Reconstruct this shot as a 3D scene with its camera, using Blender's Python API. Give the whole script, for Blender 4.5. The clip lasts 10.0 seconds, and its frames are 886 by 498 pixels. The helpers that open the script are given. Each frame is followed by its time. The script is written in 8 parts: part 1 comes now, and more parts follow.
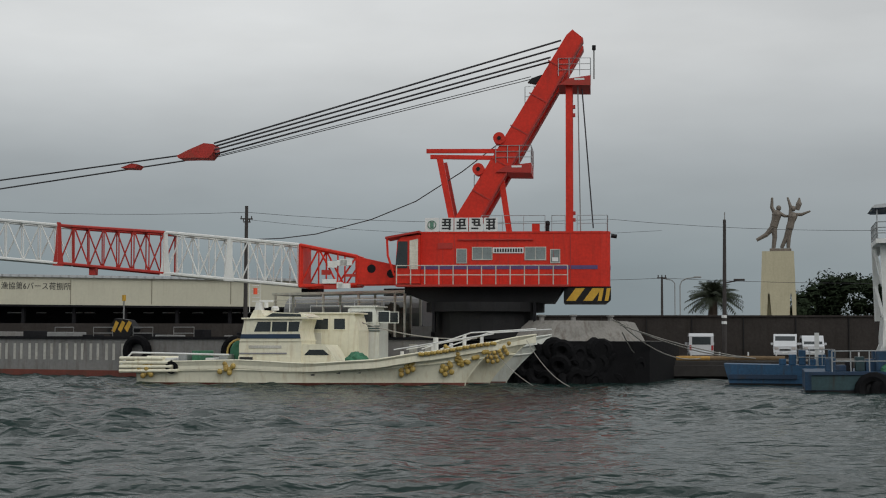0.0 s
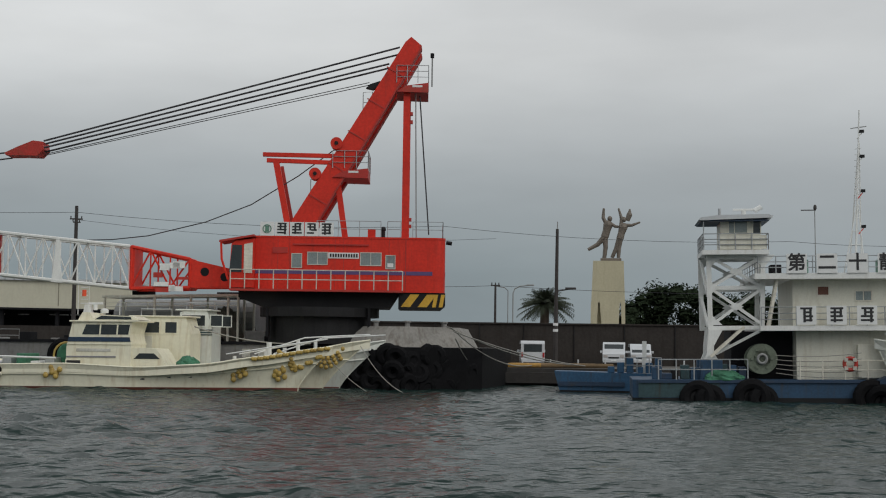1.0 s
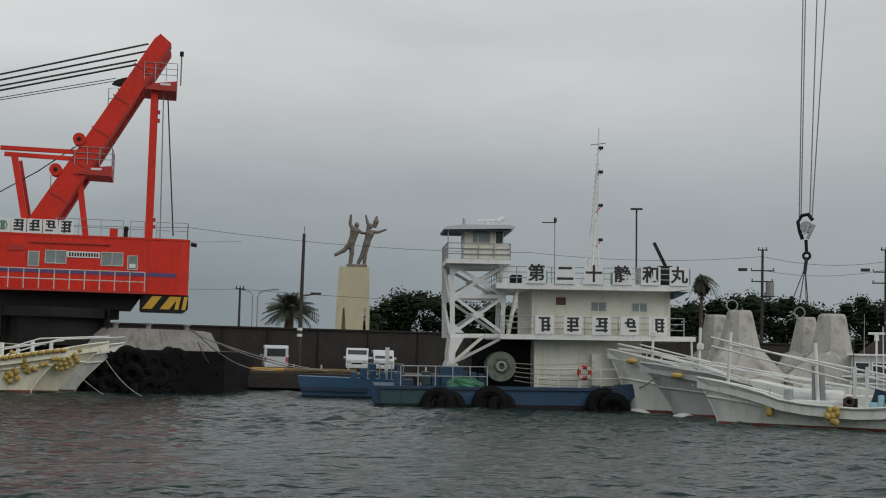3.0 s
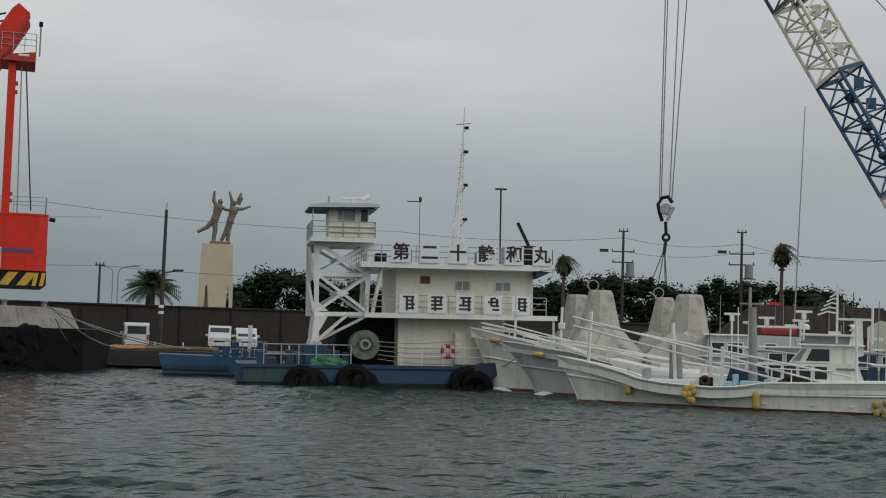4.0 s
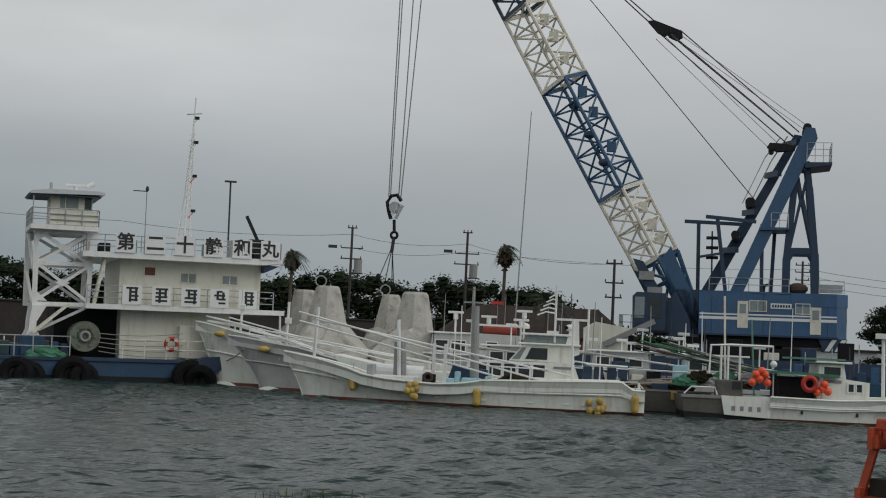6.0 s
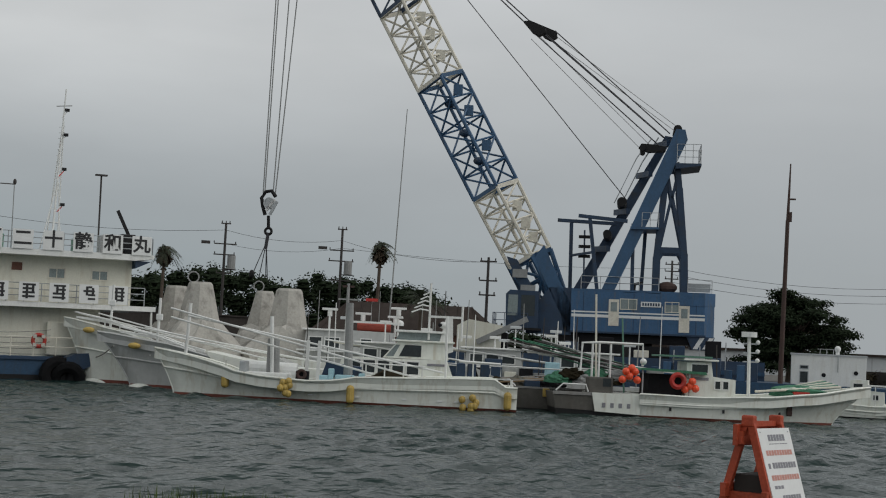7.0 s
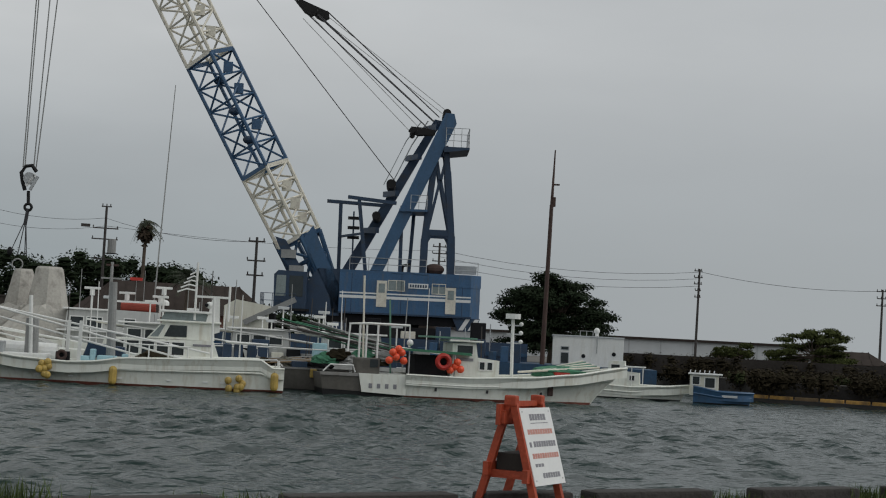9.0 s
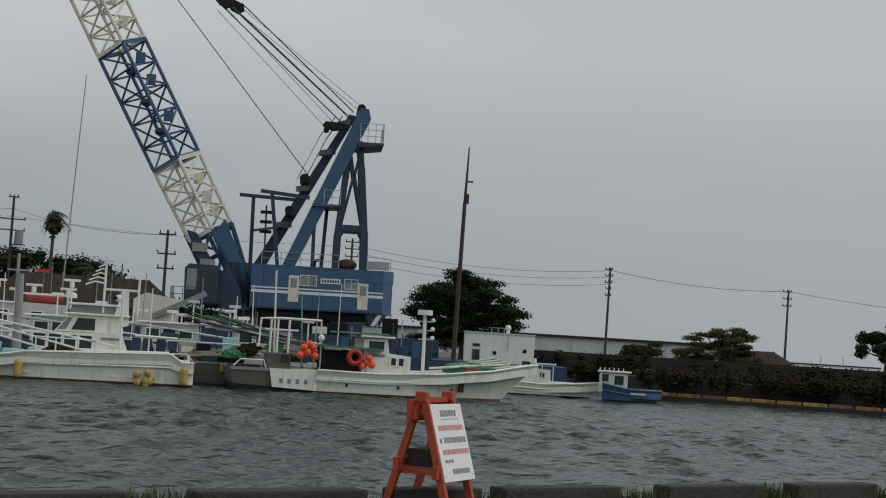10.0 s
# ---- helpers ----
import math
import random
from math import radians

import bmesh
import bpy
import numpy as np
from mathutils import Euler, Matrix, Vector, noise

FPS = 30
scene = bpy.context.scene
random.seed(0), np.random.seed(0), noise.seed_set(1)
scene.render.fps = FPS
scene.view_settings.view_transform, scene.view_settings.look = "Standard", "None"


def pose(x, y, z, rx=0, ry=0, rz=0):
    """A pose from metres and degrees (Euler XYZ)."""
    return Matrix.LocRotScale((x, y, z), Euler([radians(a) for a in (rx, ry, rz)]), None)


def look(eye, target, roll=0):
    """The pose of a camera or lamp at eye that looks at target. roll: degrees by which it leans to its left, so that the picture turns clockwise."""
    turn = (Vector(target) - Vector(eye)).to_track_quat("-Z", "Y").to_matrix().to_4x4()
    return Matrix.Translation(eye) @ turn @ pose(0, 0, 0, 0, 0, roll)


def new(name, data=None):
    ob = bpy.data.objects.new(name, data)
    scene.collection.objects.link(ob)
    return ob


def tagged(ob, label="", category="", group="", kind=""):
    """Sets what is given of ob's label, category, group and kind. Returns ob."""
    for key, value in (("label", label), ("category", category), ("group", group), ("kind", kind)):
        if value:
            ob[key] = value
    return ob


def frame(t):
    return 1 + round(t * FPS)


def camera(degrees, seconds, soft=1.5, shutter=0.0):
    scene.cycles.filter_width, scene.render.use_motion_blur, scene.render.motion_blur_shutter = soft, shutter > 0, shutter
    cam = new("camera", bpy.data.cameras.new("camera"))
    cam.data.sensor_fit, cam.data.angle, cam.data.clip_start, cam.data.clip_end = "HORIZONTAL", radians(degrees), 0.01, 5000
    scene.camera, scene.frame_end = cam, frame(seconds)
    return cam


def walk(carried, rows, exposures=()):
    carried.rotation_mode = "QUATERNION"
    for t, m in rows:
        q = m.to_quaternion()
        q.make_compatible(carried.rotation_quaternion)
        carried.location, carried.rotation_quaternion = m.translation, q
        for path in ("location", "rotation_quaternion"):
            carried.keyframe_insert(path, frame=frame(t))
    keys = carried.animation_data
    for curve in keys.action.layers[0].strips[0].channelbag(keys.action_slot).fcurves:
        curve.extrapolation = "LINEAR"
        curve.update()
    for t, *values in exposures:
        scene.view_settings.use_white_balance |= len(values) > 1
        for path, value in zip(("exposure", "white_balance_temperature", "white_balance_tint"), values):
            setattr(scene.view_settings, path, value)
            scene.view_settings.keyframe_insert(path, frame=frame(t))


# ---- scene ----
# The camera stands on the near quay and turns from left to right.
EYE = (0.0, 0.0, 2.5)
cam = camera(33.995, 10.0, soft=1.1)
ROWS = [
    (0.0, 0.0, 3.6, 0.2), (0.5, -3.007, 3.714, 0.484), (1.0, -6.507, 3.875, 0.757), (1.5, -9.271, 4.049, 0.981),
    (2.0, -11.609, 4.143, 1.206), (3.5, -19.166, 4.059, 1.705), (4.0, -21.9, 3.592, 1.815), (4.5, -24.687, 3.559, 2.104),
    (5.0, -27.415, 3.656, 2.429), (5.5, -30.046, 3.755, 2.628), (7.0, -37.573, 3.958, 2.879), (7.5, -39.959, 4.007, 2.912),
    (8.0, -42.307, 3.886, 2.948), (8.5, -44.596, 3.735, 2.949), (9.0, -46.735, 3.675, 3.057), (9.5, -48.616, 3.686, 3.261),
    (10.0, -50.189, 3.715, 3.574),
]
walk(cam, [(t, Matrix.Translation(EYE) @ pose(0, 0, 0, 0, 0, yaw) @ pose(0, 0, 0, 90 + pitch) @ pose(0, 0, 0, 0, 0, roll)) for t, yaw, pitch, roll in ROWS])

# ---- sky and sun: a closed, rainy overcast ----
world = bpy.data.worlds.new("overcast_sky")
scene.world = world
world.use_nodes = True
wn, wl = world.node_tree.nodes, world.node_tree.links
wn.clear()


def wnode(kind, **values):
    n = wn.new(kind)
    for key, value in values.items():
        n.inputs[key].default_value = value
    return n


SUN_EL, SUN_AZ = radians(38), radians(146)
sky = wn.new("ShaderNodeTexSky")
sky.sky_type, sky.sun_disc, sky.sun_elevation, sky.sun_rotation = "NISHITA", False, SUN_EL, SUN_AZ
coords = wn.new("ShaderNodeTexCoord")
split = wn.new("ShaderNodeSeparateXYZ")
wl.new(coords.outputs["Generated"], split.inputs[0])
ramp = wn.new("ShaderNodeValToRGB")
wl.new(split.outputs["Z"], ramp.inputs[0])
e = ramp.color_ramp.elements
e[0].position, e[0].color = 0.0, (0.205, 0.25, 0.275, 1)
e[1].position, e[1].color = 1.0, (0.60, 0.625, 0.635, 1)
for at, colour in ((0.05, (0.235, 0.28, 0.302, 1)), (0.12, (0.37, 0.40, 0.415, 1)), (0.20, (0.67, 0.685, 0.685, 1)), (0.30, (0.72, 0.735, 0.74, 1))):
    e.new(at).color = colour
stretch = wn.new("ShaderNodeMapping")
stretch.inputs["Scale"].default_value = (1.6, 1.6, 5.5)
wl.new(coords.outputs["Generated"], stretch.inputs[0])
cloud = wnode("ShaderNodeTexNoise", Scale=2.2, Detail=6.0, Roughness=0.5)
wl.new(stretch.outputs[0], cloud.inputs["Vector"])
band = wn.new("ShaderNodeMapRange")
band.inputs["From Min"].default_value, band.inputs["From Max"].default_value = 0.3, 0.72
band.inputs["To Min"].default_value, band.inputs["To Max"].default_value = 0.87, 1.12
wl.new(cloud.outputs["Fac"], band.inputs[0])
tone = wn.new("ShaderNodeMix")
tone.data_type, tone.blend_type = "RGBA", "MULTIPLY"
tone.inputs["Factor"].default_value = 1.0
wl.new(ramp.outputs[0], tone.inputs["A"])
wl.new(band.outputs[0], tone.inputs["B"])
side = wn.new("ShaderNodeMapRange")
side.inputs["From Min"].default_value, side.inputs["From Max"].default_value = 0.1, 0.85
side.inputs["To Min"].default_value, side.inputs["To Max"].default_value = 0.0, 0.72
wl.new(split.outputs["X"], side.inputs[0])
drift = wn.new("ShaderNodeMix")
drift.data_type = "RGBA"
drift.inputs["B"].default_value = (0.425, 0.447, 0.463, 1)
wl.new(tone.outputs["Result"], drift.inputs["A"])
wl.new(side.outputs[0], drift.inputs["Factor"])
veil = wn.new("ShaderNodeBackground")
veil.inputs["Strength"].default_value = 1.0
wl.new(drift.outputs["Result"], veil.inputs["Color"])
clear = wn.new("ShaderNodeBackground")
clear.inputs["Strength"].default_value = 0.05
wl.new(sky.outputs[0], clear.inputs["Color"])
blend = wn.new("ShaderNodeMixShader")
blend.inputs[0].default_value = 0.94
wl.new(clear.outputs[0], blend.inputs[1])
wl.new(veil.outputs[0], blend.inputs[2])
out = wn.new("ShaderNodeOutputWorld")
wl.new(blend.outputs[0], out.inputs[0])
sun_data = bpy.data.lights.new("sun", "SUN")
sun_data.energy, sun_data.angle, sun_data.color = 0.95, radians(45), (1.0, 0.97, 0.93)
sun = new("sun", sun_data)
sun.matrix_world = look((34, -50, 47), (0, 0, 0))


# ---- materials ----
def material(name, colour, rough=0.6, metal=0.0, vary=0.12, scale=1.2, bump=0.0, stain=None, stain_amount=0.0, streak=False, fine=9.0, random_tint=0.0, spec=0.5):
    """Painted or raw surface: tone varied at two scales, grime or rust in patches or running streaks, fine relief."""
    m = bpy.data.materials.new(name)
    m.use_nodes = True
    n, l = m.node_tree.nodes, m.node_tree.links
    bsdf = n["Principled BSDF"]
    bsdf.inputs["Roughness"].default_value, bsdf.inputs["Metallic"].default_value = rough, metal
    bsdf.inputs["Specular IOR Level"].default_value = spec
    tc = n.new("ShaderNodeTexCoord")
    big = n.new("ShaderNodeTexNoise")
    big.inputs["Scale"].default_value, big.inputs["Detail"].default_value = scale, 5.0
    small = n.new("ShaderNodeTexNoise")
    small.inputs["Scale"].default_value, small.inputs["Detail"].default_value = scale * fine, 4.0
    l.new(tc.outputs["Object"], big.inputs["Vector"])
    l.new(tc.outputs["Object"], small.inputs["Vector"])
    both = n.new("ShaderNodeMath")
    both.operation = "ADD"
    l.new(big.outputs["Fac"], both.inputs[0])
    l.new(small.outputs["Fac"], both.inputs[1])
    spread = n.new("ShaderNodeMapRange")
    spread.inputs["From Min"].default_value, spread.inputs["From Max"].default_value = 0.7, 1.3
    spread.inputs["To Min"].default_value, spread.inputs["To Max"].default_value = 1 - vary, 1 + vary
    l.new(both.outputs[0], spread.inputs[0])
    mul = n.new("ShaderNodeMix")
    mul.data_type, mul.blend_type = "RGBA", "MULTIPLY"
    mul.inputs["Factor"].default_value = 1.0
    mul.inputs["A"].default_value = (*colour, 1)
    l.new(spread.outputs[0], mul.inputs["B"])
    last = mul.outputs["Result"]
    if random_tint:
        info = n.new("ShaderNodeObjectInfo")
        tint = n.new("ShaderNodeMapRange")
        tint.inputs["To Min"].default_value, tint.inputs["To Max"].default_value = 1 - random_tint, 1 + random_tint
        l.new(info.outputs["Random"], tint.inputs[0])
        mul2 = n.new("ShaderNodeMix")
        mul2.data_type, mul2.blend_type = "RGBA", "MULTIPLY"
        mul2.inputs["Factor"].default_value = 1.0
        l.new(last, mul2.inputs["A"])
        l.new(tint.outputs[0], mul2.inputs["B"])
        last = mul2.outputs["Result"]
    if stain:
        place = n.new("ShaderNodeMapping")
        place.inputs["Scale"].default_value = (2.2, 2.2, 0.28) if streak else (0.9, 0.9, 0.9)
        l.new(tc.outputs["Object"], place.inputs[0])
        dirt = n.new("ShaderNodeTexNoise")
        dirt.inputs["Scale"].default_value, dirt.inputs["Detail"].default_value, dirt.inputs["Roughness"].default_value = 1.6, 7.0, 0.62
        l.new(place.outputs[0], dirt.inputs["Vector"])
        cut = n.new("ShaderNodeMapRange")
        cut.inputs["From Min"].default_value, cut.inputs["From Max"].default_value = 0.52, 0.74
        cut.inputs["To Max"].default_value = stain_amount
        l.new(dirt.outputs["Fac"], cut.inputs[0])
        mix = n.new("ShaderNodeMix")
        mix.data_type = "RGBA"
        l.new(cut.outputs[0], mix.inputs["Factor"])
        l.new(last, mix.inputs["A"])
        mix.inputs["B"].default_value = (*stain, 1)
        last = mix.outputs["Result"]
    l.new(last, bsdf.inputs["Base Color"])
    if bump:
        b = n.new("ShaderNodeBump")
        b.inputs["Strength"].default_value, b.inputs["Distance"].default_value = bump, 0.05
        l.new(small.outputs["Fac"], b.inputs["Height"])
        l.new(b.outputs[0], bsdf.inputs["Normal"])
    return m


RUST, GRIME = (0.16, 0.06, 0.025), (0.09, 0.08, 0.065)
RED = material("red_paint", (0.62, 0.030, 0.015), 0.5, spec=0.3, vary=0.16, scale=0.7, stain=(0.30, 0.03, 0.02), stain_amount=0.5, streak=True)
# faded red, used too for red parts painted as if shaded
DEEP_RED = material("faded_and_shaded_red_paint", (0.42, 0.026, 0.018), 0.55, vary=0.14, stain=RUST, stain_amount=0.5)
BLUE = material("blue_paint", (0.034, 0.092, 0.18), 0.45, vary=0.15, scale=0.7, stain=(0.05, 0.07, 0.10), stain_amount=0.6, streak=True)
HOUSE_BLUE = material("weathered_blue_house_paint", (0.034, 0.098, 0.20), 0.45, vary=0.18, scale=0.9, stain=(0.13, 0.115, 0.075), stain_amount=0.6, streak=True)
# real dark blue parts, and BLUE parts painted as if shaded or backlit
DEEP_BLUE = material("dark_and_shaded_blue_paint", (0.016, 0.040, 0.082), 0.5, vary=0.2, stain=(0.04, 0.035, 0.03), stain_amount=0.6)
RUST_RED = material("faded_rust_red_plastic", (0.30, 0.05, 0.03), 0.6, vary=0.2)
HULL_BLUE = material("weathered_blue_hull_paint", (0.016, 0.056, 0.115), 0.6, vary=0.25, scale=0.8, stain=(0.035, 0.036, 0.033), stain_amount=0.75, streak=True)
TEAL = material("teal_hull_paint", (0.026, 0.062, 0.07), 0.6, vary=0.25, scale=0.8, stain=(0.03, 0.027, 0.022), stain_amount=0.8, streak=True)
WHITE = material("white_gloss_paint", (0.72, 0.73, 0.71), 0.4, vary=0.07, stain=(0.42, 0.38, 0.30), stain_amount=0.35, streak=True)
HULL_WHITE = material("white_boat_fibreglass", (0.72, 0.74, 0.68), 0.35, vary=0.07, scale=0.5, stain=(0.40, 0.34, 0.23), stain_amount=0.6, streak=True)
HULL_CREAM = material("yellowed_white_fibreglass", (0.79, 0.76, 0.60), 0.35, vary=0.07, scale=0.5, stain=(0.44, 0.32, 0.15), stain_amount=0.5, streak=True)
# white hulls in shade: the shade is mixed into this grey, stains are separate
HULL_SHADE_GREY = material("grey_shaded_fibreglass", (0.46, 0.47, 0.46), 0.35, vary=0.08, scale=0.5, stain=(0.26, 0.25, 0.22), stain_amount=0.55, streak=True)
CREAM = material("cream_house_paint", (0.66, 0.65, 0.56), 0.5, vary=0.07, stain=(0.40, 0.33, 0.22), stain_amount=0.4, streak=True)
CREAM_LATTICE = material("aged_cream_paint", (0.66, 0.63, 0.54), 0.55, vary=0.15, stain=RUST, stain_amount=0.35)
BARGE_GREY = material("grey_hull_paint", (0.235, 0.23, 0.22), 0.6, vary=0.15, scale=0.5, stain=(0.12, 0.09, 0.07), stain_amount=0.65, streak=True)
BARGE_HEAD = material("flaking_pale_grey_paint", (0.24, 0.23, 0.21), 0.8, vary=0.2, scale=0.8, stain=(0.10, 0.075, 0.055), stain_amount=0.8, streak=True)
ANTIFOUL = material("red_brown_bottom_paint", (0.17, 0.045, 0.03), 0.7, vary=0.25, stain=(0.06, 0.06, 0.04), stain_amount=0.6)
BLACK = material("black_grease_and_paint", (0.012, 0.012, 0.013), 0.6, vary=0.3, spec=0.25)
RUBBER = material("black_rubber", (0.007, 0.007, 0.008), 0.85, vary=0.3, bump=0.3, spec=0.15)
STEEL = material("galvanised_steel", (0.42, 0.44, 0.45), 0.5, 0.5, vary=0.15, stain=RUST, stain_amount=0.3)
CABLE = material("greased_wire_rope", (0.03, 0.03, 0.035), 0.6)
GREY_ROPE = material("grey_rope", (0.30, 0.29, 0.26), 0.9)
CONCRETE = material("concrete", (0.40, 0.385, 0.35), 0.9, vary=0.15, scale=0.9, bump=0.3, stain=(0.12, 0.115, 0.10), stain_amount=0.75)
DARK_CONCRETE = material("stained_dark_concrete", (0.042, 0.037, 0.034), 0.95, spec=0.2, vary=0.2, scale=0.5, bump=0.4, stain=(0.03, 0.026, 0.022), stain_amount=0.7, streak=True)
KERB = material("kerb_concrete", (0.035, 0.032, 0.03), 0.95, vary=0.25, scale=2.0, bump=0.5, stain=(0.025, 0.024, 0.02), stain_amount=0.7)
PEDESTAL = material("cream_pedestal_render", (0.50, 0.46, 0.32), 0.85, vary=0.08, scale=0.6, stain=(0.36, 0.32, 0.22), stain_amount=0.5, streak=True)
BRONZE = material("weathered_grey_bronze", (0.17, 0.145, 0.12), 0.65, 0.2, vary=0.2)
ASPHALT = material("quay_asphalt", (0.10, 0.095, 0.085), 0.95, vary=0.3, scale=0.7, bump=0.3)
GLASS = material("dark_window_glass", (0.035, 0.042, 0.045), 0.1, vary=0.2)
# paler copy of the glass, with a sky reflection put into its base colour
PALE_GLASS = material("sky_toned_cabin_glass", (0.22, 0.26, 0.26), 0.1, vary=0.2)
YELLOW = material("yellow_paint", (0.62, 0.36, 0.035), 0.55, vary=0.15, stain=GRIME, stain_amount=0.4)
BUOY = material("yellow_float_plastic", (0.43, 0.30, 0.075), 0.5, vary=0.25, scale=3, stain=(0.30, 0.19, 0.06), stain_amount=0.7)
ORANGE = material("orange_red_float_plastic", (0.80, 0.09, 0.03), 0.45, vary=0.12)
SIGN_RED = material("orange_red_painted_timber", (0.36, 0.055, 0.02), 0.65, vary=0.22, scale=4, stain=(0.14, 0.04, 0.02), stain_amount=0.6, bump=0.2)
BOARD = material("white_sign_board", (0.70, 0.71, 0.70), 0.5, vary=0.04, scale=2)
INK = material("black_lettering", (0.02, 0.02, 0.022), 0.6, vary=0.1)
SOFT_INK = material("grey_print", (0.22, 0.22, 0.24), 0.7, vary=0.2, scale=20)
RED_PRINT = material("faded_red_print", (0.50, 0.24, 0.20), 0.7, vary=0.2, scale=20)
LETTER_PALE = material("pale_hull_lettering", (0.52, 0.51, 0.46), 0.7, vary=0.2, stain=(0.25, 0.2, 0.13), stain_amount=0.6)
GREEN_NET = material("green_net_and_canvas", (0.05, 0.17, 0.10), 0.9, vary=0.3, scale=3)
DULL_GREEN = material("dull_grey_green_paint", (0.13, 0.155, 0.115), 0.7, vary=0.25, stain=GRIME, stain_amount=0.5)
GREEN = material("green_paint", (0.10, 0.22, 0.16), 0.6, vary=0.25)
LIGHT_BLUE = material("light_blue_deck_paint", (0.34, 0.55, 0.62), 0.55, vary=0.12)
STRIPE_VIOLET = material("violet_blue_stripe", (0.10, 0.06, 0.17), 0.5)
PIPE_GREY = material("dull_grey_pipe", (0.25, 0.255, 0.25), 0.6, vary=0.15)
PONTOON_BLUE = material("bright_worn_blue_paint", (0.02, 0.082, 0.17), 0.55, vary=0.25, scale=0.8, stain=(0.04, 0.04, 0.04), stain_amount=0.7, streak=True)
DULL_GREY = material("dirty_grey_boat_paint", (0.085, 0.08, 0.07), 0.7, vary=0.2, scale=0.8, stain=(0.07, 0.06, 0.05), stain_amount=0.7, streak=True)
LEAF = material("dark_pine_leaves", (0.022, 0.032, 0.018), 0.95, vary=0.45, scale=0.6, fine=6, spec=0.05)
LEAF_B = material("broad_green_leaves", (0.052, 0.062, 0.022), 0.95, vary=0.4, scale=0.6, fine=6, spec=0.05)
PALM_LEAF = material("palm_leaves", (0.030, 0.040, 0.020), 0.75, vary=0.35)
DRY_LEAF = material("dry_palm_leaves", (0.06, 0.042, 0.026), 0.85, vary=0.35)
BARK = material("bark", (0.085, 0.065, 0.05), 0.95, vary=0.3, scale=2, bump=0.4)
POLE = material("dark_utility_pole", (0.045, 0.04, 0.038), 0.85, vary=0.2)
RUST_POLE = material("rusty_steel_pole", (0.06, 0.034, 0.028), 0.8, vary=0.3, stain=(0.04, 0.03, 0.028), stain_amount=0.6)
BRUSH = material("dark_scrub_leaves", (0.030, 0.025, 0.016), 0.95, vary=0.5, scale=0.5, fine=5, spec=0.05)
GRASS = material("quay_grass", (0.060, 0.085, 0.028), 0.9, vary=0.4, scale=2, spec=0.1)
ROOF = material("brown_roof_sheet", (0.045, 0.036, 0.032), 0.9, vary=0.2, spec=0.1)
BRICK_RED = material("red_brown_wall", (0.16, 0.075, 0.055), 0.9, vary=0.2)
SHED = material("cream_sheet_fascia", (0.58, 0.56, 0.44), 0.6, vary=0.05, scale=0.4, stain=(0.45, 0.41, 0.31), stain_amount=0.4, streak=True)
PALE_WALL = material("pale_grey_sheet_wall", (0.50, 0.52, 0.53), 0.6, vary=0.06)
# near-black: shade painted into interiors, bays and holes; also plain dark gear
DARK_IN = material("shaded_interior_and_dark_gear", (0.016, 0.016, 0.018), 0.9, vary=0.2, spec=0.15)
VAN_WHITE = material("white_car_paint", (0.56, 0.58, 0.60), 0.25, vary=0.03)
LAMP_LENS = material("car_lamp_lens", (0.45, 0.42, 0.40), 0.2)
TAIL = material("red_tail_lamp", (0.35, 0.02, 0.02), 0.3)
RUST_TARP = material("faded_olive_tarpaulin", (0.10, 0.095, 0.075), 0.85, vary=0.3, scale=1.5)
LOG = material("weathered_timber", (0.19, 0.13, 0.07), 0.9, vary=0.3, scale=2, random_tint=0.25)


def water_material():
    m = bpy.data.materials.new("harbour_water")
    m.use_nodes = True
    n, l = m.node_tree.nodes, m.node_tree.links
    bsdf = n["Principled BSDF"]
    bsdf.inputs["Base Color"].default_value = (0.011, 0.026, 0.023, 1)
    bsdf.inputs["Specular IOR Level"].default_value = 0.27
    bsdf.inputs["Roughness"].default_value = 0.19
    bsdf.inputs["IOR"].default_value = 1.333
    tc = n.new("ShaderNodeTexCoord")
    last = None
    for scale, strength, dist, stretch_y in ((1.1, 0.8, 0.36, 1.5), (2.6, 0.65, 0.15, 1.35), (7.0, 0.3, 0.03, 1.2)):
        mp = n.new("ShaderNodeMapping")
        mp.inputs["Rotation"].default_value = (0, 0, radians(-18))
        mp.inputs["Scale"].default_value = (1.0, stretch_y, 1.0)
        l.new(tc.outputs["Object"], mp.inputs[0])
        tex = n.new("ShaderNodeTexNoise")
        tex.inputs["Scale"].default_value, tex.inputs["Detail"].default_value, tex.inputs["Roughness"].default_value = scale, 2.0, 0.45
        l.new(mp.outputs[0], tex.inputs["Vector"])
        b = n.new("ShaderNodeBump")
        b.inputs["Strength"].default_value, b.inputs["Distance"].default_value = strength, dist
        l.new(tex.outputs["Fac"], b.inputs["Height"])
        if last:
            l.new(last.outputs[0], b.inputs["Normal"])
        last = b
    l.new(last.outputs[0], bsdf.inputs["Normal"])
    return m


WATER = water_material()


# ---- builders ----
def thing(name, x, y, z=0.0, heading=0.0, label="", category="", group="", kind="", tilt=0.0):
    """An empty at the base of a thing; its parts are built in its own axes. tilt: the list of a floating thing, raising its +x end."""
    ob = new(name)
    ob.empty_display_size = 0.3
    ob.matrix_world = pose(x, y, z, 0, 0, heading) @ pose(0, 0, 0, 0, -tilt, 0)
    return tagged(ob, label, category, group, kind)


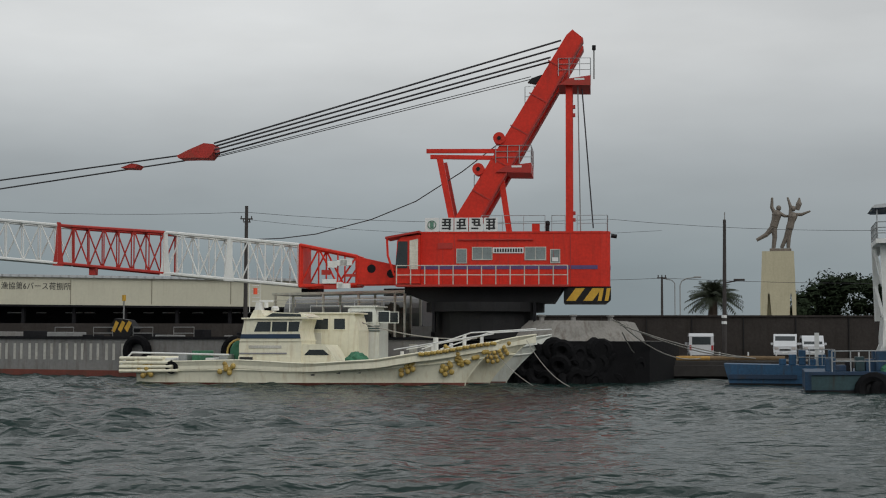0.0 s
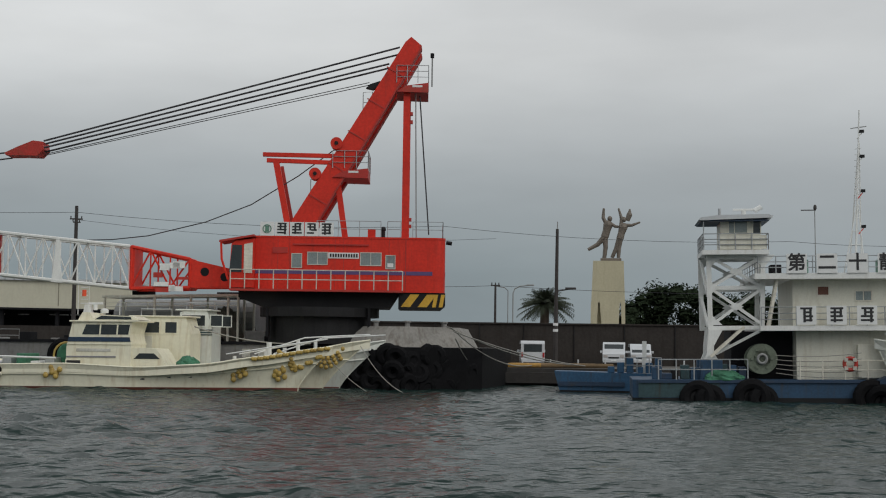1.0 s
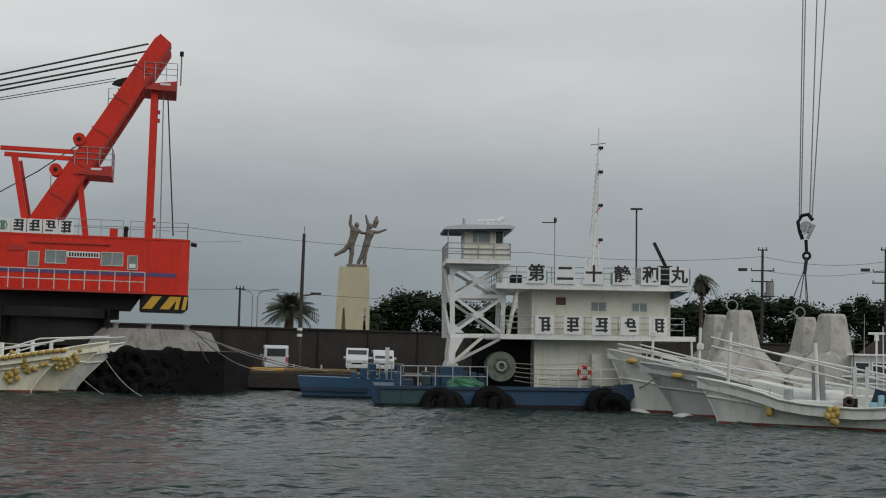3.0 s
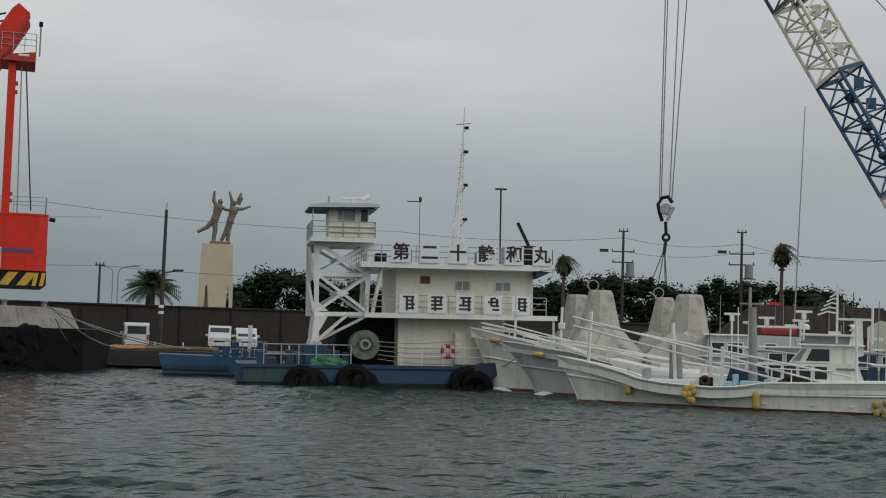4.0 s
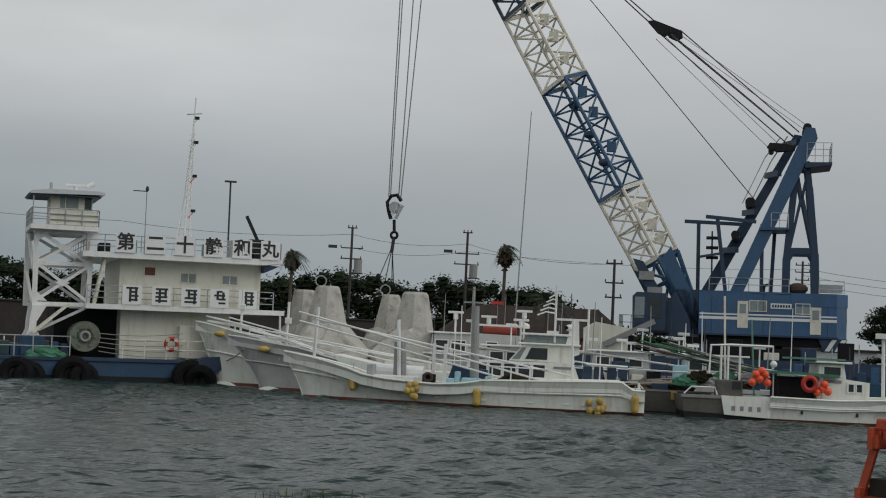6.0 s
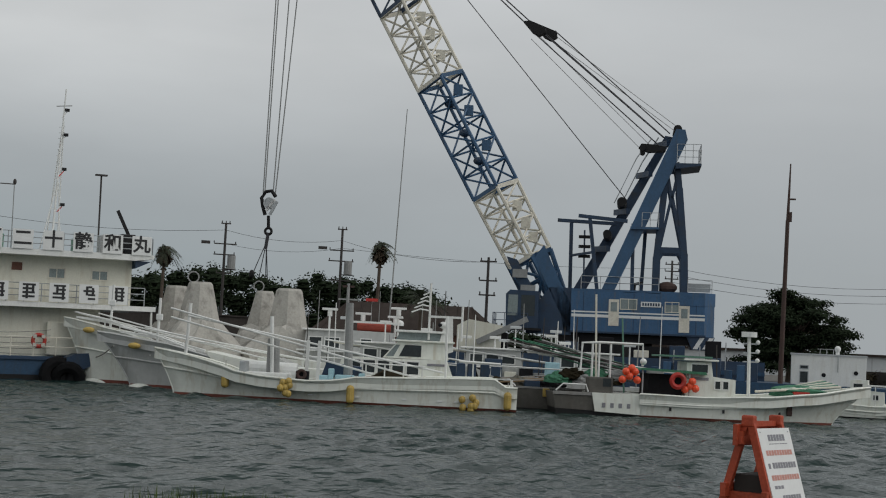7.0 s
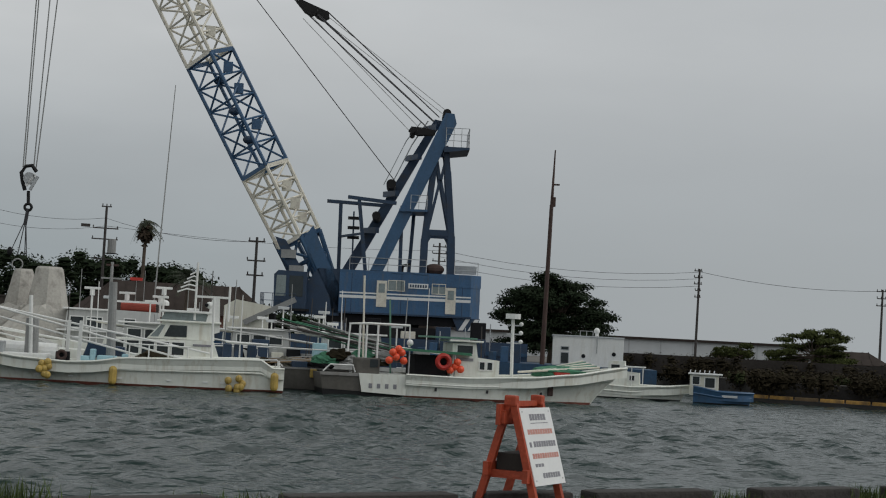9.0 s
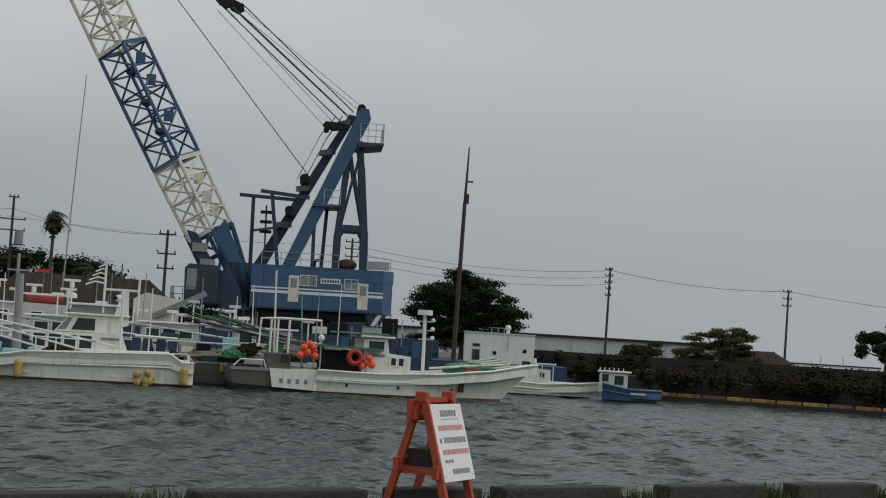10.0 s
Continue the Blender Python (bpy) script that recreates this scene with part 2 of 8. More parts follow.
def part(name, bm, mat, parent=None, label="", smooth=False):
    """Links a bmesh as one mesh object under a thing or under a part."""
    me = bpy.data.meshes.new(name)
    bm.to_mesh(me)
    bm.free()
    me.materials.append(mat)
    if smooth:
        me.shade_smooth()
    ob = new(name, me)
    ob.parent = parent
    if label:
        ob["label"] = label
    return ob


def again(ob, offset):
    """A copy of a part on the same mesh, moved by offset."""
    twin = ob.copy()
    scene.collection.objects.link(twin)
    twin.location = Vector(ob.location) + Vector(offset)
    return twin


def box(x0, x1, y0, y1, z0, z1, bm=None, bevel=0.0):
    bm = bm or bmesh.new()
    if bevel:
        b2 = bmesh.new()
        bmesh.ops.create_cube(b2, size=1.0, matrix=Matrix.LocRotScale(((x0 + x1) / 2, (y0 + y1) / 2, (z0 + z1) / 2), None, (abs(x1 - x0), abs(y1 - y0), abs(z1 - z0))))
        bmesh.ops.bevel(b2, geom=b2.edges[:], offset=bevel, segments=2, affect="EDGES", profile=0.6)
        me = bpy.data.meshes.new("scratch")
        b2.to_mesh(me)
        b2.free()
        bm.from_mesh(me)
        bpy.data.meshes.remove(me)
    else:
        bmesh.ops.create_cube(bm, size=1.0, matrix=Matrix.LocRotScale(((x0 + x1) / 2, (y0 + y1) / 2, (z0 + z1) / 2), None, (abs(x1 - x0), abs(y1 - y0), abs(z1 - z0))))
    return bm


def tube(p, q, r, bm=None, n=6, r2=None):
    bm = bm or bmesh.new()
    p, q = Vector(p), Vector(q)
    d = q - p
    turn = d.to_track_quat("Z", "Y").to_matrix().to_4x4()
    bmesh.ops.create_cone(bm, cap_ends=True, segments=n, radius1=r, radius2=r if r2 is None else r2, depth=d.length, matrix=Matrix.Translation((p + q) / 2) @ turn)
    return bm


def bar(p, q, w, h, bm=None):
    """A rectangular beam from p to q: w across (level), h in the upright plane of the beam."""
    bm = bm or bmesh.new()
    p, q = Vector(p), Vector(q)
    d = (q - p).normalized()
    side = d.cross(Vector((0, 0, 1)))
    side = side.normalized() if side.length > 0.02 else Vector((0, 1, 0))
    top = side.cross(d)
    ring = [bm.verts.new(c + side * a * w / 2 + top * b * h / 2) for c in (p, q) for a, b in ((-1, -1), (1, -1), (1, 1), (-1, 1))]
    for f in ((0, 1, 2, 3), (7, 6, 5, 4), (0, 4, 5, 1), (1, 5, 6, 2), (2, 6, 7, 3), (3, 7, 4, 0)):
        bm.faces.new([ring[i] for i in f])
    return bm


def chain(points, r, bm=None, n=5):
    """One bent tube through the points."""
    bm = bm or bmesh.new()
    pts = [Vector(p) for p in points]
    rings = []
    for i, p in enumerate(pts):
        d = (pts[min(i + 1, len(pts) - 1)] - pts[max(i - 1, 0)]).normalized()
        ref = Vector((0, 0, 1)) if abs(d.z) < 0.9 else Vector((0, 1, 0))
        a = d.cross(ref).normalized()
        if rings and a.dot(last_a) < 0:
            a = -a
        b, last_a = d.cross(a), a
        rings.append([bm.verts.new(p + (a * math.cos(6.2832 * k / n) + b * math.sin(6.2832 * k / n)) * r) for k in range(n)])
    fs = [bm.faces.new(rings[0]), bm.faces.new(rings[-1][::-1])]
    for u, v in zip(rings, rings[1:]):
        for k in range(n):
            fs.append(bm.faces.new((u[k], v[k], v[(k + 1) % n], u[(k + 1) % n])))
    bmesh.ops.recalc_face_normals(bm, faces=fs)
    return bm


def sag(p, q, drop, steps=10):
    p, q = Vector(p), Vector(q)
    return [p.lerp(q, i / steps) - Vector((0, 0, drop * 4 * (i / steps) * (1 - i / steps))) for i in range(steps + 1)]


def prism(profile, y0, y1, bm=None):
    """A side profile (x, z) drawn out from y0 to y1."""
    bm = bm or bmesh.new()
    a = [bm.verts.new((x, y0, z)) for x, z in profile]
    b = [bm.verts.new((x, y1, z)) for x, z in profile]
    fs = [bm.faces.new(a), bm.faces.new(b[::-1])]
    k = len(profile)
    for i in range(k):
        fs.append(bm.faces.new((a[i], b[i], b[(i + 1) % k], a[(i + 1) % k])))
    bmesh.ops.recalc_face_normals(bm, faces=fs)
    return bm


def slab(outline, z0, z1, bm=None):
    """A plan outline (x, y) raised from z0 to z1."""
    bm = bm or bmesh.new()
    a = [bm.verts.new((x, y, z0)) for x, y in outline]
    b = [bm.verts.new((x, y, z1)) for x, y in outline]
    fs = [bm.faces.new(a), bm.faces.new(b)]
    k = len(outline)
    for i in range(k):
        fs.append(bm.faces.new((a[i], a[(i + 1) % k], b[(i + 1) % k], b[i])))
    bmesh.ops.recalc_face_normals(bm, faces=fs)
    return bm


def ball(c, rx, ry=None, rz=None, bm=None, u=10, v=7):
    bm = bm or bmesh.new()
    bmesh.ops.create_uvsphere(bm, u_segments=u, v_segments=v, radius=1.0, matrix=Matrix.LocRotScale(c, None, (rx, ry or rx, rz or rx)))
    return bm


def heap(c, rx, ry, rz, seed=1):
    """A lumpy soft pile, flattened below."""
    bm = ball((0, 0, 0), 1.0, u=22, v=14)
    for v in bm.verts:
        d = noise.noise(v.co * 2.3 + Vector((seed, 0, 0))) * 0.35 + noise.noise(v.co * 6.0 + Vector((0, seed, 0))) * 0.16
        v.co *= 1 + d
        v.co = Vector((c[0] + v.co.x * rx, c[1] + v.co.y * ry, c[2] + max(-0.35, v.co.z) * rz))
    return bm


def torus(c, big, small, axis="Y", bm=None, n=18, k=8, arc=1.0):
    bm = bm or bmesh.new()
    rings = []
    turns = n if arc == 1.0 else n + 1
    for i in range(turns):
        a = 2 * math.pi * arc * i / n
        ring = []
        for j in range(k):
            b = 2 * math.pi * j / k
            rad = big + small * math.cos(b)
            u, v, w = rad * math.cos(a), rad * math.sin(a), small * math.sin(b)
            ring.append(bm.verts.new({"Y": (c[0] + u, c[1] + w, c[2] + v), "X": (c[0] + w, c[1] + u, c[2] + v), "Z": (c[0] + u, c[1] + v, c[2] + w)}[axis]))
        rings.append(ring)
    for i in range(n):
        r0, r1 = rings[i], rings[(i + 1) % turns]
        for j in range(k):
            bm.faces.new((r0[j], r1[j], r1[(j + 1) % k], r0[(j + 1) % k]))
    bmesh.ops.recalc_face_normals(bm, faces=bm.faces[:])
    return bm


def railing(p, q, height, parent, mat=STEEL, bays=None, rails=2, r=0.022, name="railing", label=""):
    """A handrail of posts and level bars between two points."""
    p, q = Vector(p), Vector(q)
    bays = bays or max(1, round((q - p).length / 1.4))
    top = Vector((0, 0, height))
    rail = part(name, tube(p + top, q + top, r, n=5), mat, parent, label)
    holder = rail if parent.parent is None else parent
    for i in range(bays + 1):
        c = p.lerp(q, i / bays)
        part("rail_post", tube(c, c + top, r * 1.15, n=5), mat, holder)
    for k in range(1, rails):
        part("mid_rail", tube(p + top * k / rails, q + top * k / rails, r, n=5), mat, holder)
    return rail


def window(x0, x1, z0, z1, y, parent, frame_mat=STEEL, glass_mat=GLASS, bars_at=(), out=-1, name="window"):
    """A framed window on a wall of constant y; out: the side that it faces."""
    t = 0.05
    bm = bmesh.new()
    a, b = sorted((y + out * 0.04, y - out * 0.02))
    box(x0 - t, x1 + t, a, b, z0 - t, z0, bm)
    box(x0 - t, x1 + t, a, b, z1, z1 + t, bm)
    box(x0 - t, x0, a, b, z0, z1, bm)
    box(x1, x1 + t, a, b, z0, z1, bm)
    for f in bars_at:
        xm = x0 + (x1 - x0) * f
        box(xm - 0.02, xm + 0.02, a, b, z0, z1, bm)
    fr = part(name, bm, frame_mat, parent)
    a, b = sorted((y + out * 0.012, y - out * 0.01))
    part("pane", box(x0, x1, a, b, z0, z1), glass_mat, fr)
    return fr


def lettering(text, size, m, mat, parent, name="lettering", bold=0.0):
    """Flat raised characters in the built-in font, centred on the pose m."""
    cu = bpy.data.curves.new(name, "FONT")
    cu.body, cu.size, cu.extrude, cu.align_x, cu.align_y = text, size, 0.006, "CENTER", "CENTER"
    cu.resolution_u, cu.offset = 3, bold
    ob = new(name, cu)
    me = bpy.data.meshes.new_from_object(ob.evaluated_get(bpy.context.evaluated_depsgraph_get()))
    bpy.data.objects.remove(ob)
    bpy.data.curves.remove(cu)
    me.materials.clear()
    me.materials.append(mat)
    me.transform(m)
    ob = new(name, me)
    ob.parent = parent
    return ob


# ---- the setting ----
def harbour_water():
    """One sheet of water: fine waves in the basin, flat and coarse out to the horizon."""
    step = 0.25

    def axis(lo, hi):
        mid = list(np.arange(lo, hi, step))
        out_, d = [], step
        while d < 1500:
            d *= 1.6
            out_.append(d)
        reach = np.cumsum(out_)
        return np.array([lo - v for v in reach[::-1]] + mid + [mid[-1] + v for v in reach])

    xs, ys = axis(-40, 92), axis(4, 112)
    gx, gy = np.meshgrid(xs, ys)
    rng = np.random.RandomState(4)
    z = np.zeros_like(gx)
    for _ in range(40):
        length = 0.75 * 3.6 ** rng.rand()
        way = radians(-108 + rng.normal(0, 38))
        k = 2 * math.pi / length
        ph = k * (gx * math.cos(way) + gy * math.sin(way)) + rng.rand() * 6.28
        z += 0.0150 * length ** 0.7 * (1 - np.abs(np.sin(ph / 2)) * 1.6 + 0.02)
    gust = 0.62 + 0.38 * np.sin(gx * 0.11 + 1.3 * np.sin(gy * 0.07)) * np.sin(gy * 0.13 + 0.8 * np.sin(gx * 0.05))
    z = (z - z.mean()) * gust
    z *= 1 + 0.4 * np.clip((18 - gx) / 36, 0, 1)
    edge = np.clip(np.minimum.reduce([gx + 46, 98 - gx, 118 - gy, gy + 2]) / 8, 0, 1)
    z *= edge
    nx, ny = len(xs), len(ys)
    verts = np.stack([gx.ravel(), gy.ravel(), z.ravel()], 1)
    i = (np.arange(ny - 1)[:, None] * nx + np.arange(nx - 1)[None, :]).ravel()
    faces = np.stack([i, i + 1, i + nx + 1, i + nx], 1)
    me = bpy.data.meshes.new("water")
    me.from_pydata(verts.tolist(), [], faces.tolist())
    me.materials.append(WATER)
    me.shade_smooth()
    return tagged(new("water", me), "choppy grey-green harbour water under rain clouds", "water", kind="structure")


harbour_water()

# Land behind the basin: one sheet at quay height, with the basin's edge as its front.
LAND = 1.2
EDGE = [(-400, 205), (-70, 128), (12, 95.5), (24, 96.5), (64, 101), (95, 74), (77, 46.2), (80.5, 33), (92, 2), (170, -120)]
tagged(part("ground", slab(EDGE + [(2500, -120), (2500, 2500), (-2500, 2500), (-2500, 205)], -3.0, LAND), ASPHALT), "dark asphalt and packed gravel quay ground", "ground", kind="structure")
NEAR = 1.15
DIR = Vector((math.cos(radians(-14)), math.sin(radians(-14)), 0))
OUT = Vector((-DIR.y, DIR.x, 0))
P0 = Vector((5.9, 8.2, 0))
tagged(part("near_quay", slab([tuple((P0 + DIR * s + OUT * o)[:2]) for s, o in ((-300, 0.25), (300, 0.25), (300, -60), (-300, -60))], -3.0, NEAR), ASPHALT), "worn asphalt quay top under the viewer", "quay", kind="structure")


def strip_wall(name, line, z0, z1, thick, mat, label, kind="structure"):
    """An upright wall along a plan line."""
    left = [Vector((x, y)) for x, y in line]
    back = []
    for i, p in enumerate(left):
        d = (left[min(i + 1, len(left) - 1)] - left[max(i - 1, 0)]).normalized()
        back.append(p + Vector((-d.y, d.x)) * thick)
    return tagged(part(name, slab([tuple(p) for p in left] + [tuple(p) for p in back[::-1]], z0, z1), mat), label, "wall", kind=kind)


sea_wall = strip_wall("sea_wall", [(-14, 121.5), (5, 119.3), (20, 116.6), (48, 111.5), (66, 113)], LAND, 4.45, 0.6, DARK_CONCRETE, "long dark stained concrete sea wall behind the quay")
part("coping", slab([(-14, 121.35), (5, 119.15), (20, 116.45), (48, 111.35), (66, 112.85), (66, 113.8), (48, 112.3), (20, 117.4), (5, 120.1), (-14, 122.3)], 4.45, 4.57), DARK_CONCRETE, sea_wall)
for k in range(16):
    c = Vector((-12, 121.2)).lerp(Vector((20, 116.55)), k / 9) if k < 10 else Vector((20, 116.55)).lerp(Vector((48, 111.45)), (k - 9) / 7)
    part("joint", box(c.x - 0.03, c.x + 0.03, c.y - 0.06, c.y + 0.05, LAND, 4.44), BLACK, sea_wall)


# ---- red floating crane ----
def grille_bars(parent, x0, x1, z0, z1, y, mat, seed, name="glyph_bar"):
    """Plain strokes that stand for a character which is not spelt out."""
    r = random.Random(seed)
    w, h, t = x1 - x0, z1 - z0, 0.13 * (x1 - x0)
    for k in range(4):
        z = z0 + h * (0.12 + 0.25 * k)
        a, b = x0 + w * r.choice((0.1, 0.14, 0.45)), x1 - w * r.choice((0.08, 0.12, 0.3))
        part(name, box(a, b, y - 0.012, y, z, z + t), mat, parent)
    for f in (0.3, 0.68):
        x = x0 + w * f
        a, b = z0 + h * r.choice((0.05, 0.1, 0.4)), z1 - h * r.choice((0.02, 0.1))
        part(name, box(x, x + t * 1.2, y - 0.013, y, a, b), mat, parent)


def lattice(parent, a0, a1, b0, b1, depth, bays, mat, chord=0.09, brace=0.045, yc=0.0, name="boom_section", label=""):
    """A four-chord lattice between the lower line a0-a1 and the upper line b0-b1 (both in the x-z plane)."""
    A0, A1, B0, B1 = (Vector((p[0], yc, p[1])) for p in (a0, a1, b0, b1))
    dy = Vector((0, depth / 2, 0))
    pts = []
    for i in range(bays + 1):
        f = i / bays
        lo, hi = A0.lerp(A1, f), B0.lerp(B1, f)
        pts.append((lo - dy, lo + dy, hi - dy, hi + dy))
    sec = part(name, tube(pts[0][0], pts[-1][0], chord, n=6), mat, parent, label)
    for c in (1, 2, 3):
        part("chord", tube(pts[0][c], pts[-1][c], chord, n=6), mat, sec)
    for i, q in enumerate(pts):
        nxt = pts[i + 1] if i < bays else None
        if i in (0, bays):
            for u, v in ((0, 1), (2, 3), (0, 2), (1, 3)):
                part("end_bar", tube(q[u], q[v], brace * 1.5, n=5), mat, sec)
        if nxt:
            for u, v in ((0, 2), (1, 3), (0, 1), (2, 3)):
                if i % 2:
                    u, v = v, u
                part("brace", tube(q[u], nxt[v], brace, n=5), mat, sec)
                if i < bays - 1:
                    part("strut", tube(nxt[u], nxt[v], brace * 0.85, n=5), mat, sec)
    return sec


def red_crane():
    c = thing("floating_crane", 5.55, 85.8, 0, -6, "bright red revolving crane on a black base, lattice boom lowered", "crane")
    # machinery house with a rounded back end
    back = [(4.35 - 0.55 * (1 - math.cos(a)), 0.55 + 0.55 * -math.sin(a)) for a in np.linspace(0, math.pi / 2, 6)]
    plan = [(-6.9, 0.0)] + back[::-1] + [(4.35, 3.6), (3.8, 4.15), (-6.9, 4.15)]
    house = part("machinery_house", slab(plan, 5.70, 8.86), RED, c)
    part("roof_edge", slab([(x * 1.004, y * 1.01 - 0.03) for x, y in plan], 8.86, 8.97), RED, house)
    part("rear_seam", box(1.98, 2.03, -0.025, 0.0, 5.75, 8.86), DEEP_RED, house)
    part("stripe", box(-6.9, 3.6, -0.02, 0.0, 6.72, 6.95), STRIPE_VIOLET, house, "violet-blue painted stripe")
    part("stripe", box(4.352, 4.37, 0.7, 3.5, 6.72, 6.95), STRIPE_VIOLET, house)
    for x in (-5.6, -4.9, -2.2, -1.7, 1.0):
        part("panel_seam", box(x, x + 0.03, -0.012, 0.0, 5.75, 8.8), DEEP_RED, house)
    part("gutter", box(-4.7, -0.2, -0.09, 0.0, 8.44, 8.53), DEEP_RED, house)
    part("vent", box(-5.9, -5.0, -0.05, 0.0, 7.95, 8.3), DEEP_RED, house)
    for x0, x1, z0, z1, bars_ in ((-3.79, -2.67, 7.32, 8.0, (0.5,)), (-0.66, 0.52, 7.30, 8.0, (0.5,)), (-4.73, -4.19, 7.12, 7.9, ()), (0.85, 1.35, 7.12, 7.86, ())):
        window(x0, x1, z0, z1, 0.0, house, LETTER_PALE, PALE_GLASS, bars_)
    plate = part("name_plate", box(-2.6, -0.77, -0.04, 0.0, 7.67, 8.02), BOARD, house, "white plate with an unread black type line")
    for k in range(11):
        part("letter_bar", box(-2.5 + k * 0.155, -2.4 + k * 0.155, -0.055, -0.04, 7.74, 7.95), INK, plate)
    part("paper_notice", box(0.92, 1.28, -0.05, -0.04, 7.18, 7.42), BOARD, house)
    # walkway and rails along the house
    part("walkway", box(-8.3, 1.9, -0.95, 0.0, 5.66, 5.78), DEEP_RED, c)
    railing((-8.25, -0.9, 5.78), (1.85, -0.9, 5.78), 1.12, c, LETTER_PALE, 12, 2, 0.03)
    # counterweight with black and yellow hazard bars
    cw = part("counterweight", prism([(1.6, 5.70), (4.38, 5.70), (4.38, 4.95), (4.1, 4.72), (1.6, 4.72)], 0.1, 4.0), BLACK, c, "black counterweight with yellow slanted bars")
    for x in (1.75, 2.75, 3.6, 4.0):
        w = 0.55 if x < 3 else 0.22
        part("hazard_bar", prism([(x, 4.85), (x + w, 4.85), (x + w + 0.55 * (0.25 if x > 3 else 1), 5.6), (x + 0.55 * (0.25 if x > 3 else 1), 5.6)], 0.085, 0.1), YELLOW, cw)
    # black slewing base
    part("turntable_frame", prism([(-7.9, 5.68), (1.6, 5.68), (1.0, 4.75), (-6.5, 4.75), (-7.9, 5.3)], 0.2, 4.0), BLACK, c)
    bm = bmesh.new()
    tube((-3.2, 2.1, 2.6), (-3.2, 2.1, 4.2), 3.1, bm, 28)
    tube((-3.2, 2.1, 4.2), (-3.2, 2.1, 4.75), 3.6, bm, 28)
    part("slewing_ring", bm, BLACK, c)
    for k in range(7):
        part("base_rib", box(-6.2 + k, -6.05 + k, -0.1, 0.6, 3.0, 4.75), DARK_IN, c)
    # operator's cab
    cab = part("cab", prism([(-8.4, 5.85), (-6.9, 5.85), (-6.9, 8.75), (-8.0, 8.6), (-8.25, 8.4)], -0.7, 1.3), RED, c)
    part("cab_glass", prism([(-8.36, 6.75), (-7.62, 6.75), (-7.62, 8.35), (-8.18, 8.35)], -0.73, -0.71), GLASS, cab)
    part("cab_door", prism([(-7.5, 6.7), (-7.0, 6.7), (-7.0, 8.5), (-7.5, 8.4)], -0.73, -0.71), CREAM_LATTICE, cab, "weathered cream cab door")
    part("visor", prism([(-8.95, 8.62), (-6.9, 8.98), (-6.9, 8.86), (-8.95, 8.5)], -0.9, 1.4), DEEP_RED, cab)
    part("cab_guard", chain([(-8.85, -0.8, 8.5), (-8.8, -0.8, 7.5), (-8.4, -0.8, 6.3)], 0.07), RED, cab)
    # company board: five white panels on the roof edge
    board = part("roof_sign", box(-6.7, -2.3, 0.02, 0.06, 8.97, 9.02), STEEL, c, "row of five white panels with black strokes and a green mark")
    for k in range(5):
        x = -6.66 + k * 0.88
        pn = part("sign_panel", box(x, x + 0.83, -0.04, 0.0, 8.97, 9.80), BOARD, board)
        if k:
            grille_bars(pn, x + 0.06, x + 0.77, 9.03, 9.75, -0.041, INK, k)
        else:
            part("emblem", torus((x + 0.41, -0.05, 9.38), 0.24, 0.03, "Y"), GREEN, pn)
            part("emblem_bar", box(x + 0.3, x + 0.52, -0.06, -0.04, 9.2, 9.56), GREEN, pn)
    # gantry arm (box girder), mast and tie frame
    girder = [(-5.43, 8.95), (-3.9, 8.95), (-3.38, 9.85), (2.78, 20.59), (2.14, 21.12), (1.8, 20.82), (-1.86, 14.78), (-4.88, 9.86)]
    for y0 in (0.3, 2.8):
        arm = part("gantry_arm", prism(girder, y0, y0 + 0.9), RED, c)
        part("arm_flange", bar((-3.36, y0 + 0.45, 9.78), (2.76, y0 + 0.45, 20.45), 1.0, 0.09), DEEP_RED, arm)
        for f in (0.12, 0.3, 0.48, 0.66, 0.84):
            q = Vector((-4.1, 0, 9.9)).lerp(Vector((2.2, 0, 20.7)), f)
            part("arm_stiffener", bar((q.x - 0.5, y0 - 0.015, q.z + 0.3), (q.x + 0.55, y0 - 0.015, q.z - 0.3), 0.03, 0.07), DEEP_RED, arm)
    for x, z in ((-2.1, 13.2), (-0.6, 15.9), (0.9, 18.6), (2.15, 20.6)):
        part("cross_beam", box(x - 0.25, x + 0.25, 1.2, 2.8, z - 0.25, z + 0.25), DEEP_RED, c)
    for y in (0.75, 3.25):
        part("mast", box(1.72, 2.13, y - 0.2, y + 0.2, 8.97, 18.0), RED, c)
    for z in (9.6, 10.0, 15.9, 16.4):
        part("mast_lug", box(2.13, 2.3, 0.6, 0.9, z, z + 0.2), DEEP_RED, c)
    for a, b in (((-6.66, 13.9), (-2.2, 13.86)), ((-6.42, 13.55), (-2.2, 13.45))):
        part("tie_beam", bar((a[0], 0.6, a[1]), (b[0], 0.6, b[1]), 0.28, 0.24), RED, c)
    part("tie_post", bar((-5.87, 0.6, 13.5), (-4.95, 0.6, 8.95), 0.3, 0.36), RED, c)
    # far twin of the post above, darkened in colour as its shade
    part("tie_post", bar((-5.87, 3.3, 13.5), (-4.95, 3.3, 8.95), 0.3, 0.36), DEEP_RED, c)
    part("tie_post", bar((-2.18, 0.6, 12.5), (-1.65, 0.6, 8.95), 0.3, 0.34), RED, c)
    for (x0, x1, z) in ((1.3, 3.21, 17.72), (-2.45, -0.33, 12.5)):
        deck = part("platform", prism([(x0, z + 0.05), (x0 + 0.6, z + 0.42), (x1, z + 0.6), (x1, z)], 0.2, 3.6), DEEP_RED, c)
        part("platform_slot", box(x0 + 0.95, x0 + 1.55, 0.19, 0.21, z + 0.32, z + 0.44), BOARD, deck)
        railing((x0, 0.25, z + 0.6), (x1, 0.25, z + 0.6), 1.05, c, STEEL, 3, 3, 0.02)
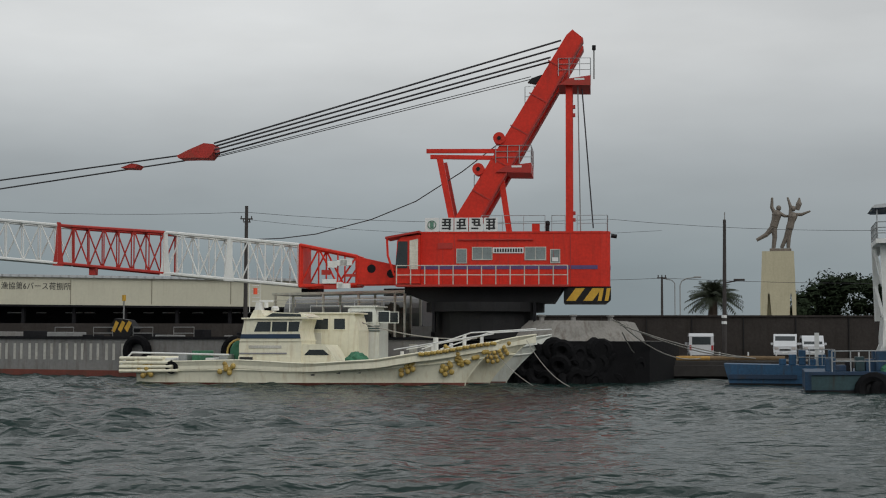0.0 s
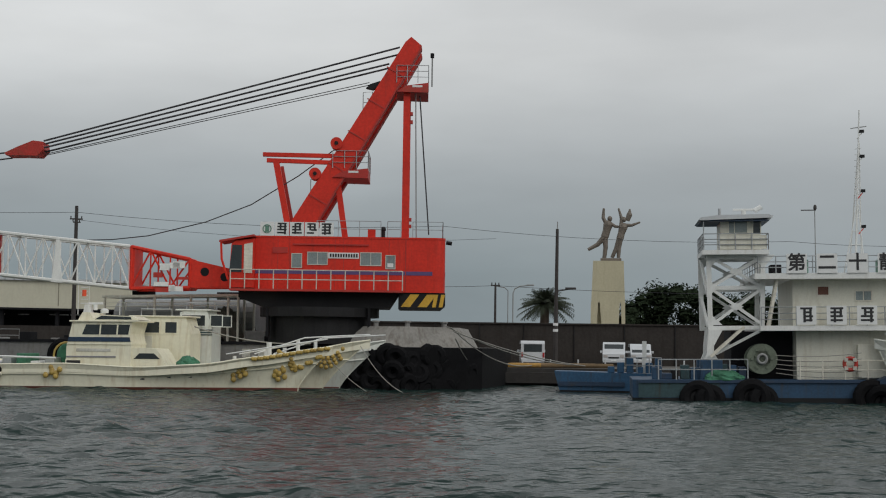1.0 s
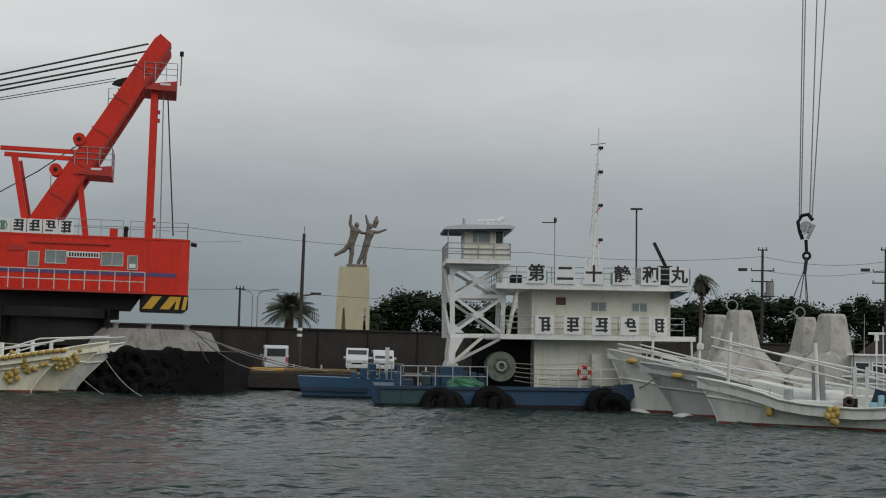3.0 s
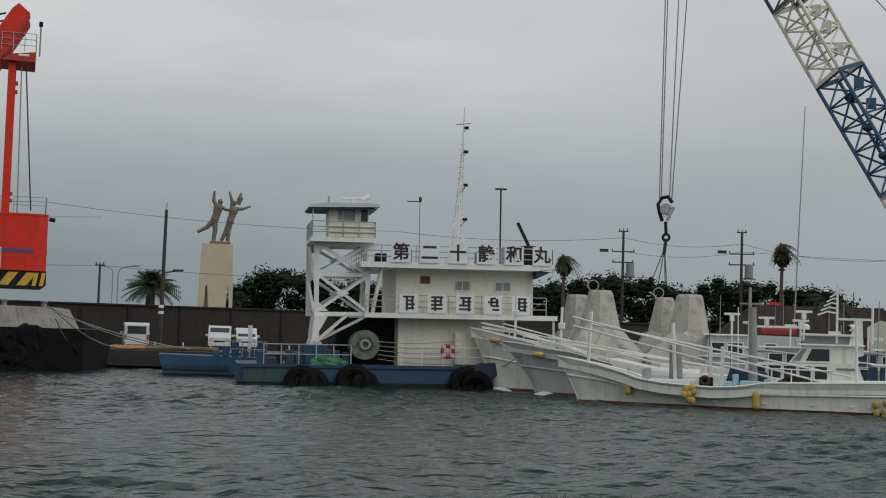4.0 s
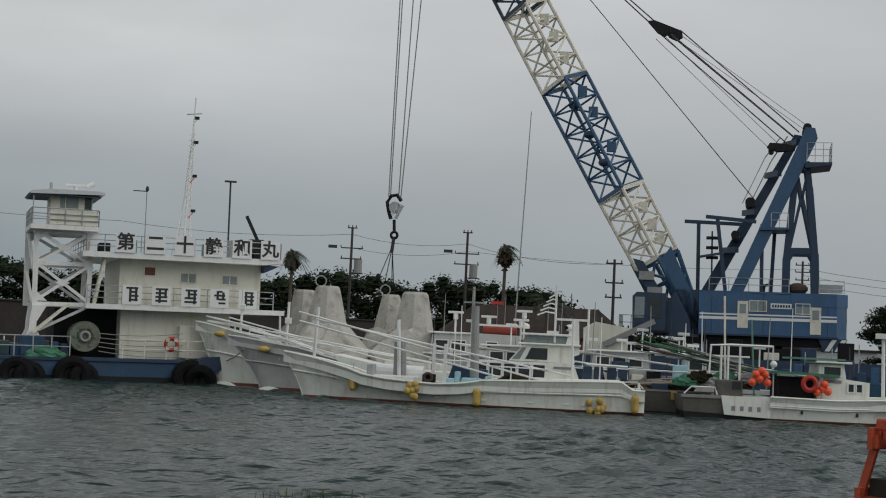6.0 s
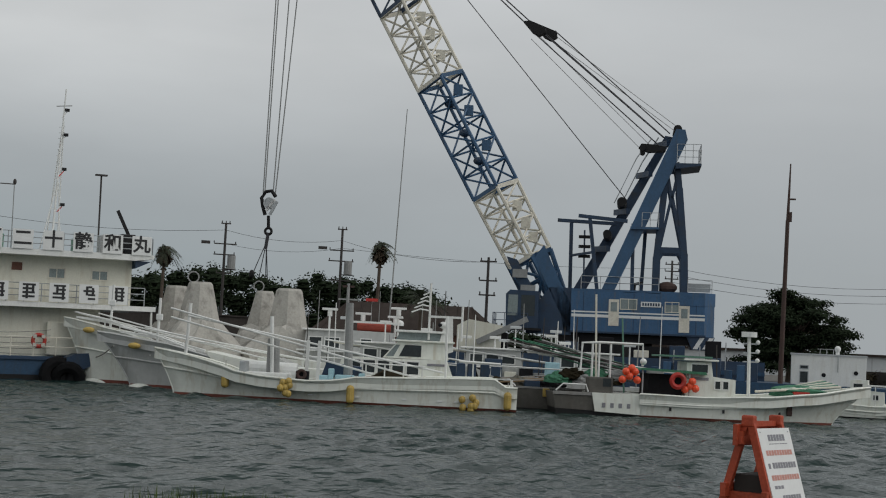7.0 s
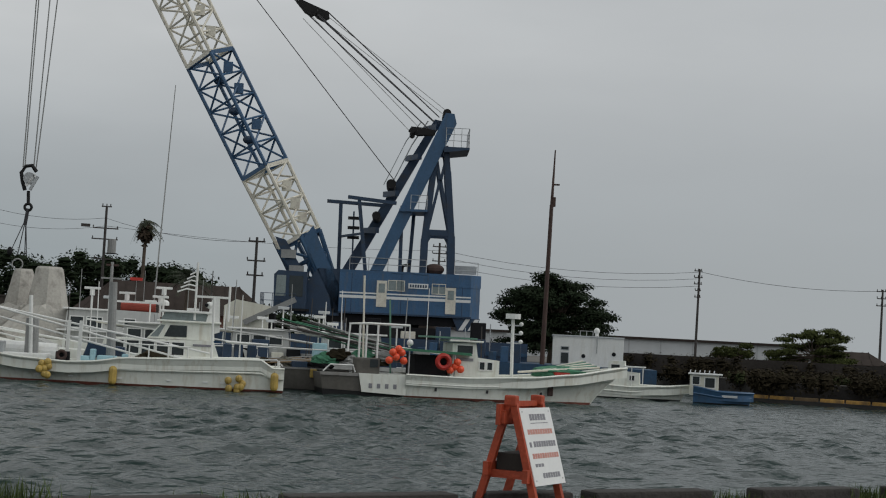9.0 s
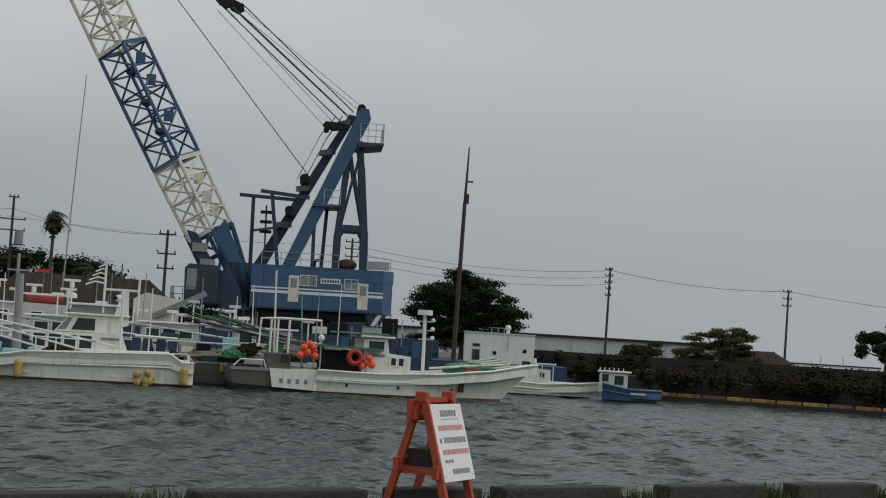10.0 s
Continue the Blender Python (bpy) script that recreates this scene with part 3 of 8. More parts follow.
        railing((x1, 0.25, z + 0.6), (x1, 3.5, z + 0.6), 1.05, c, STEEL, 3, 3, 0.02)
    part("signal_lamp_post", tube((3.42, 0.3, 18.1), (3.42, 0.3, 19.9), 0.05), PIPE_GREY, c)
    part("signal_lamp", tube((3.42, 0.3, 19.85), (3.42, 0.3, 20.12), 0.12, n=10), DARK_IN, c)
    for x, z in ((-2.25, 14.6), (-3.5, 12.75)):
        part("sheave", tube((x, 0.2, z), (x, 1.2, z), 0.36, n=18), RED, c)
        part("sheave_hub", tube((x, 0.15, z), (x, 0.2, z), 0.12, n=10), BLACK, c)
    part("sheave_head", prism([(-0.55, 18.0), (-0.3, 18.25), (0.3, 18.45), (0.3, 18.2), (-0.1, 17.9)], 0.5, 0.9), BLACK, c)
    part("sheave_arm", bar((-0.1, 0.7, 18.2), (1.0, 0.7, 18.6), 0.1, 0.14), RED, c)
    for x, z in ((-0.7, 16.5), (-3.75, 11.2)):
        cage = part("ladder_cage", chain([(x, 0.4, z), (x, 0.4, z + 1.2), (x + 0.55, 0.4, z + 1.25), (x + 0.55, 0.4, z), (x, 0.4, z), (x, 0.4, z + 0.6), (x + 0.55, 0.4, z + 0.6)], 0.028), PIPE_GREY, c)
    part("back_stay", tube((2.45, 0.7, 17.75), (2.6, 0.7, 9.0), 0.035), PIPE_GREY, c)
    part("back_stay", tube((2.7, 0.7, 17.6), (3.35, 0.7, 9.2), 0.04), CABLE, c)
    # roof rails and small roof gear
    for a, b in (((-3.3, 0.1), (0.5, 0.1)), ((0.9, 0.1), (1.7, 0.1)), ((2.4, 0.1), (4.2, 0.1)), ((4.2, 0.1), (4.2, 3.8))):
        railing((a[0], a[1], 8.97), (b[0], b[1], 8.97), 0.95, c, STEEL, None, 2, 0.02)
    part("roof_box", box(-0.3, 0.15, 0.6, 1.2, 8.97, 9.5), RED, c)
    bm = tube((0.62, 0.8, 8.97), (0.62, 0.8, 9.45), 0.12, n=8)
    ball((0.62, 0.8, 9.5), 0.17, bm=bm)
    part("exhaust", bm, BLACK, c)
    part("side_lamp", tube((4.4, 0.8, 8.75), (4.75, 0.8, 8.7), 0.12, n=8), BLACK, c)
    # pendants, their red block, and the slack hoist rope
    for x, z, z1, y in ((1.45, 20.57, 14.62, 0.8), (1.45, 20.23, 14.5, 1.2), (0.83, 19.55, 14.2, 0.8), (0.83, 19.37, 14.0, 1.2)):
        part("pendant_rope", tube((x, y, z), (-20.0, y + 0.5, z1), 0.058, n=6), CABLE, c)
    for dz in (0.0, 0.16):
        part("thin_rope", tube((-0.36, 0.8, 18.39 - dz), (-20.0, 1.6, 13.85 - dz * 0.5), 0.024, n=4), CABLE, c)
    part("spreader_block", prism([(-22.3, 13.85), (-21.6, 14.2), (-20.6, 14.62), (-20.0, 14.55), (-19.95, 14.1), (-20.3, 13.7), (-21.2, 13.72), (-22.2, 13.7)], 1.1, 2.6), DEEP_RED, c)
    for y in (1.15, 2.55):
        part("pendant_rope", tube((-22.2, y, 13.85 - (y - 1.15) * 0.1), (-36.5, y, 12.05 - (y - 1.15) * 0.25), 0.05, n=5), CABLE, c)
    part("rope_clamp", prism([(-25.9, 13.15), (-25.2, 13.42), (-24.8, 13.35), (-25.0, 13.12)], 1.2, 2.5), DEEP_RED, c)
    rope = [(-2.17, 14.6), (-4.6, 12.75), (-7.43, 10.96), (-10.17, 9.86), (-13.61, 8.98), (-15.8, 8.72), (-17.6, 8.66)]
    part("hoist_rope", chain([(x, 1.6, z) for x, z in rope], 0.035), CABLE, c)
    # boom: foot plates, red foot lattice, white and red sections
    part("boom_foot", prism([(-10.9, 7.55), (-7.3, 6.75), (-6.6, 6.5), (-6.6, 5.9), (-11.0, 5.85)], 0.7, 0.95), RED, c)
    part("boom_foot", prism([(-10.9, 7.55), (-7.3, 6.75), (-6.6, 6.5), (-6.6, 5.9), (-11.0, 5.85)], 3.0, 3.25), RED, c)
    for x, z in ((-10.0, 6.8), (-8.8, 6.5)):
        part("foot_hole", tube((x, 0.68, z), (x, 0.7, z), 0.26, n=14), DARK_IN, c)
    lattice(c, (-14.4, 5.75), (-10.9, 5.85), (-14.4, 8.25), (-10.9, 7.55), 2.5, 3, RED, 0.11, 0.06, 1.95, label="red lattice boom foot")
    part("boom_end_plate", box(-14.55, -14.2, 0.7, 3.2, 5.75, 8.3), RED, c)
    lattice(c, (-22.79, 6.54), (-14.5, 5.78), (-22.81, 9.06), (-14.5, 8.28), 2.4, 8, WHITE, 0.10, 0.05, 1.95, label="white lattice boom section")
    lattice(c, (-29.55, 7.17), (-22.9, 6.56), (-29.6, 9.52), (-22.9, 9.06), 2.4, 7, DEEP_RED, 0.10, 0.05, 1.95, label="red lattice boom section")
    lattice(c, (-38.5, 7.95), (-29.65, 7.18), (-38.5, 10.35), (-29.7, 9.54), 2.4, 8, WHITE, 0.10, 0.05, 1.95, label="white lattice boom section")
    for x, z in ((-18.8, 6.2), (-22.8, 6.52), (-29.6, 7.15)):
        part("splice_plate", prism([(x - 0.35, z - 0.12), (x + 0.35, z - 0.16), (x + 0.2, z + 0.9), (x + 0.12, z + 2.55), (x - 0.12, z + 2.58), (x - 0.2, z + 0.9)], 0.68, 0.74), WHITE if x > -23 else DEEP_RED, c)
    part("boom_lug", box(-27.7, -27.3, 0.9, 1.4, 6.45, 6.95), DEEP_RED, c)
    # white gear cluster at the boom foot
    r = random.Random(3)
    for k in range(9):
        x, z = -13.6 + r.random() * 2.4, 5.5 + r.random() * 1.7
        part("winch_gear", box(x, x + 0.35 + r.random() * 0.5, 0.5, 0.68, z, z + 0.12 + r.random() * 0.3), WHITE if k % 3 else DEEP_RED, c)
    return c


red_crane()


def red_barge():
    b = thing("crane_barge", 6.3, 79.6, 0, -24, "long rust-streaked grey steel barge carrying the red crane", "barge")
    Y = 4.2
    S = lambda x: 1.056 * x - 4.0
    H = lambda pts: [(x * 1.05 - 1.45, y * 1.05 + 4.1) for x, y in pts]
    plan = [(-70, Y)] + H([(-0.8, 0.1), (0.4, 0.3), (3.1, 3.2), (3.4, 4.4)]) + [(0.5, 20), (-70, 20)]
    hull = part("hull", slab(plan, 0.42, 2.5), BARGE_GREY, b)
    part("bottom_paint", slab([(x, y - 0.02) for x, y in plan], -0.8, 0.42), ANTIFOUL, hull, "red-brown bottom paint at the waterline")
    part("deck_edge", box(-70, -5.4, Y - 0.12, Y + 0.4, 2.5, 2.68), DARK_IN, hull)
    for k in range(40):
        part("hull_frame", box(-70 + k * 1.65, -69.96 + k * 1.65, Y - 0.012, Y, 0.45, 2.48), BARGE_GREY, hull)
    for k in range(9):
        x = S(-36.4 + k * 1.22)
        part("letter_bar", box(x, x + 0.2, Y - 0.016, Y, 1.1, 2.2), LETTER_PALE, hull)
        part("letter_bar", box(x + 0.58, x + 0.78, Y - 0.016, Y, 1.1, 2.2), LETTER_PALE, hull)
    for k in range(3):
        part("letter_bar", box(S(-6.6 + k * 1.0), S(-6.1 + k * 1.0), Y - 0.016, Y, 1.75, 2.25), LETTER_PALE, hull)
    # raised head: a pale flaking bulwark with sloped ends
    bm = bmesh.new()
    low = H([(-3.3, 0.55), (-0.6, 0.2), (0.5, 0.5), (2.9, 3.4), (3.2, 4.5), (1.5, 12), (-5, 12), (-5, 4.6)])
    top = H([(-2.1, 1.2), (-0.5, 0.8), (0.4, 1.0), (2.3, 3.7), (2.5, 4.6), (1.0, 11.5), (-4, 11.5), (-4, 5.0)])
    v0 = [bm.verts.new((x, y, 2.5)) for x, y in low]
    v1 = [bm.verts.new((x, y, 3.68)) for x, y in top]
    bm.faces.new(v1)
    for i in range(8):
        bm.faces.new((v0[i], v0[(i + 1) % 8], v1[(i + 1) % 8], v1[i]))
    bmesh.ops.recalc_face_normals(bm, faces=bm.faces[:])
    part("head_bulwark", bm, BARGE_HEAD, b, "pale grey flaking raised barge head")
    for x, y in H([(-1.4, 1.3), (0.4, 1.5), (1.9, 3.6)]) + [(-7.4, 4.9), (-8.8, 4.9)]:
        z = 3.68 if x > -4 else 2.5
        bm = tube((x, y, z), (x, y, z + 0.25), 0.16, n=8)
        tube((x, y, z + 0.25), (x, y, z + 0.34), 0.24, bm, 8)
        part("bollard", bm, BARGE_GREY, b)
    for row, z in enumerate((1.85, 1.1, 0.35)):
        for k in range(11):
            f = (k + 0.5 * (row % 2) + random.uniform(-0.3, 0.3)) / 11
            q = Vector((-3.6, 0.0)).lerp(Vector((0.4, -0.05)), f / 0.45) if f < 0.45 else Vector((0.4, 0.05)).lerp(Vector((3.6, 4.2)), (f - 0.45) / 0.55)
            q = Vector(H([q])[0])
            ty = part("tyre_fender", torus((0, 0, 0), 0.42, 0.27, "Y", n=14, k=7), RUBBER, b)
            ty.matrix_basis = pose(q.x, q.y - 0.15, z + random.uniform(-0.25, 0.2), random.uniform(-20, 20), 0, (0 if f < 0.45 else 50) + random.uniform(-30, 30))
    part("fender_skirt", slab([(-9.0, Y - 0.22)] + H([(-3.5, -0.15), (-0.8, -0.2), (0.5, -0.05), (3.4, 3.1), (3.9, 4.6)]) + [(1.5, 20), (0.2, 20)] + H([(2.9, 3.4), (0.3, 0.4)]) + [(-9.0, Y - 0.02)], -0.4, 2.47), RUBBER, b, "black rubber skirt behind the tyres")
    # deck clutter along the far run of the barge
    hz2 = part("hook_block", prism([(S(-28.9), 3.1), (S(-28.3), 3.9), (S(-27.3), 3.8), (S(-26.8), 3.2), (S(-27.2), 2.5), (S(-28.5), 2.5)], Y + 1.6, Y + 2.4), BLACK, b, "black hook block with yellow bars")
    for k in range(3):
        x = S(-28.55 + k * 0.5)
        part("hazard_bar", prism([(x, 3.05 + 0.1 * k), (x + 0.25, 2.95), (x + 0.6, 3.6), (x + 0.35, 3.75)], Y + 1.585, Y + 1.6), YELLOW, hz2)
    r = random.Random(9)
    for k in range(18):
        x = -47 + k * 2.3 + r.random()
        h = 0.25 + 0.5 * r.random()
        part("deck_gear", box(x, x + 0.6 + r.random() * 1.4, Y + 1.0 + r.random() * 2, Y + 3.6, 2.5, 2.5 + h, bevel=0.05), (DARK_IN, BARGE_GREY, DARK_IN, PIPE_GREY)[k % 4], b)
    for k in range(4):
        x = S(-33 + k * 3.1)
        rail = part("deck_rail", chain([(x, Y + 1.5, 2.5), (x, Y + 1.5, 3.3), (x + 1.6, Y + 1.5, 3.3), (x + 1.6, Y + 1.5, 2.5)], 0.03), PIPE_GREY, b)
        part("mid_rail", tube((x, Y + 1.5, 2.9), (x + 1.6, Y + 1.5, 2.9), 0.03, n=5), PIPE_GREY, rail)
    for x in (-25.2, -18.0):
        part("big_tyre", torus((S(x), Y - 0.35, 1.7), 0.8, 0.3, "Y", n=18, k=8), RUBBER, b)
    al = part("anchor_light", tube((S(-27.9), Y + 2, 2.5), (S(-27.9), Y + 2, 5.1), 0.05), PIPE_GREY, b)
    part("lens", tube((S(-27.9), Y + 2, 5.1), (S(-27.9), Y + 2, 5.5), 0.14, n=10), YELLOW, al)
    # white shelter frame on deck beside the crane base
    fr = part("shelter_roof", prism([(-21.2, 5.32), (-11.7, 5.42), (-11.7, 5.58), (-21.2, 5.48)], Y + 1.0, Y + 3.5), CREAM, b, "cream pipe-framed deck shelter")
    for x in (-21.0, -17.5, -15.0, -12.47, -11.8):
        for y in (1.0, 3.3):
            part("shelter_post", box(x - 0.06, x + 0.06, Y + y, Y + y + 0.12, 2.5, 5.38), CREAM, fr)
    tank = part("fuel_tank", tube((-22.0, Y + 5.0, 4.2), (-12.0, Y + 5.0, 4.2), 1.15, n=20), PIPE_GREY, b, "long grey steel tank on deck")
    for x in (-20.5, -17.0, -13.5):
        part("tank_saddle", box(x, x + 0.3, Y + 4.0, Y + 6.0, 2.5, 3.6), DARK_IN, tank)
    part("pump_house", box(-16.0, -11.3, Y + 6.6, Y + 8.0, 2.5, 5.9, bevel=0.05), DARK_IN, b)
    part("deck_locker", box(-11.6, -10.2, Y + 1.6, Y + 3.0, 2.5, 3.35, bevel=0.05), BARGE_GREY, b)
    railing((-21.0, Y + 1.0, 4.55), (-11.8, Y + 1.0, 4.65), 0.45, fr, CREAM, 6, 2, 0.025)
    part("tarpaulin", heap((-13.3, Y + 2.2, 2.9), 1.1, 1.0, 1.75, 3), RUST_TARP, b)
    return b


red_barge()


# ---- boats ----
def smooth_line(points, s):
    xs = [p[0] for p in points]
    i = max(0, min(len(xs) - 2, int(np.searchsorted(xs, s)) - 1))
    f = (s - xs[i]) / (xs[i + 1] - xs[i])
    f = f * f * (3 - 2 * f) * 0.5 + f * 0.5
    return points[i][1] + (points[i + 1][1] - points[i][1]) * f


def boat_hull(parent, length, beam, sheer, overhang, paint, bottom=ANTIFOUL, rail=None, wl=0.14, fullness=0.5, deck_mat=None, rub=0.62, stripe=None):
    """A flared fishing-boat hull, stern at x = 0, bow at +x. sheer: (share of length, height). Adds hull, bottom paint, rails, deck."""
    N, M = 30, 9
    zb = sheer[-1][1]

    def point(s, z):
        zs = smooth_line(sheer, s)
        h = max(0.0, min(1.0, z / zs))
        over = overhang * max(0.0, z / zb) ** 1.25
        x = s * length + over * max(0.0, (s - 0.45) / 0.55) ** 1.5
        q = max(0.0, (s - fullness) / (1 - fullness))
        top = beam / 2 * (0.93 + 0.07 * min(1, s / 0.3)) * (1 - q ** 2.6)
        low = beam / 2 * 0.86 * (0.9 + 0.1 * min(1, s / 0.3)) * max(0.0, 1 - q ** 1.2)
        return x, max(0.012, low + (top - low) * h ** 1.8)

    def skin(z_of, levels, grow=0.0):
        bm = bmesh.new()
        rows = []
        for i in range(N + 1):
            s = i / N
            zs = smooth_line(sheer, s)
            row = []
            for k in range(levels):
                z = z_of(k / (levels - 1), zs)
                x, b = point(s, z)
                if z < 0:
                    b *= 1 + z * 0.5
                row.append((bm.verts.new((x, -(b + grow), z)), bm.verts.new((x, b + grow, z))))
            rows.append(row)
        for i in range(N):
            for k in range(levels - 1):
                a, b, c, d = rows[i][k], rows[i + 1][k], rows[i + 1][k + 1], rows[i][k + 1]
                bm.faces.new((a[0], b[0], c[0], d[0]))
                bm.faces.new((d[1], c[1], b[1], a[1]))
        for k in range(levels - 1):
            a, d = rows[0][k], rows[0][k + 1]
            bm.faces.new((a[1], a[0], d[0], d[1]))
            a, d = rows[N][k], rows[N][k + 1]
            bm.faces.new((a[0], a[1], d[1], d[0]))
        return bm

    hull = part("hull", skin(lambda f, zs: wl + (zs - wl) * f, M), paint, parent, smooth=False)
    hull.data.shade_smooth()
    part("bottom_paint", skin(lambda f, zs: -0.6 + (wl + 0.6) * f, 3, 0.004), bottom, hull)
    inner = bmesh.new()
    rows = []
    for i in range(N + 1):
        s = i / N
        zs = smooth_line(sheer, s)
        x, b = point(s, zs)
        x2, b2 = point(s, zs - 0.4)
        w = max(0.0, b - 0.09)
        rows.append([inner.verts.new(v) for v in ((x, -b, zs), (x, -w, zs + 0.002), (x, -w, zs - 0.42), (x, w, zs - 0.42), (x, w, zs + 0.002), (x, b, zs))])
    for a, b in zip(rows, rows[1:]):
        for k in range(5):
            inner.faces.new((a[k], b[k], b[k + 1], a[k + 1]))
    part("deck", inner, deck_mat or paint, parent)
    for side in (-1, 1):
        cap, mid = [], []
        for i in range(N + 1):
            s = i / N
            zs = smooth_line(sheer, s)
            x, b = point(s, zs)
            cap.append((x, side * (b - 0.03), zs + 0.03))
            z = zs * rub
            x, b = point(s, z)
            mid.append((x, side * (b + 0.02), z))
        part("gunwale", chain(cap, 0.055, n=6), rail or paint, hull)
        part("rub_rail", chain(mid, 0.05, n=6), paint, hull)
        if stripe:
            low = [(p[0], p[1] + side * 0.01, p[2] + 0.05) for p in mid]
            part("rub_stripe", chain(low, 0.02, n=4), stripe, hull)
    stem = [(point(1.0, z)[0], 0, z) for z in np.linspace(-0.2, zb, 10)]
    part("stem", chain(stem, 0.03, n=6), paint, hull)
    return point


def cabin(parent, profile, width, mat, windows=(), ends=(), yc=0.0, name="wheelhouse", side=0, label="", glass=GLASS):
    """A deckhouse from its side profile, windows on both sides, roof brow. windows: (x0, x1, z0, z1)."""
    body = part(name, prism(profile, yc - width / 2, yc + width / 2), mat, parent, label)
    for x0, x1, z0, z1 in windows:
        window(x0, x1, z0, z1, yc - width / 2, body, mat, glass, out=-1)
        window(x0, x1, z0, z1, yc + width / 2, body, mat, glass, out=1)
    return body


def roof_brow(parent, x0, x1, width, z, mat, yc=0.0, thick=0.09):
    return part("cabin_roof", box(x0, x1, yc - width / 2, yc + width / 2, z, z + thick, bevel=0.035), mat, parent)


def radar(parent, x, y, z, mat=WHITE, r=0.5):
    bm = tube((x, y, z), (x, y, z + 0.3), 0.12, n=8)
    box(x - r, x + r, y - 0.07, y + 0.07, z + 0.3, z + 0.42, bm, 0.03)
    return part("radar_scanner", bm, mat, parent)


def dome(parent, x, y, z, r=0.26):
    bm = tube((x, y, z), (x, y, z + 0.14), r, n=14)
    ball((x, y, z + 0.14), r, r, r * 0.55, bm, 14, 8)
    return part("antenna_dome", bm, WHITE, parent)


def whip(parent, x, y, z0, z1, r=0.025, mat=WHITE, lean=0.0):
    return part("whip_antenna", tube((x, y, z0), (x + lean, y, z1), r, n=5, r2=r * 0.5), mat, parent)


def float_cluster(parent, x, y, z, count, seed, mat=BUOY, spread=0.3):
    r = random.Random(seed)
    for k in range(count):
        a = r.uniform(-spread, spread)
        part("float", ball((x + a * 0.8, y + r.uniform(-0.05, 0.05), z - k * 0.17 + r.uniform(-0.06, 0.06)), 0.15, 0.13, 0.16, u=9, v=7), mat, parent)


def long_fender(parent, x, y, z, mat=BUOY):
    bm = tube((x, y, z - 0.28), (x, y, z + 0.22), 0.17, n=10)
    ball((x, y, z + 0.22), 0.17, 0.17, 0.14, bm, 10, 6)
    ball((x, y, z - 0.28), 0.17, 0.17, 0.14, bm, 10, 6)
    f = part("fender", bm, mat, parent)
    part("fender_line", tube((x, y, z + 0.3), (x, y, z + 0.75), 0.015, n=4), GREY_ROPE, f)
    return f


SHEER_BOAT = [(0, 1.3), (0.12, 1.22), (0.33, 1.3), (0.55, 1.12), (0.72, 1.3), (0.85, 1.72), (1, 2.3)]


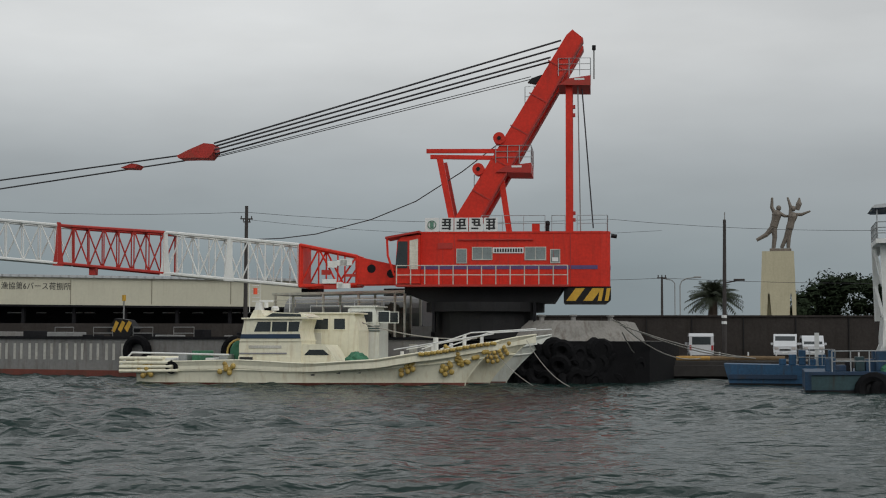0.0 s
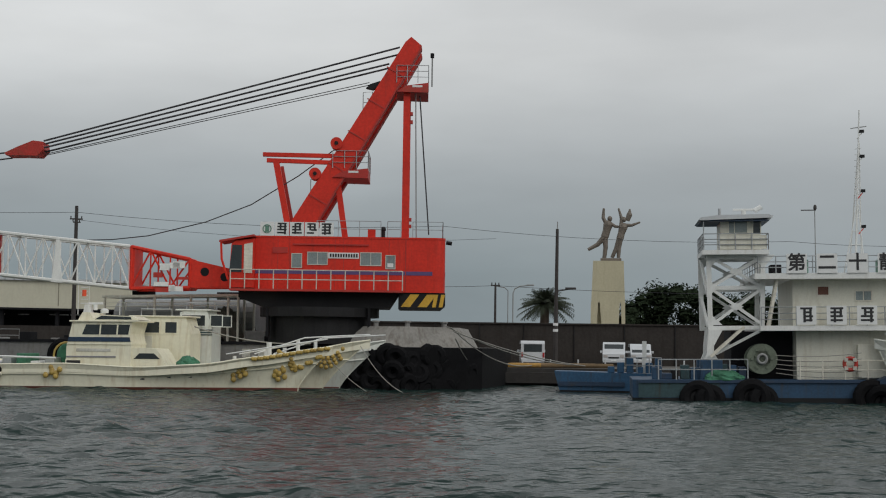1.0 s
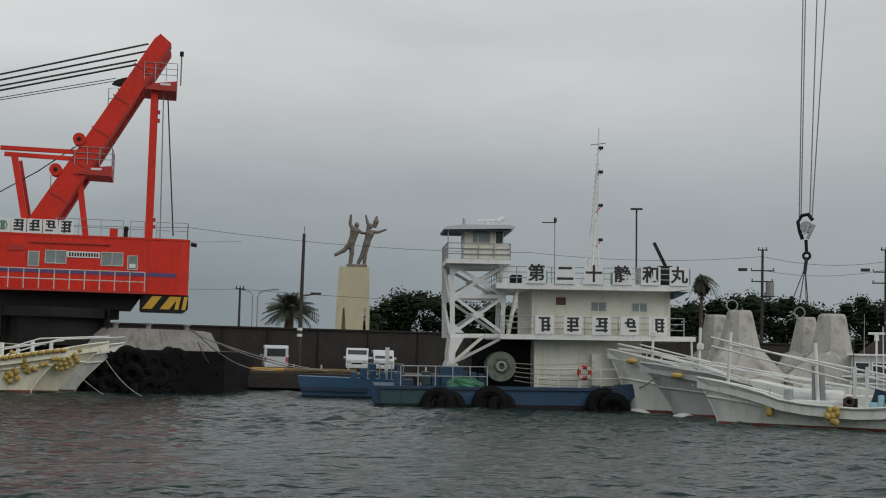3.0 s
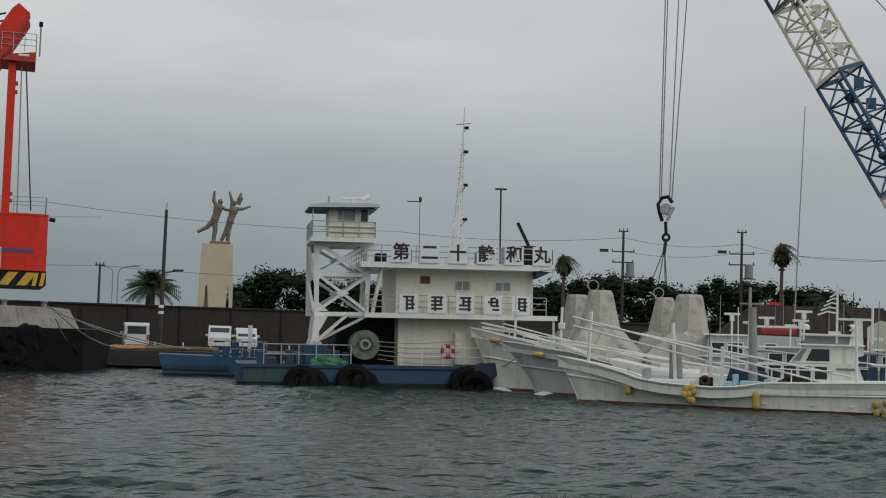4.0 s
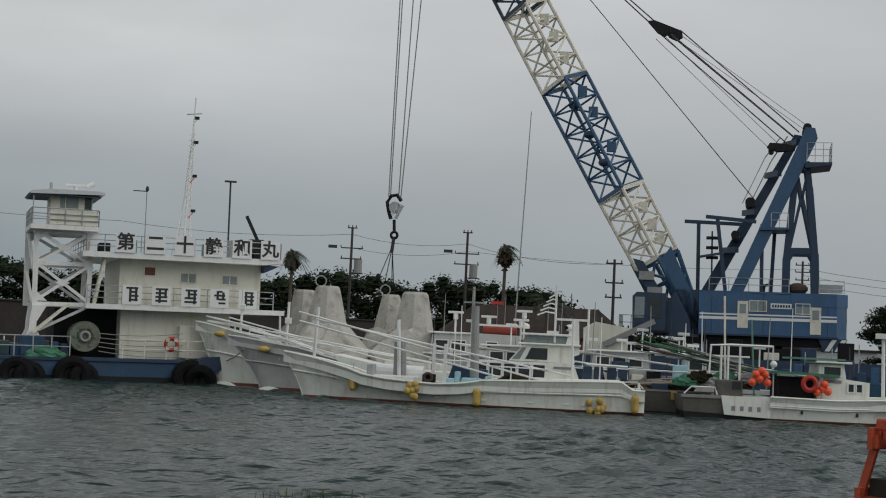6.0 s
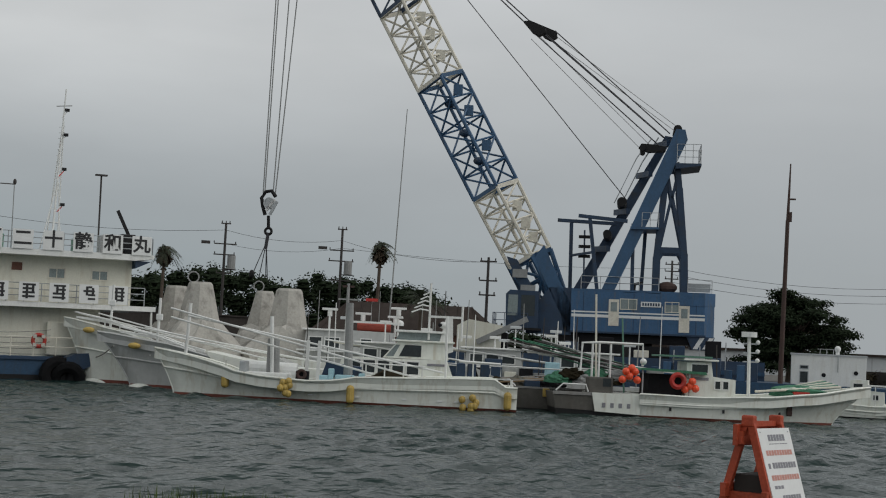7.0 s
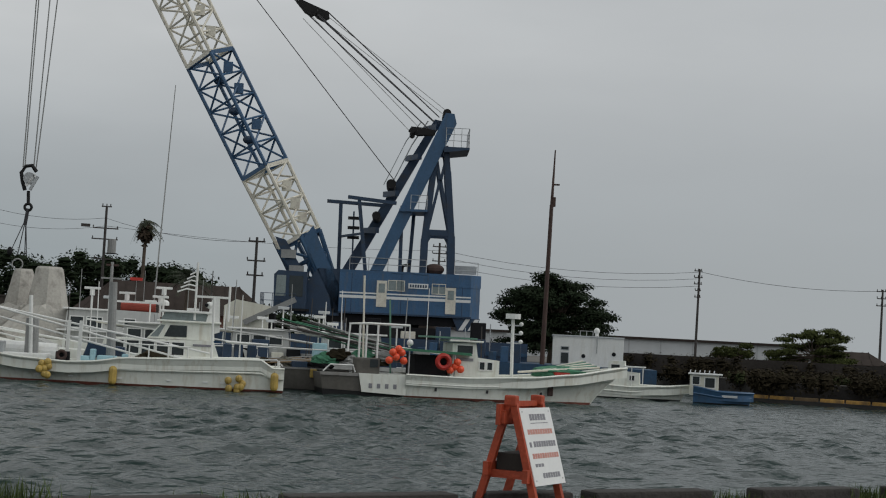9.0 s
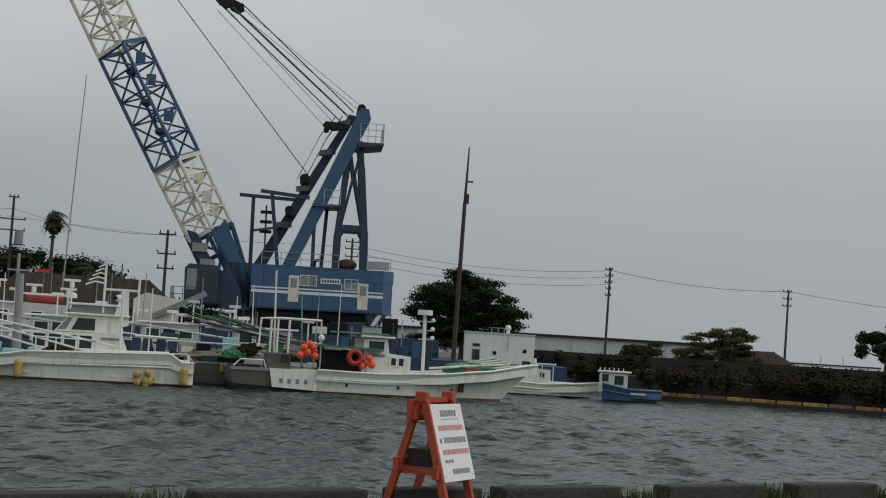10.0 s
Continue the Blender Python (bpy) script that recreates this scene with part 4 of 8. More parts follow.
def boat_a():
    """The cream boat in front of the red crane."""
    n = Vector((math.sin(radians(12)), math.cos(radians(12)))) * 1.95
    b = thing("fishing_boat", -17.2 + n.x, 81.1 + n.y, 0, -12, "cream fishing boat with yellow floats moored beside the barge", "boat", "boats by the red crane", tilt=0.3)
    pt = boat_hull(b, 18.4, 4.1, SHEER_BOAT, 1.9, HULL_CREAM, wl=0.1, stripe=None)
    # stern platform of stacked white pipes
    for k in range(4):
        part("stern_pipe", tube((-0.9, -1.9 + 0.02 * k, 0.72 + 0.24 * k), (2.6 - 0.3 * k, -1.95, 0.76 + 0.22 * k), 0.1, n=8), HULL_CREAM, b)
        part("stern_pipe", tube((-0.9, 1.9, 0.72 + 0.24 * k), (2.6 - 0.3 * k, 1.9, 0.76 + 0.22 * k), 0.1, n=8), HULL_CREAM, b)
    part("stern_platform", box(-0.9, 0.3, -1.9, 1.9, 0.95, 1.1), HULL_CREAM, b)
    part("stern_rail", chain([(-0.8, -1.9, 1.1), (-0.2, -1.8, 1.75), (5.5, -1.75, 1.62)], 0.06), WHITE, b)
    for k in range(5):
        part("stern_gear", box(1.5 + k * 0.8, 2.0 + k * 0.8, -1.2, 0.9, 1.0, 1.45 + 0.2 * (k % 3), bevel=0.05), (WHITE, STEEL, GREEN_NET)[k % 3], b)
    bm = torus((5.6, 0.2, 1.75), 0.5, 0.26, "Y")
    tube((5.6, -0.1, 1.75), (5.6, 0.5, 1.75), 0.5, bm, 18)
    part("net_reel", bm, GREEN_NET, b, "green net drum")
    part("net_reel_rim", torus((5.6, -0.35, 1.75), 0.72, 0.06, "Y"), BUOY, b)
    # wheelhouse and trunk
    w = cabin(b, [(5.94, 1.0), (5.94, 2.19), (6.05, 2.7), (6.25, 3.56), (9.6, 3.6), (9.42, 2.95), (9.53, 2.43), (9.53, 1.0)], 2.7, HULL_CREAM)
    for sd in (-1, 1):
        y0, y1 = sorted((sd * 1.35, sd * 1.365))
        part("side_glass", prism([(6.8, 2.9), (7.02, 3.44), (9.45, 3.44), (9.36, 2.9)], y0, y1), GLASS, w)
        for x in (7.75, 8.7):
            part("window_post", prism([(x, 2.88), (x + 0.08, 2.88), (x + 0.12, 3.46), (x + 0.04, 3.46)], min(sd * 1.35, sd * 1.375), max(sd * 1.35, sd * 1.375)), HULL_CREAM, w)
    part("brow_band", prism([(6.02, 2.52), (6.07, 2.76), (9.45, 2.76), (9.5, 2.52)], -1.39, 1.39), DEEP_BLUE, w, "dark blue band below the windows")
    part("rub_band", box(5.98, 9.56, -1.4, 1.4, 2.36, 2.44), HULL_CREAM, w)
    part("number_bars", box(6.5, 8.4, -1.375, -1.35, 1.98, 2.14), LETTER_PALE, w)
    part("rub_band", box(5.96, 8.7, -1.39, -1.35, 1.66, 1.74), SOFT_INK, w)
    part("vent_slot", box(5.98, 6.75, -1.4, -1.36, 1.3, 1.5), INK, w)
    part("vent_frame", box(5.92, 6.82, -1.385, -1.35, 1.24, 1.56), HULL_CREAM, w)
    trunk = part("trunk_cabin", prism([(9.53, 1.0), (9.53, 2.2), (10.85, 2.16), (11.1, 1.85), (11.45, 1.25), (11.45, 1.0)], -1.2, 1.2), HULL_CREAM, b)
    part("trunk_window", prism([(9.65, 1.6), (11.1, 1.6), (10.75, 1.9), (9.95, 1.9)], -1.215, -1.2), GLASS, trunk)
    roof_brow(w, 6.1, 9.95, 2.95, 3.58, HULL_CREAM)
    fly = part("flybridge", prism([(6.45, 3.66), (6.7, 4.1), (7.1, 4.1), (7.3, 3.78), (7.75, 3.98), (9.5, 3.9), (9.9, 3.7)], -1.1, 1.1), HULL_CREAM, b)
    part("fly_screen", prism([(7.4, 3.72), (7.78, 3.92), (9.4, 3.86), (9.45, 3.72)], -1.115, -1.1), GLASS, fly)
    part("radar_mast", prism([(6.35, 3.66), (6.5, 4.55), (6.75, 4.55), (7.0, 3.66)], -0.2, 0.2), WHITE, b)
    radar(b, 7.05, 0, 4.25, r=0.42)
    dome(b, 7.4, 0.5, 4.1, 0.22)
    for x, y, z in ((6.2, -0.4, 6.3), (6.5, 0.5, 5.9), (8.2, 0.7, 5.1)):
        whip(b, x, y, 4.0, z)
    for k in range(5):
        part("mast_rung", box(6.2, 6.6, -0.05, 0.05, 4.6 + 0.22 * k, 4.65 + 0.22 * k), WHITE, b)
    part("red_lamp", tube((6.5, -0.3, 5.0), (6.5, -0.3, 5.35), 0.12, n=8), ORANGE, b)
    # floats along the side
    for x, c in ((0.5, 5), (5.3, 4), (15.2, 6), (17.2, 6)):
        px, half = pt(min(1, x / 18.4), 0.8)
        float_cluster(b, x, -half - 0.12, 1.15 if x < 12 else 1.45, c, int(x * 10))
        float_cluster(b, x + 0.35, -half - 0.14, 1.0 if x < 12 else 1.35, c - 1, int(x * 10) + 1)
    part("dark_tyre", torus((2.2, -1.9, 0.95), 0.26, 0.13, "Y", n=12, k=6), RUBBER, b)
    for x, z in ((7.7, 0.72), (11.6, 0.6), (12.7, 0.62), (15.0, 0.7), (10.2, 0.5)):
        px, half = pt(x / 18.4, z)
        part("scupper", box(x, x + 0.22, -half - 0.02, -half + 0.05, z, z + 0.07), INK, b)
    part("fishing_net", heap((12.4, -0.4, 1.15), 0.7, 0.6, 0.55, 2), GREEN_NET, b)
    part("bow_rail", chain([(14.8, -1.5, 1.9), (17.5, -1.0, 2.35), (20.0, 0, 2.75), (17.5, 1.0, 2.35), (14.8, 1.5, 1.9)], 0.035), WHITE, b)
    part("bow_bollard", tube((16.8, 0, 1.5), (16.8, 0, 2.55), 0.14, n=10), WHITE, b)
    # garland of worn floats hung round the bow
    def hang(s, drop, r=0.13):
        zs = smooth_line(SHEER_BOAT, s)
        x, half = pt(s, zs - drop)
        part("garland_float", ball((x, -half - 0.08, zs - drop), r, 0.1, r, u=8, v=6), BUOY, b)

    for k in range(24):
        hang(0.84 + 0.155 * k / 23, 0.04 + 0.03 * (k % 2), 0.11)
    for k in range(18):
        f = k / 17
        hang(0.93 + 0.065 * f, 0.2 + 0.75 * math.sin(0.5 + f * 2.2) ** 2 + 0.08 * (k % 3))
    return b


def boat_behind(x, y, heading, length, beam, sheer, overhang, paint, house, label, group, tilt=0.0, bow_marks=False):
    b = thing("fishing_boat", x, y, 0, heading, label, "boat", group, tilt=tilt)
    pt = boat_hull(b, length, beam, sheer, overhang, paint, wl=0.12)
    if house:
        x0, x1, z1 = house
        w = cabin(b, [(x0, 0.9), (x0 + 0.1, z1 - 0.1), (x0 + 0.3, z1), (x1 - 0.3, z1 + 0.05), (x1, z1 - 0.9), (x1, 0.9)], beam * 0.62, paint,
                  [(x0 + 0.25, x0 + 1.6, z1 - 0.85, z1 - 0.25), (x0 + 1.95, x0 + 2.6, z1 - 0.85, z1 - 0.25)])
        roof_brow(w, x0 - 0.15, x1 - 0.05, beam * 0.68, z1 + 0.02, paint)
        part("door", box(x0 + 0.35, x0 + 1.2, -beam * 0.31 - 0.02, -beam * 0.31, 1.35, z1 - 1.05), CREAM, w)
        part("rail_rack", chain([(x0 + 0.2, 0, z1 + 0.1), (x0 + 0.2, 0, z1 + 0.5), (x0 + 2.0, 0, z1 + 0.5), (x0 + 2.0, 0, z1 + 0.1)], 0.03), STEEL, w)
    for f in (0.72, 0.82, 0.92):
        part("bow_bollard", tube((length * f, 0.3, smooth_line(sheer, f) - 0.3), (length * f, 0.3, smooth_line(sheer, f) + 0.45), 0.11, n=8), WHITE, b)
    part("bow_rail", chain([(length * 0.8, -beam * 0.3, smooth_line(sheer, 0.8) + 0.2), (length * 0.95, -beam * 0.16, sheer[-1][1] + 0.12), (length + overhang, 0, sheer[-1][1] + 0.35)], 0.04), WHITE, b)
    return b, pt


boat_a()
nA = Vector((math.sin(radians(12)), math.cos(radians(12))))
uA = Vector((math.cos(radians(12)), -math.sin(radians(12))))
SHEER_A = [(0, 1.3), (0.3, 1.3), (0.55, 1.2), (0.72, 1.4), (0.86, 2.05), (1, 2.8)]
for k, (shift, off, house) in enumerate(((1.0, 4.9, (7.5, 10.9, 3.95)), (1.5, 7.6, (8.9, 10.9, 4.4)))):
    p = Vector((-17.2, 81.1)) + uA * shift + nA * off
    bo, pt = boat_behind(p.x, p.y, -12, 18.2, 3.5, SHEER_A, 2.7, HULL_CREAM if k == 0 else HULL_WHITE, house,
                ("yellowed white fishing boat with float garlands on its bow", "white fishing boat with a flared bow beside the barge")[k], "boats by the red crane")
    if k == 0:
        for j in range(40):
            f = j / 39
            x = 16.0 + f * 3.4
            px, half = pt(min(1, x / 20), 1.9)
            part("garland_float", ball((x, -half - 0.12, 2.15 + 0.2 * f - 0.5 * abs(math.sin(f * 6.3)) - 0.25 * (j % 3) * (f > 0.4)), 0.12, 0.11, 0.13, u=8, v=6), BUOY, bo)
    else:
        part("life_ring", torus((9.9, -1.15, 2.6), 0.27, 0.09, "Y"), DEEP_RED, bo)
        for z in (3.0, 3.14, 3.28):
            part("house_stripe", box(8.95, 10.95, -1.12, -1.08, z, z + 0.06), TEAL, bo, "teal stripes round the house")


# ---- the white deckhouse barge ----
def deckhouse_barge():
    s = thing("work_barge", 18.66, 71.1, 0, -13, "blue work barge with a white two-storey deckhouse and lattice tower", "barge", tilt=0.8)
    plan = [(-0.9, 0.2), (-0.4, 0.0), (11.6, 0), (11.9, 0.35), (11.9, 1.2), (11.8, 9), (-0.9, 9)]
    hull = part("hull", slab(plan, 0.12, 1.02), HULL_BLUE, s)
    part("hull_front", prism([(-0.6, 0.14), (3.4, 0.14), (3.4, 1.0), (-0.6, 1.0)], -0.012, 0.0), TEAL, hull, "teal weathered hull plating")
    part("bottom_paint", slab(plan, -0.8, 0.12), BLACK, hull)
    part("rub_bar", box(-0.6, 11.1, -0.1, 0.0, 0.86, 1.0), DEEP_BLUE, hull)
    for x, z, rr in ((2.3, 0.12, 0.62), (2.9, 0.02, 0.5), (4.95, 0.15, 0.66), (5.5, 0.0, 0.5), (10.75, 0.1, 0.68), (11.2, -0.05, 0.6)):
        ty = part("tyre_fender", torus((0, 0, 0), rr, 0.3, "Y", n=18, k=8), RUBBER, s)
        ty.matrix_basis = pose(x, -0.24, z, random.uniform(-14, 14), random.uniform(-8, 8), random.uniform(-14, 14))
        if rr > 0.61:
            part("tyre_core", tube((x, -0.2, z), (x, 0.0, z), rr * 0.8, n=16), BLACK, s)
    part("hull_step", prism([(11.1, 1.02), (11.1, 0.3), (11.9, 0.42), (12.3, 0.62), (12.45, 0.95), (12.4, 1.28), (11.5, 1.2)], -0.4, 1.6), DEEP_BLUE, hull)
    # lower house
    h1 = part("lower_house", box(7.3, 12.9, 1.0, 7.5, 1.02, 3.45), CREAM, s)
    part("doorway", box(10.9, 11.4, 0.97, 1.0, 1.1, 2.6), PALE_GLASS, h1)
    part("trunking", box(10.25, 11.85, 0.7, 1.0, 1.1, 2.75, bevel=0.03), CREAM, h1)
    # main deck slab and upper house
    part("upper_deck", box(5.45, 15.5, 0.0, 8.5, 3.45, 3.70), WHITE, s)
    h2 = part("upper_house", box(7.15, 14.4, 1.0, 7.3, 3.70, 6.02), CREAM, s)
    part("roof_deck", prism([(5.2, 6.02), (14.4, 6.02), (15.3, 6.14), (15.3, 6.33), (5.2, 6.30)], 0.0, 8.2), WHITE, s)
    # dark wedge added as the shade below the roof deck's overhang
    part("painted_roof_shade", prism([(14.4, 5.62), (15.2, 6.0), (14.4, 6.02)], 0.2, 8.0), DEEP_BLUE, s)
    for x0, x1, z0, z1, mat_ in ((8.4, 8.92, 5.26, 5.66, BRICK_RED), (10.25, 11.0, 4.98, 5.42, PALE_GLASS), (12.4, 13.15, 4.98, 5.40, PALE_GLASS)):
        window(x0, x1, z0, z1, 1.0, h2, CREAM_LATTICE, mat_, (0.5,) if x0 > 9 else ())
    # rails with name panels
    railing((5.35, 0.05, 6.31), (15.2, 0.05, 6.31), 0.85, s, STEEL, 11, 3, 0.025)
    railing((15.2, 0.05, 6.31), (15.2, 8, 6.31), 0.85, s, STEEL, 6, 3, 0.025)
    railing((5.35, 0.05, 6.31), (5.35, 8, 6.31), 0.85, s, STEEL, 6, 3, 0.025)
    railing((5.5, 0.05, 3.70), (14.9, 0.05, 3.70), 0.92, s, STEEL, 11, 3, 0.025)
    railing((7.35, 0.1, 1.02), (11.7, 0.1, 1.02), 0.95, s, CREAM_LATTICE, 4, 2, 0.028)
    railing((0.4, 0.1, 1.02), (4.8, 0.1, 1.02), 1.0, s, STEEL, 5, 2, 0.028)
    for k, ch in enumerate("第二十静和丸"):
        x = 6.75 + k * 1.475
        pn = part("name_panel", box(x, x + 1.0, -0.07, -0.03, 6.30, 7.26), BOARD, s, "white panel with one black character")
        lettering(ch, 0.9, pose(x + 0.5, -0.075, 6.79, 90), INK, pn, bold=0.022)
    for k in range(5):
        x = 7.2 + k * 1.465
        pn = part("name_panel", box(x, x + 0.96, -0.07, -0.03, 3.74, 4.68), BOARD, s, "white panel with black strokes")
        grille_bars(pn, x + 0.1, x + 0.86, 3.82, 4.6, -0.071, INK, 30 + k)
    # tower: white braced frame with a look-out cab
    for y, xl in ((0.9, 3.05), (3.6, 2.8)):
        tw = bmesh.new()
        bar((xl, y, 3.5), (xl - 0.05, y, 7.3), 0.18, 0.24, tw)
        bar((5.62, y, 3.5), (5.72, y, 7.3), 0.18, 0.22, tw)
        for z in (3.6, 5.62, 7.18):
            bar((xl, y, z), (5.7, y, z + 0.02), 0.15, 0.2, tw)
        for z0, z1 in ((3.75, 5.6), (5.65, 7.2)):
            bar((xl + 0.05, y, z0), (5.65, y, z1), 0.12, 0.15, tw)
            bar((xl + 0.05, y, z1), (5.65, y, z0), 0.1, 0.15, tw)
            xm, zm = (xl + 5.65) / 2, (z0 + z1) / 2
            prism([(xm - 0.36, zm), (xm, zm + 0.2), (xm + 0.36, zm), (xm, zm - 0.2)], y - 0.08, y + 0.08, tw)
        for x, z, dx, dz in ((xl, 7.18, 0.6, -0.5), (5.68, 7.18, -0.6, -0.5), (xl, 3.75, 0.6, 0.55), (xl, 5.62, 0.4, 0.35), (xl, 5.62, 0.4, -0.35), (5.66, 5.62, -0.4, 0.35), (5.66, 5.62, -0.4, -0.35)):
            prism([(x, z), (x + dx, z), (x, z + dz)], y - 0.07, y + 0.07, tw)
        prism([(5.7, 7.28), (6.3, 7.28), (5.7, 6.6)], y - 0.07, y + 0.07, tw)
        part("tower_frame", tw, WHITE, s)
    for z0, z1 in ((3.6, 5.2), (5.25, 7.15)):
        part("tower_brace", bar((2.95, 0.98, z0), (2.78, 3.5, z1), 0.14, 0.16), WHITE, s)
        part("tower_brace", bar((5.66, 0.98, z1), (5.66, 3.5, z0), 0.14, 0.16), WHITE, s)
    for y in (0.9, 3.6):
        part("tower_foot", prism([(2.72, 2.0), (3.4, 2.0), (3.2, 2.35), (3.2, 2.7), (3.65, 3.52), (2.95, 3.52), (2.86, 2.7), (2.86, 2.35)], y - 0.2, y + 0.2), WHITE, s)
        part("tower_plinth", box(2.5, 3.6, y - 0.4, y + 0.4, 1.02, 2.0, bevel=0.04), HULL_BLUE, s)
        part("tower_strut", bar((3.3, y, 2.3), (5.6, y, 3.5), 0.12, 0.14), WHITE, s)
    pl = part("look_out_floor", box(2.65, 5.95, 0.2, 4.2, 7.28, 7.5), WHITE, s)
    for a, b in (((2.68, 0.25), (5.92, 0.25)), ((5.92, 0.25), (5.92, 4.1)), ((2.68, 0.25), (2.68, 4.1))):
        railing((*a, 7.5), (*b, 7.5), 0.82, s, STEEL, 4, 3, 0.025)
    part("rail_panel", box(3.55, 5.85, 0.3, 0.34, 7.55, 8.25), CREAM, s)
    lk = part("look_out_cab", box(3.62, 5.65, 1.0, 3.4, 7.5, 9.2), CREAM, s)
    window(4.05, 4.95, 8.42, 9.05, 1.0, lk, CREAM, PALE_GLASS, (0.3,))
    window(5.25, 5.6, 8.35, 9.1, 1.0, lk, CREAM, GLASS)
    part("look_out_roof", prism([(2.5, 9.05), (2.6, 9.16), (3.5, 9.28), (5.9, 9.3), (6.2, 9.22), (6.15, 9.12), (2.6, 9.02)], 0.3, 4.0), PALE_WALL, s)
    # dark sheet carries the shade below the look-out roof
    part("roof_underside", box(2.6, 6.0, 0.4, 3.9, 8.98, 9.03), DEEP_BLUE, s)
    part("roof_post", tube((2.75, 0.6, 7.5), (2.75, 0.6, 9.05), 0.035), STEEL, s)
    radar(s, 4.85, 1.6, 9.28, r=0.55)
    part("search_light", tube((5.35, 1.2, 9.55), (5.7, 1.2, 9.75), 0.13, n=10), WHITE, s)
    part("roof_lamp", tube((3.6, 1.2, 9.25), (3.6, 1.2, 9.68), 0.07, n=8), STEEL, s)
    # ladder stairs
    for (x0, z0, x1, z1) in ((3.0, 2.15, 4.7, 3.65), (5.9, 3.7, 6.35, 6.1)):
        bm = bmesh.new()
        for y in (0.35, 0.95):
            bar((x0, y, z0), (x1, y, z1), 0.05, 0.14, bm)
        for k in range(9):
            f = (k + 0.5) / 9
            box(x0 + (x1 - x0) * f - 0.1, x0 + (x1 - x0) * f + 0.1, 0.35, 0.95, z0 + (z1 - z0) * f - 0.02, z0 + (z1 - z0) * f + 0.02, bm)
        part("stair", bm, CREAM_LATTICE, s)
    # winch drum, its motor, recess filled with a near-black box as shade, ropes
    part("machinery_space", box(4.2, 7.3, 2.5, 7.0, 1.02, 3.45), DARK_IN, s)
    dr = part("winch_drum", tube((5.55, 0.5, 2.05), (5.55, 1.9, 2.05), 0.42, n=20), DULL_GREEN, s, "dull green winch drum")
    for y in (0.5, 1.9):
        part("winch_flange", tube((5.55, y, 2.05), (5.55, y + 0.08, 2.05), 0.76, n=24), DULL_GREEN, dr)
    part("winch_hub", torus((5.55, 0.45, 2.05), 0.22, 0.07, "Y"), PIPE_GREY, dr)
    for k in range(6):
        a = k * math.pi / 3
        part("winch_spoke", box(5.55 + 0.5 * math.cos(a) - 0.06, 5.55 + 0.5 * math.cos(a) + 0.06, 0.44, 0.5, 2.05 + 0.5 * math.sin(a) - 0.06, 2.05 + 0.5 * math.sin(a) + 0.06), DULL_GREEN, dr)
    for k in range(5):
        part("mooring_rope", chain(sag((6.2, 0.3, 1.35 + 0.22 * k), (10.4, 0.5, 1.15 + 0.3 * k), 0.12), 0.018, n=4), GREY_ROPE, s)
    r = random.Random(12)
    for k in range(10):
        x = 0.1 + k * 0.48
        part("deck_gear", box(x, x + 0.35 + 0.3 * r.random(), 0.8, 1.8, 1.02, 1.25 + 0.6 * r.random(), bevel=0.04), (HULL_BLUE, DEEP_BLUE, DARK_IN, TEAL)[k % 4], s)
    part("fishing_net", heap((3.6, 0.3, 1.1), 0.9, 0.4, 0.4, 7), GREEN_NET, s)
    ring = part("life_ring", torus((9.77, 0.05, 1.80), 0.29, 0.095, "Y"), DEEP_RED, s, "orange and white life ring")
    for k in range(4):
        a = k * math.pi / 2 + 0.78
        part("ring_band", box(9.77 + 0.29 * math.cos(a) - 0.09, 9.77 + 0.29 * math.cos(a) + 0.09, -0.06, 0.15, 1.80 + 0.29 * math.sin(a) - 0.09, 1.80 + 0.29 * math.sin(a) + 0.09), LETTER_PALE, ring)
    # masts on the roof
    mast = part("signal_mast", tube((10.6, 3, 6.3), (10.95, 3, 14.9), 0.06, n=6, r2=0.035), WHITE, s)
    part("mast_leg", tube((10.35, 3.5, 6.3), (10.9, 3.1, 13.2), 0.035, n=5), WHITE, mast)
    part("mast_leg", tube((11.0, 3.5, 6.3), (10.93, 3.1, 13.2), 0.035, n=5), WHITE, mast)
    for k in range(12):
        z = 9.6 + 0.3 * k
        x = 10.6 + 0.35 * (z - 6.3) / 8.6
        part("mast_rung", tube((x - 0.14, 3.2, z), (x + 0.14, 3.0, z + 0.02), 0.016, n=4), WHITE, mast)
    part("mast_stay", tube((10.0, 3, 6.3), (10.75, 3, 10.0), 0.03), WHITE, mast)
    part("mast_stay", tube((11.1, 3, 6.3), (10.8, 3, 10.0), 0.03), WHITE, mast)
    for z in (7.2, 7.9, 8.6, 9.3):
        part("mast_rung", tube((10.15 + (z - 6.3) * 0.15, 3, z), (11.08 - (z - 6.3) * 0.08, 3, z), 0.02, n=4), WHITE, mast)
    for z in (8.75, 10.6, 12.4, 13.7):
        part("mast_lamp", box(10.95, 11.17, 2.92, 3.08, z + 0.02, z + 0.17), BLACK, mast)
        part("lamp_bracket", tube((10.8, 3, z - 0.3), (11.05, 3, z), 0.025), RED if z < 11 else WHITE, mast)
    part("mast_yard", tube((10.5, 3, 13.95), (11.3, 3, 14.05), 0.025), PIPE_GREY, mast)
    part("wind_mast", tube((8.6, 3, 6.3), (8.6, 3, 10.0), 0.025, n=5), PIPE_GREY, s)
    bm = tube((7.9, 3, 9.72), (8.65, 3, 9.72), 0.03, n=5)
    ball((8.62, 3, 9.85), 0.09, 0.09, 0.16, bm)
    part("wind_vane", bm, POLE, s)
    bm = bar((13.95, 3, 8.75), (14.6, 3, 7.45), 0.12, 0.16)
    box(14.1, 14.9, 2.6, 3.4, 6.3, 7.5, bm, 0.08)
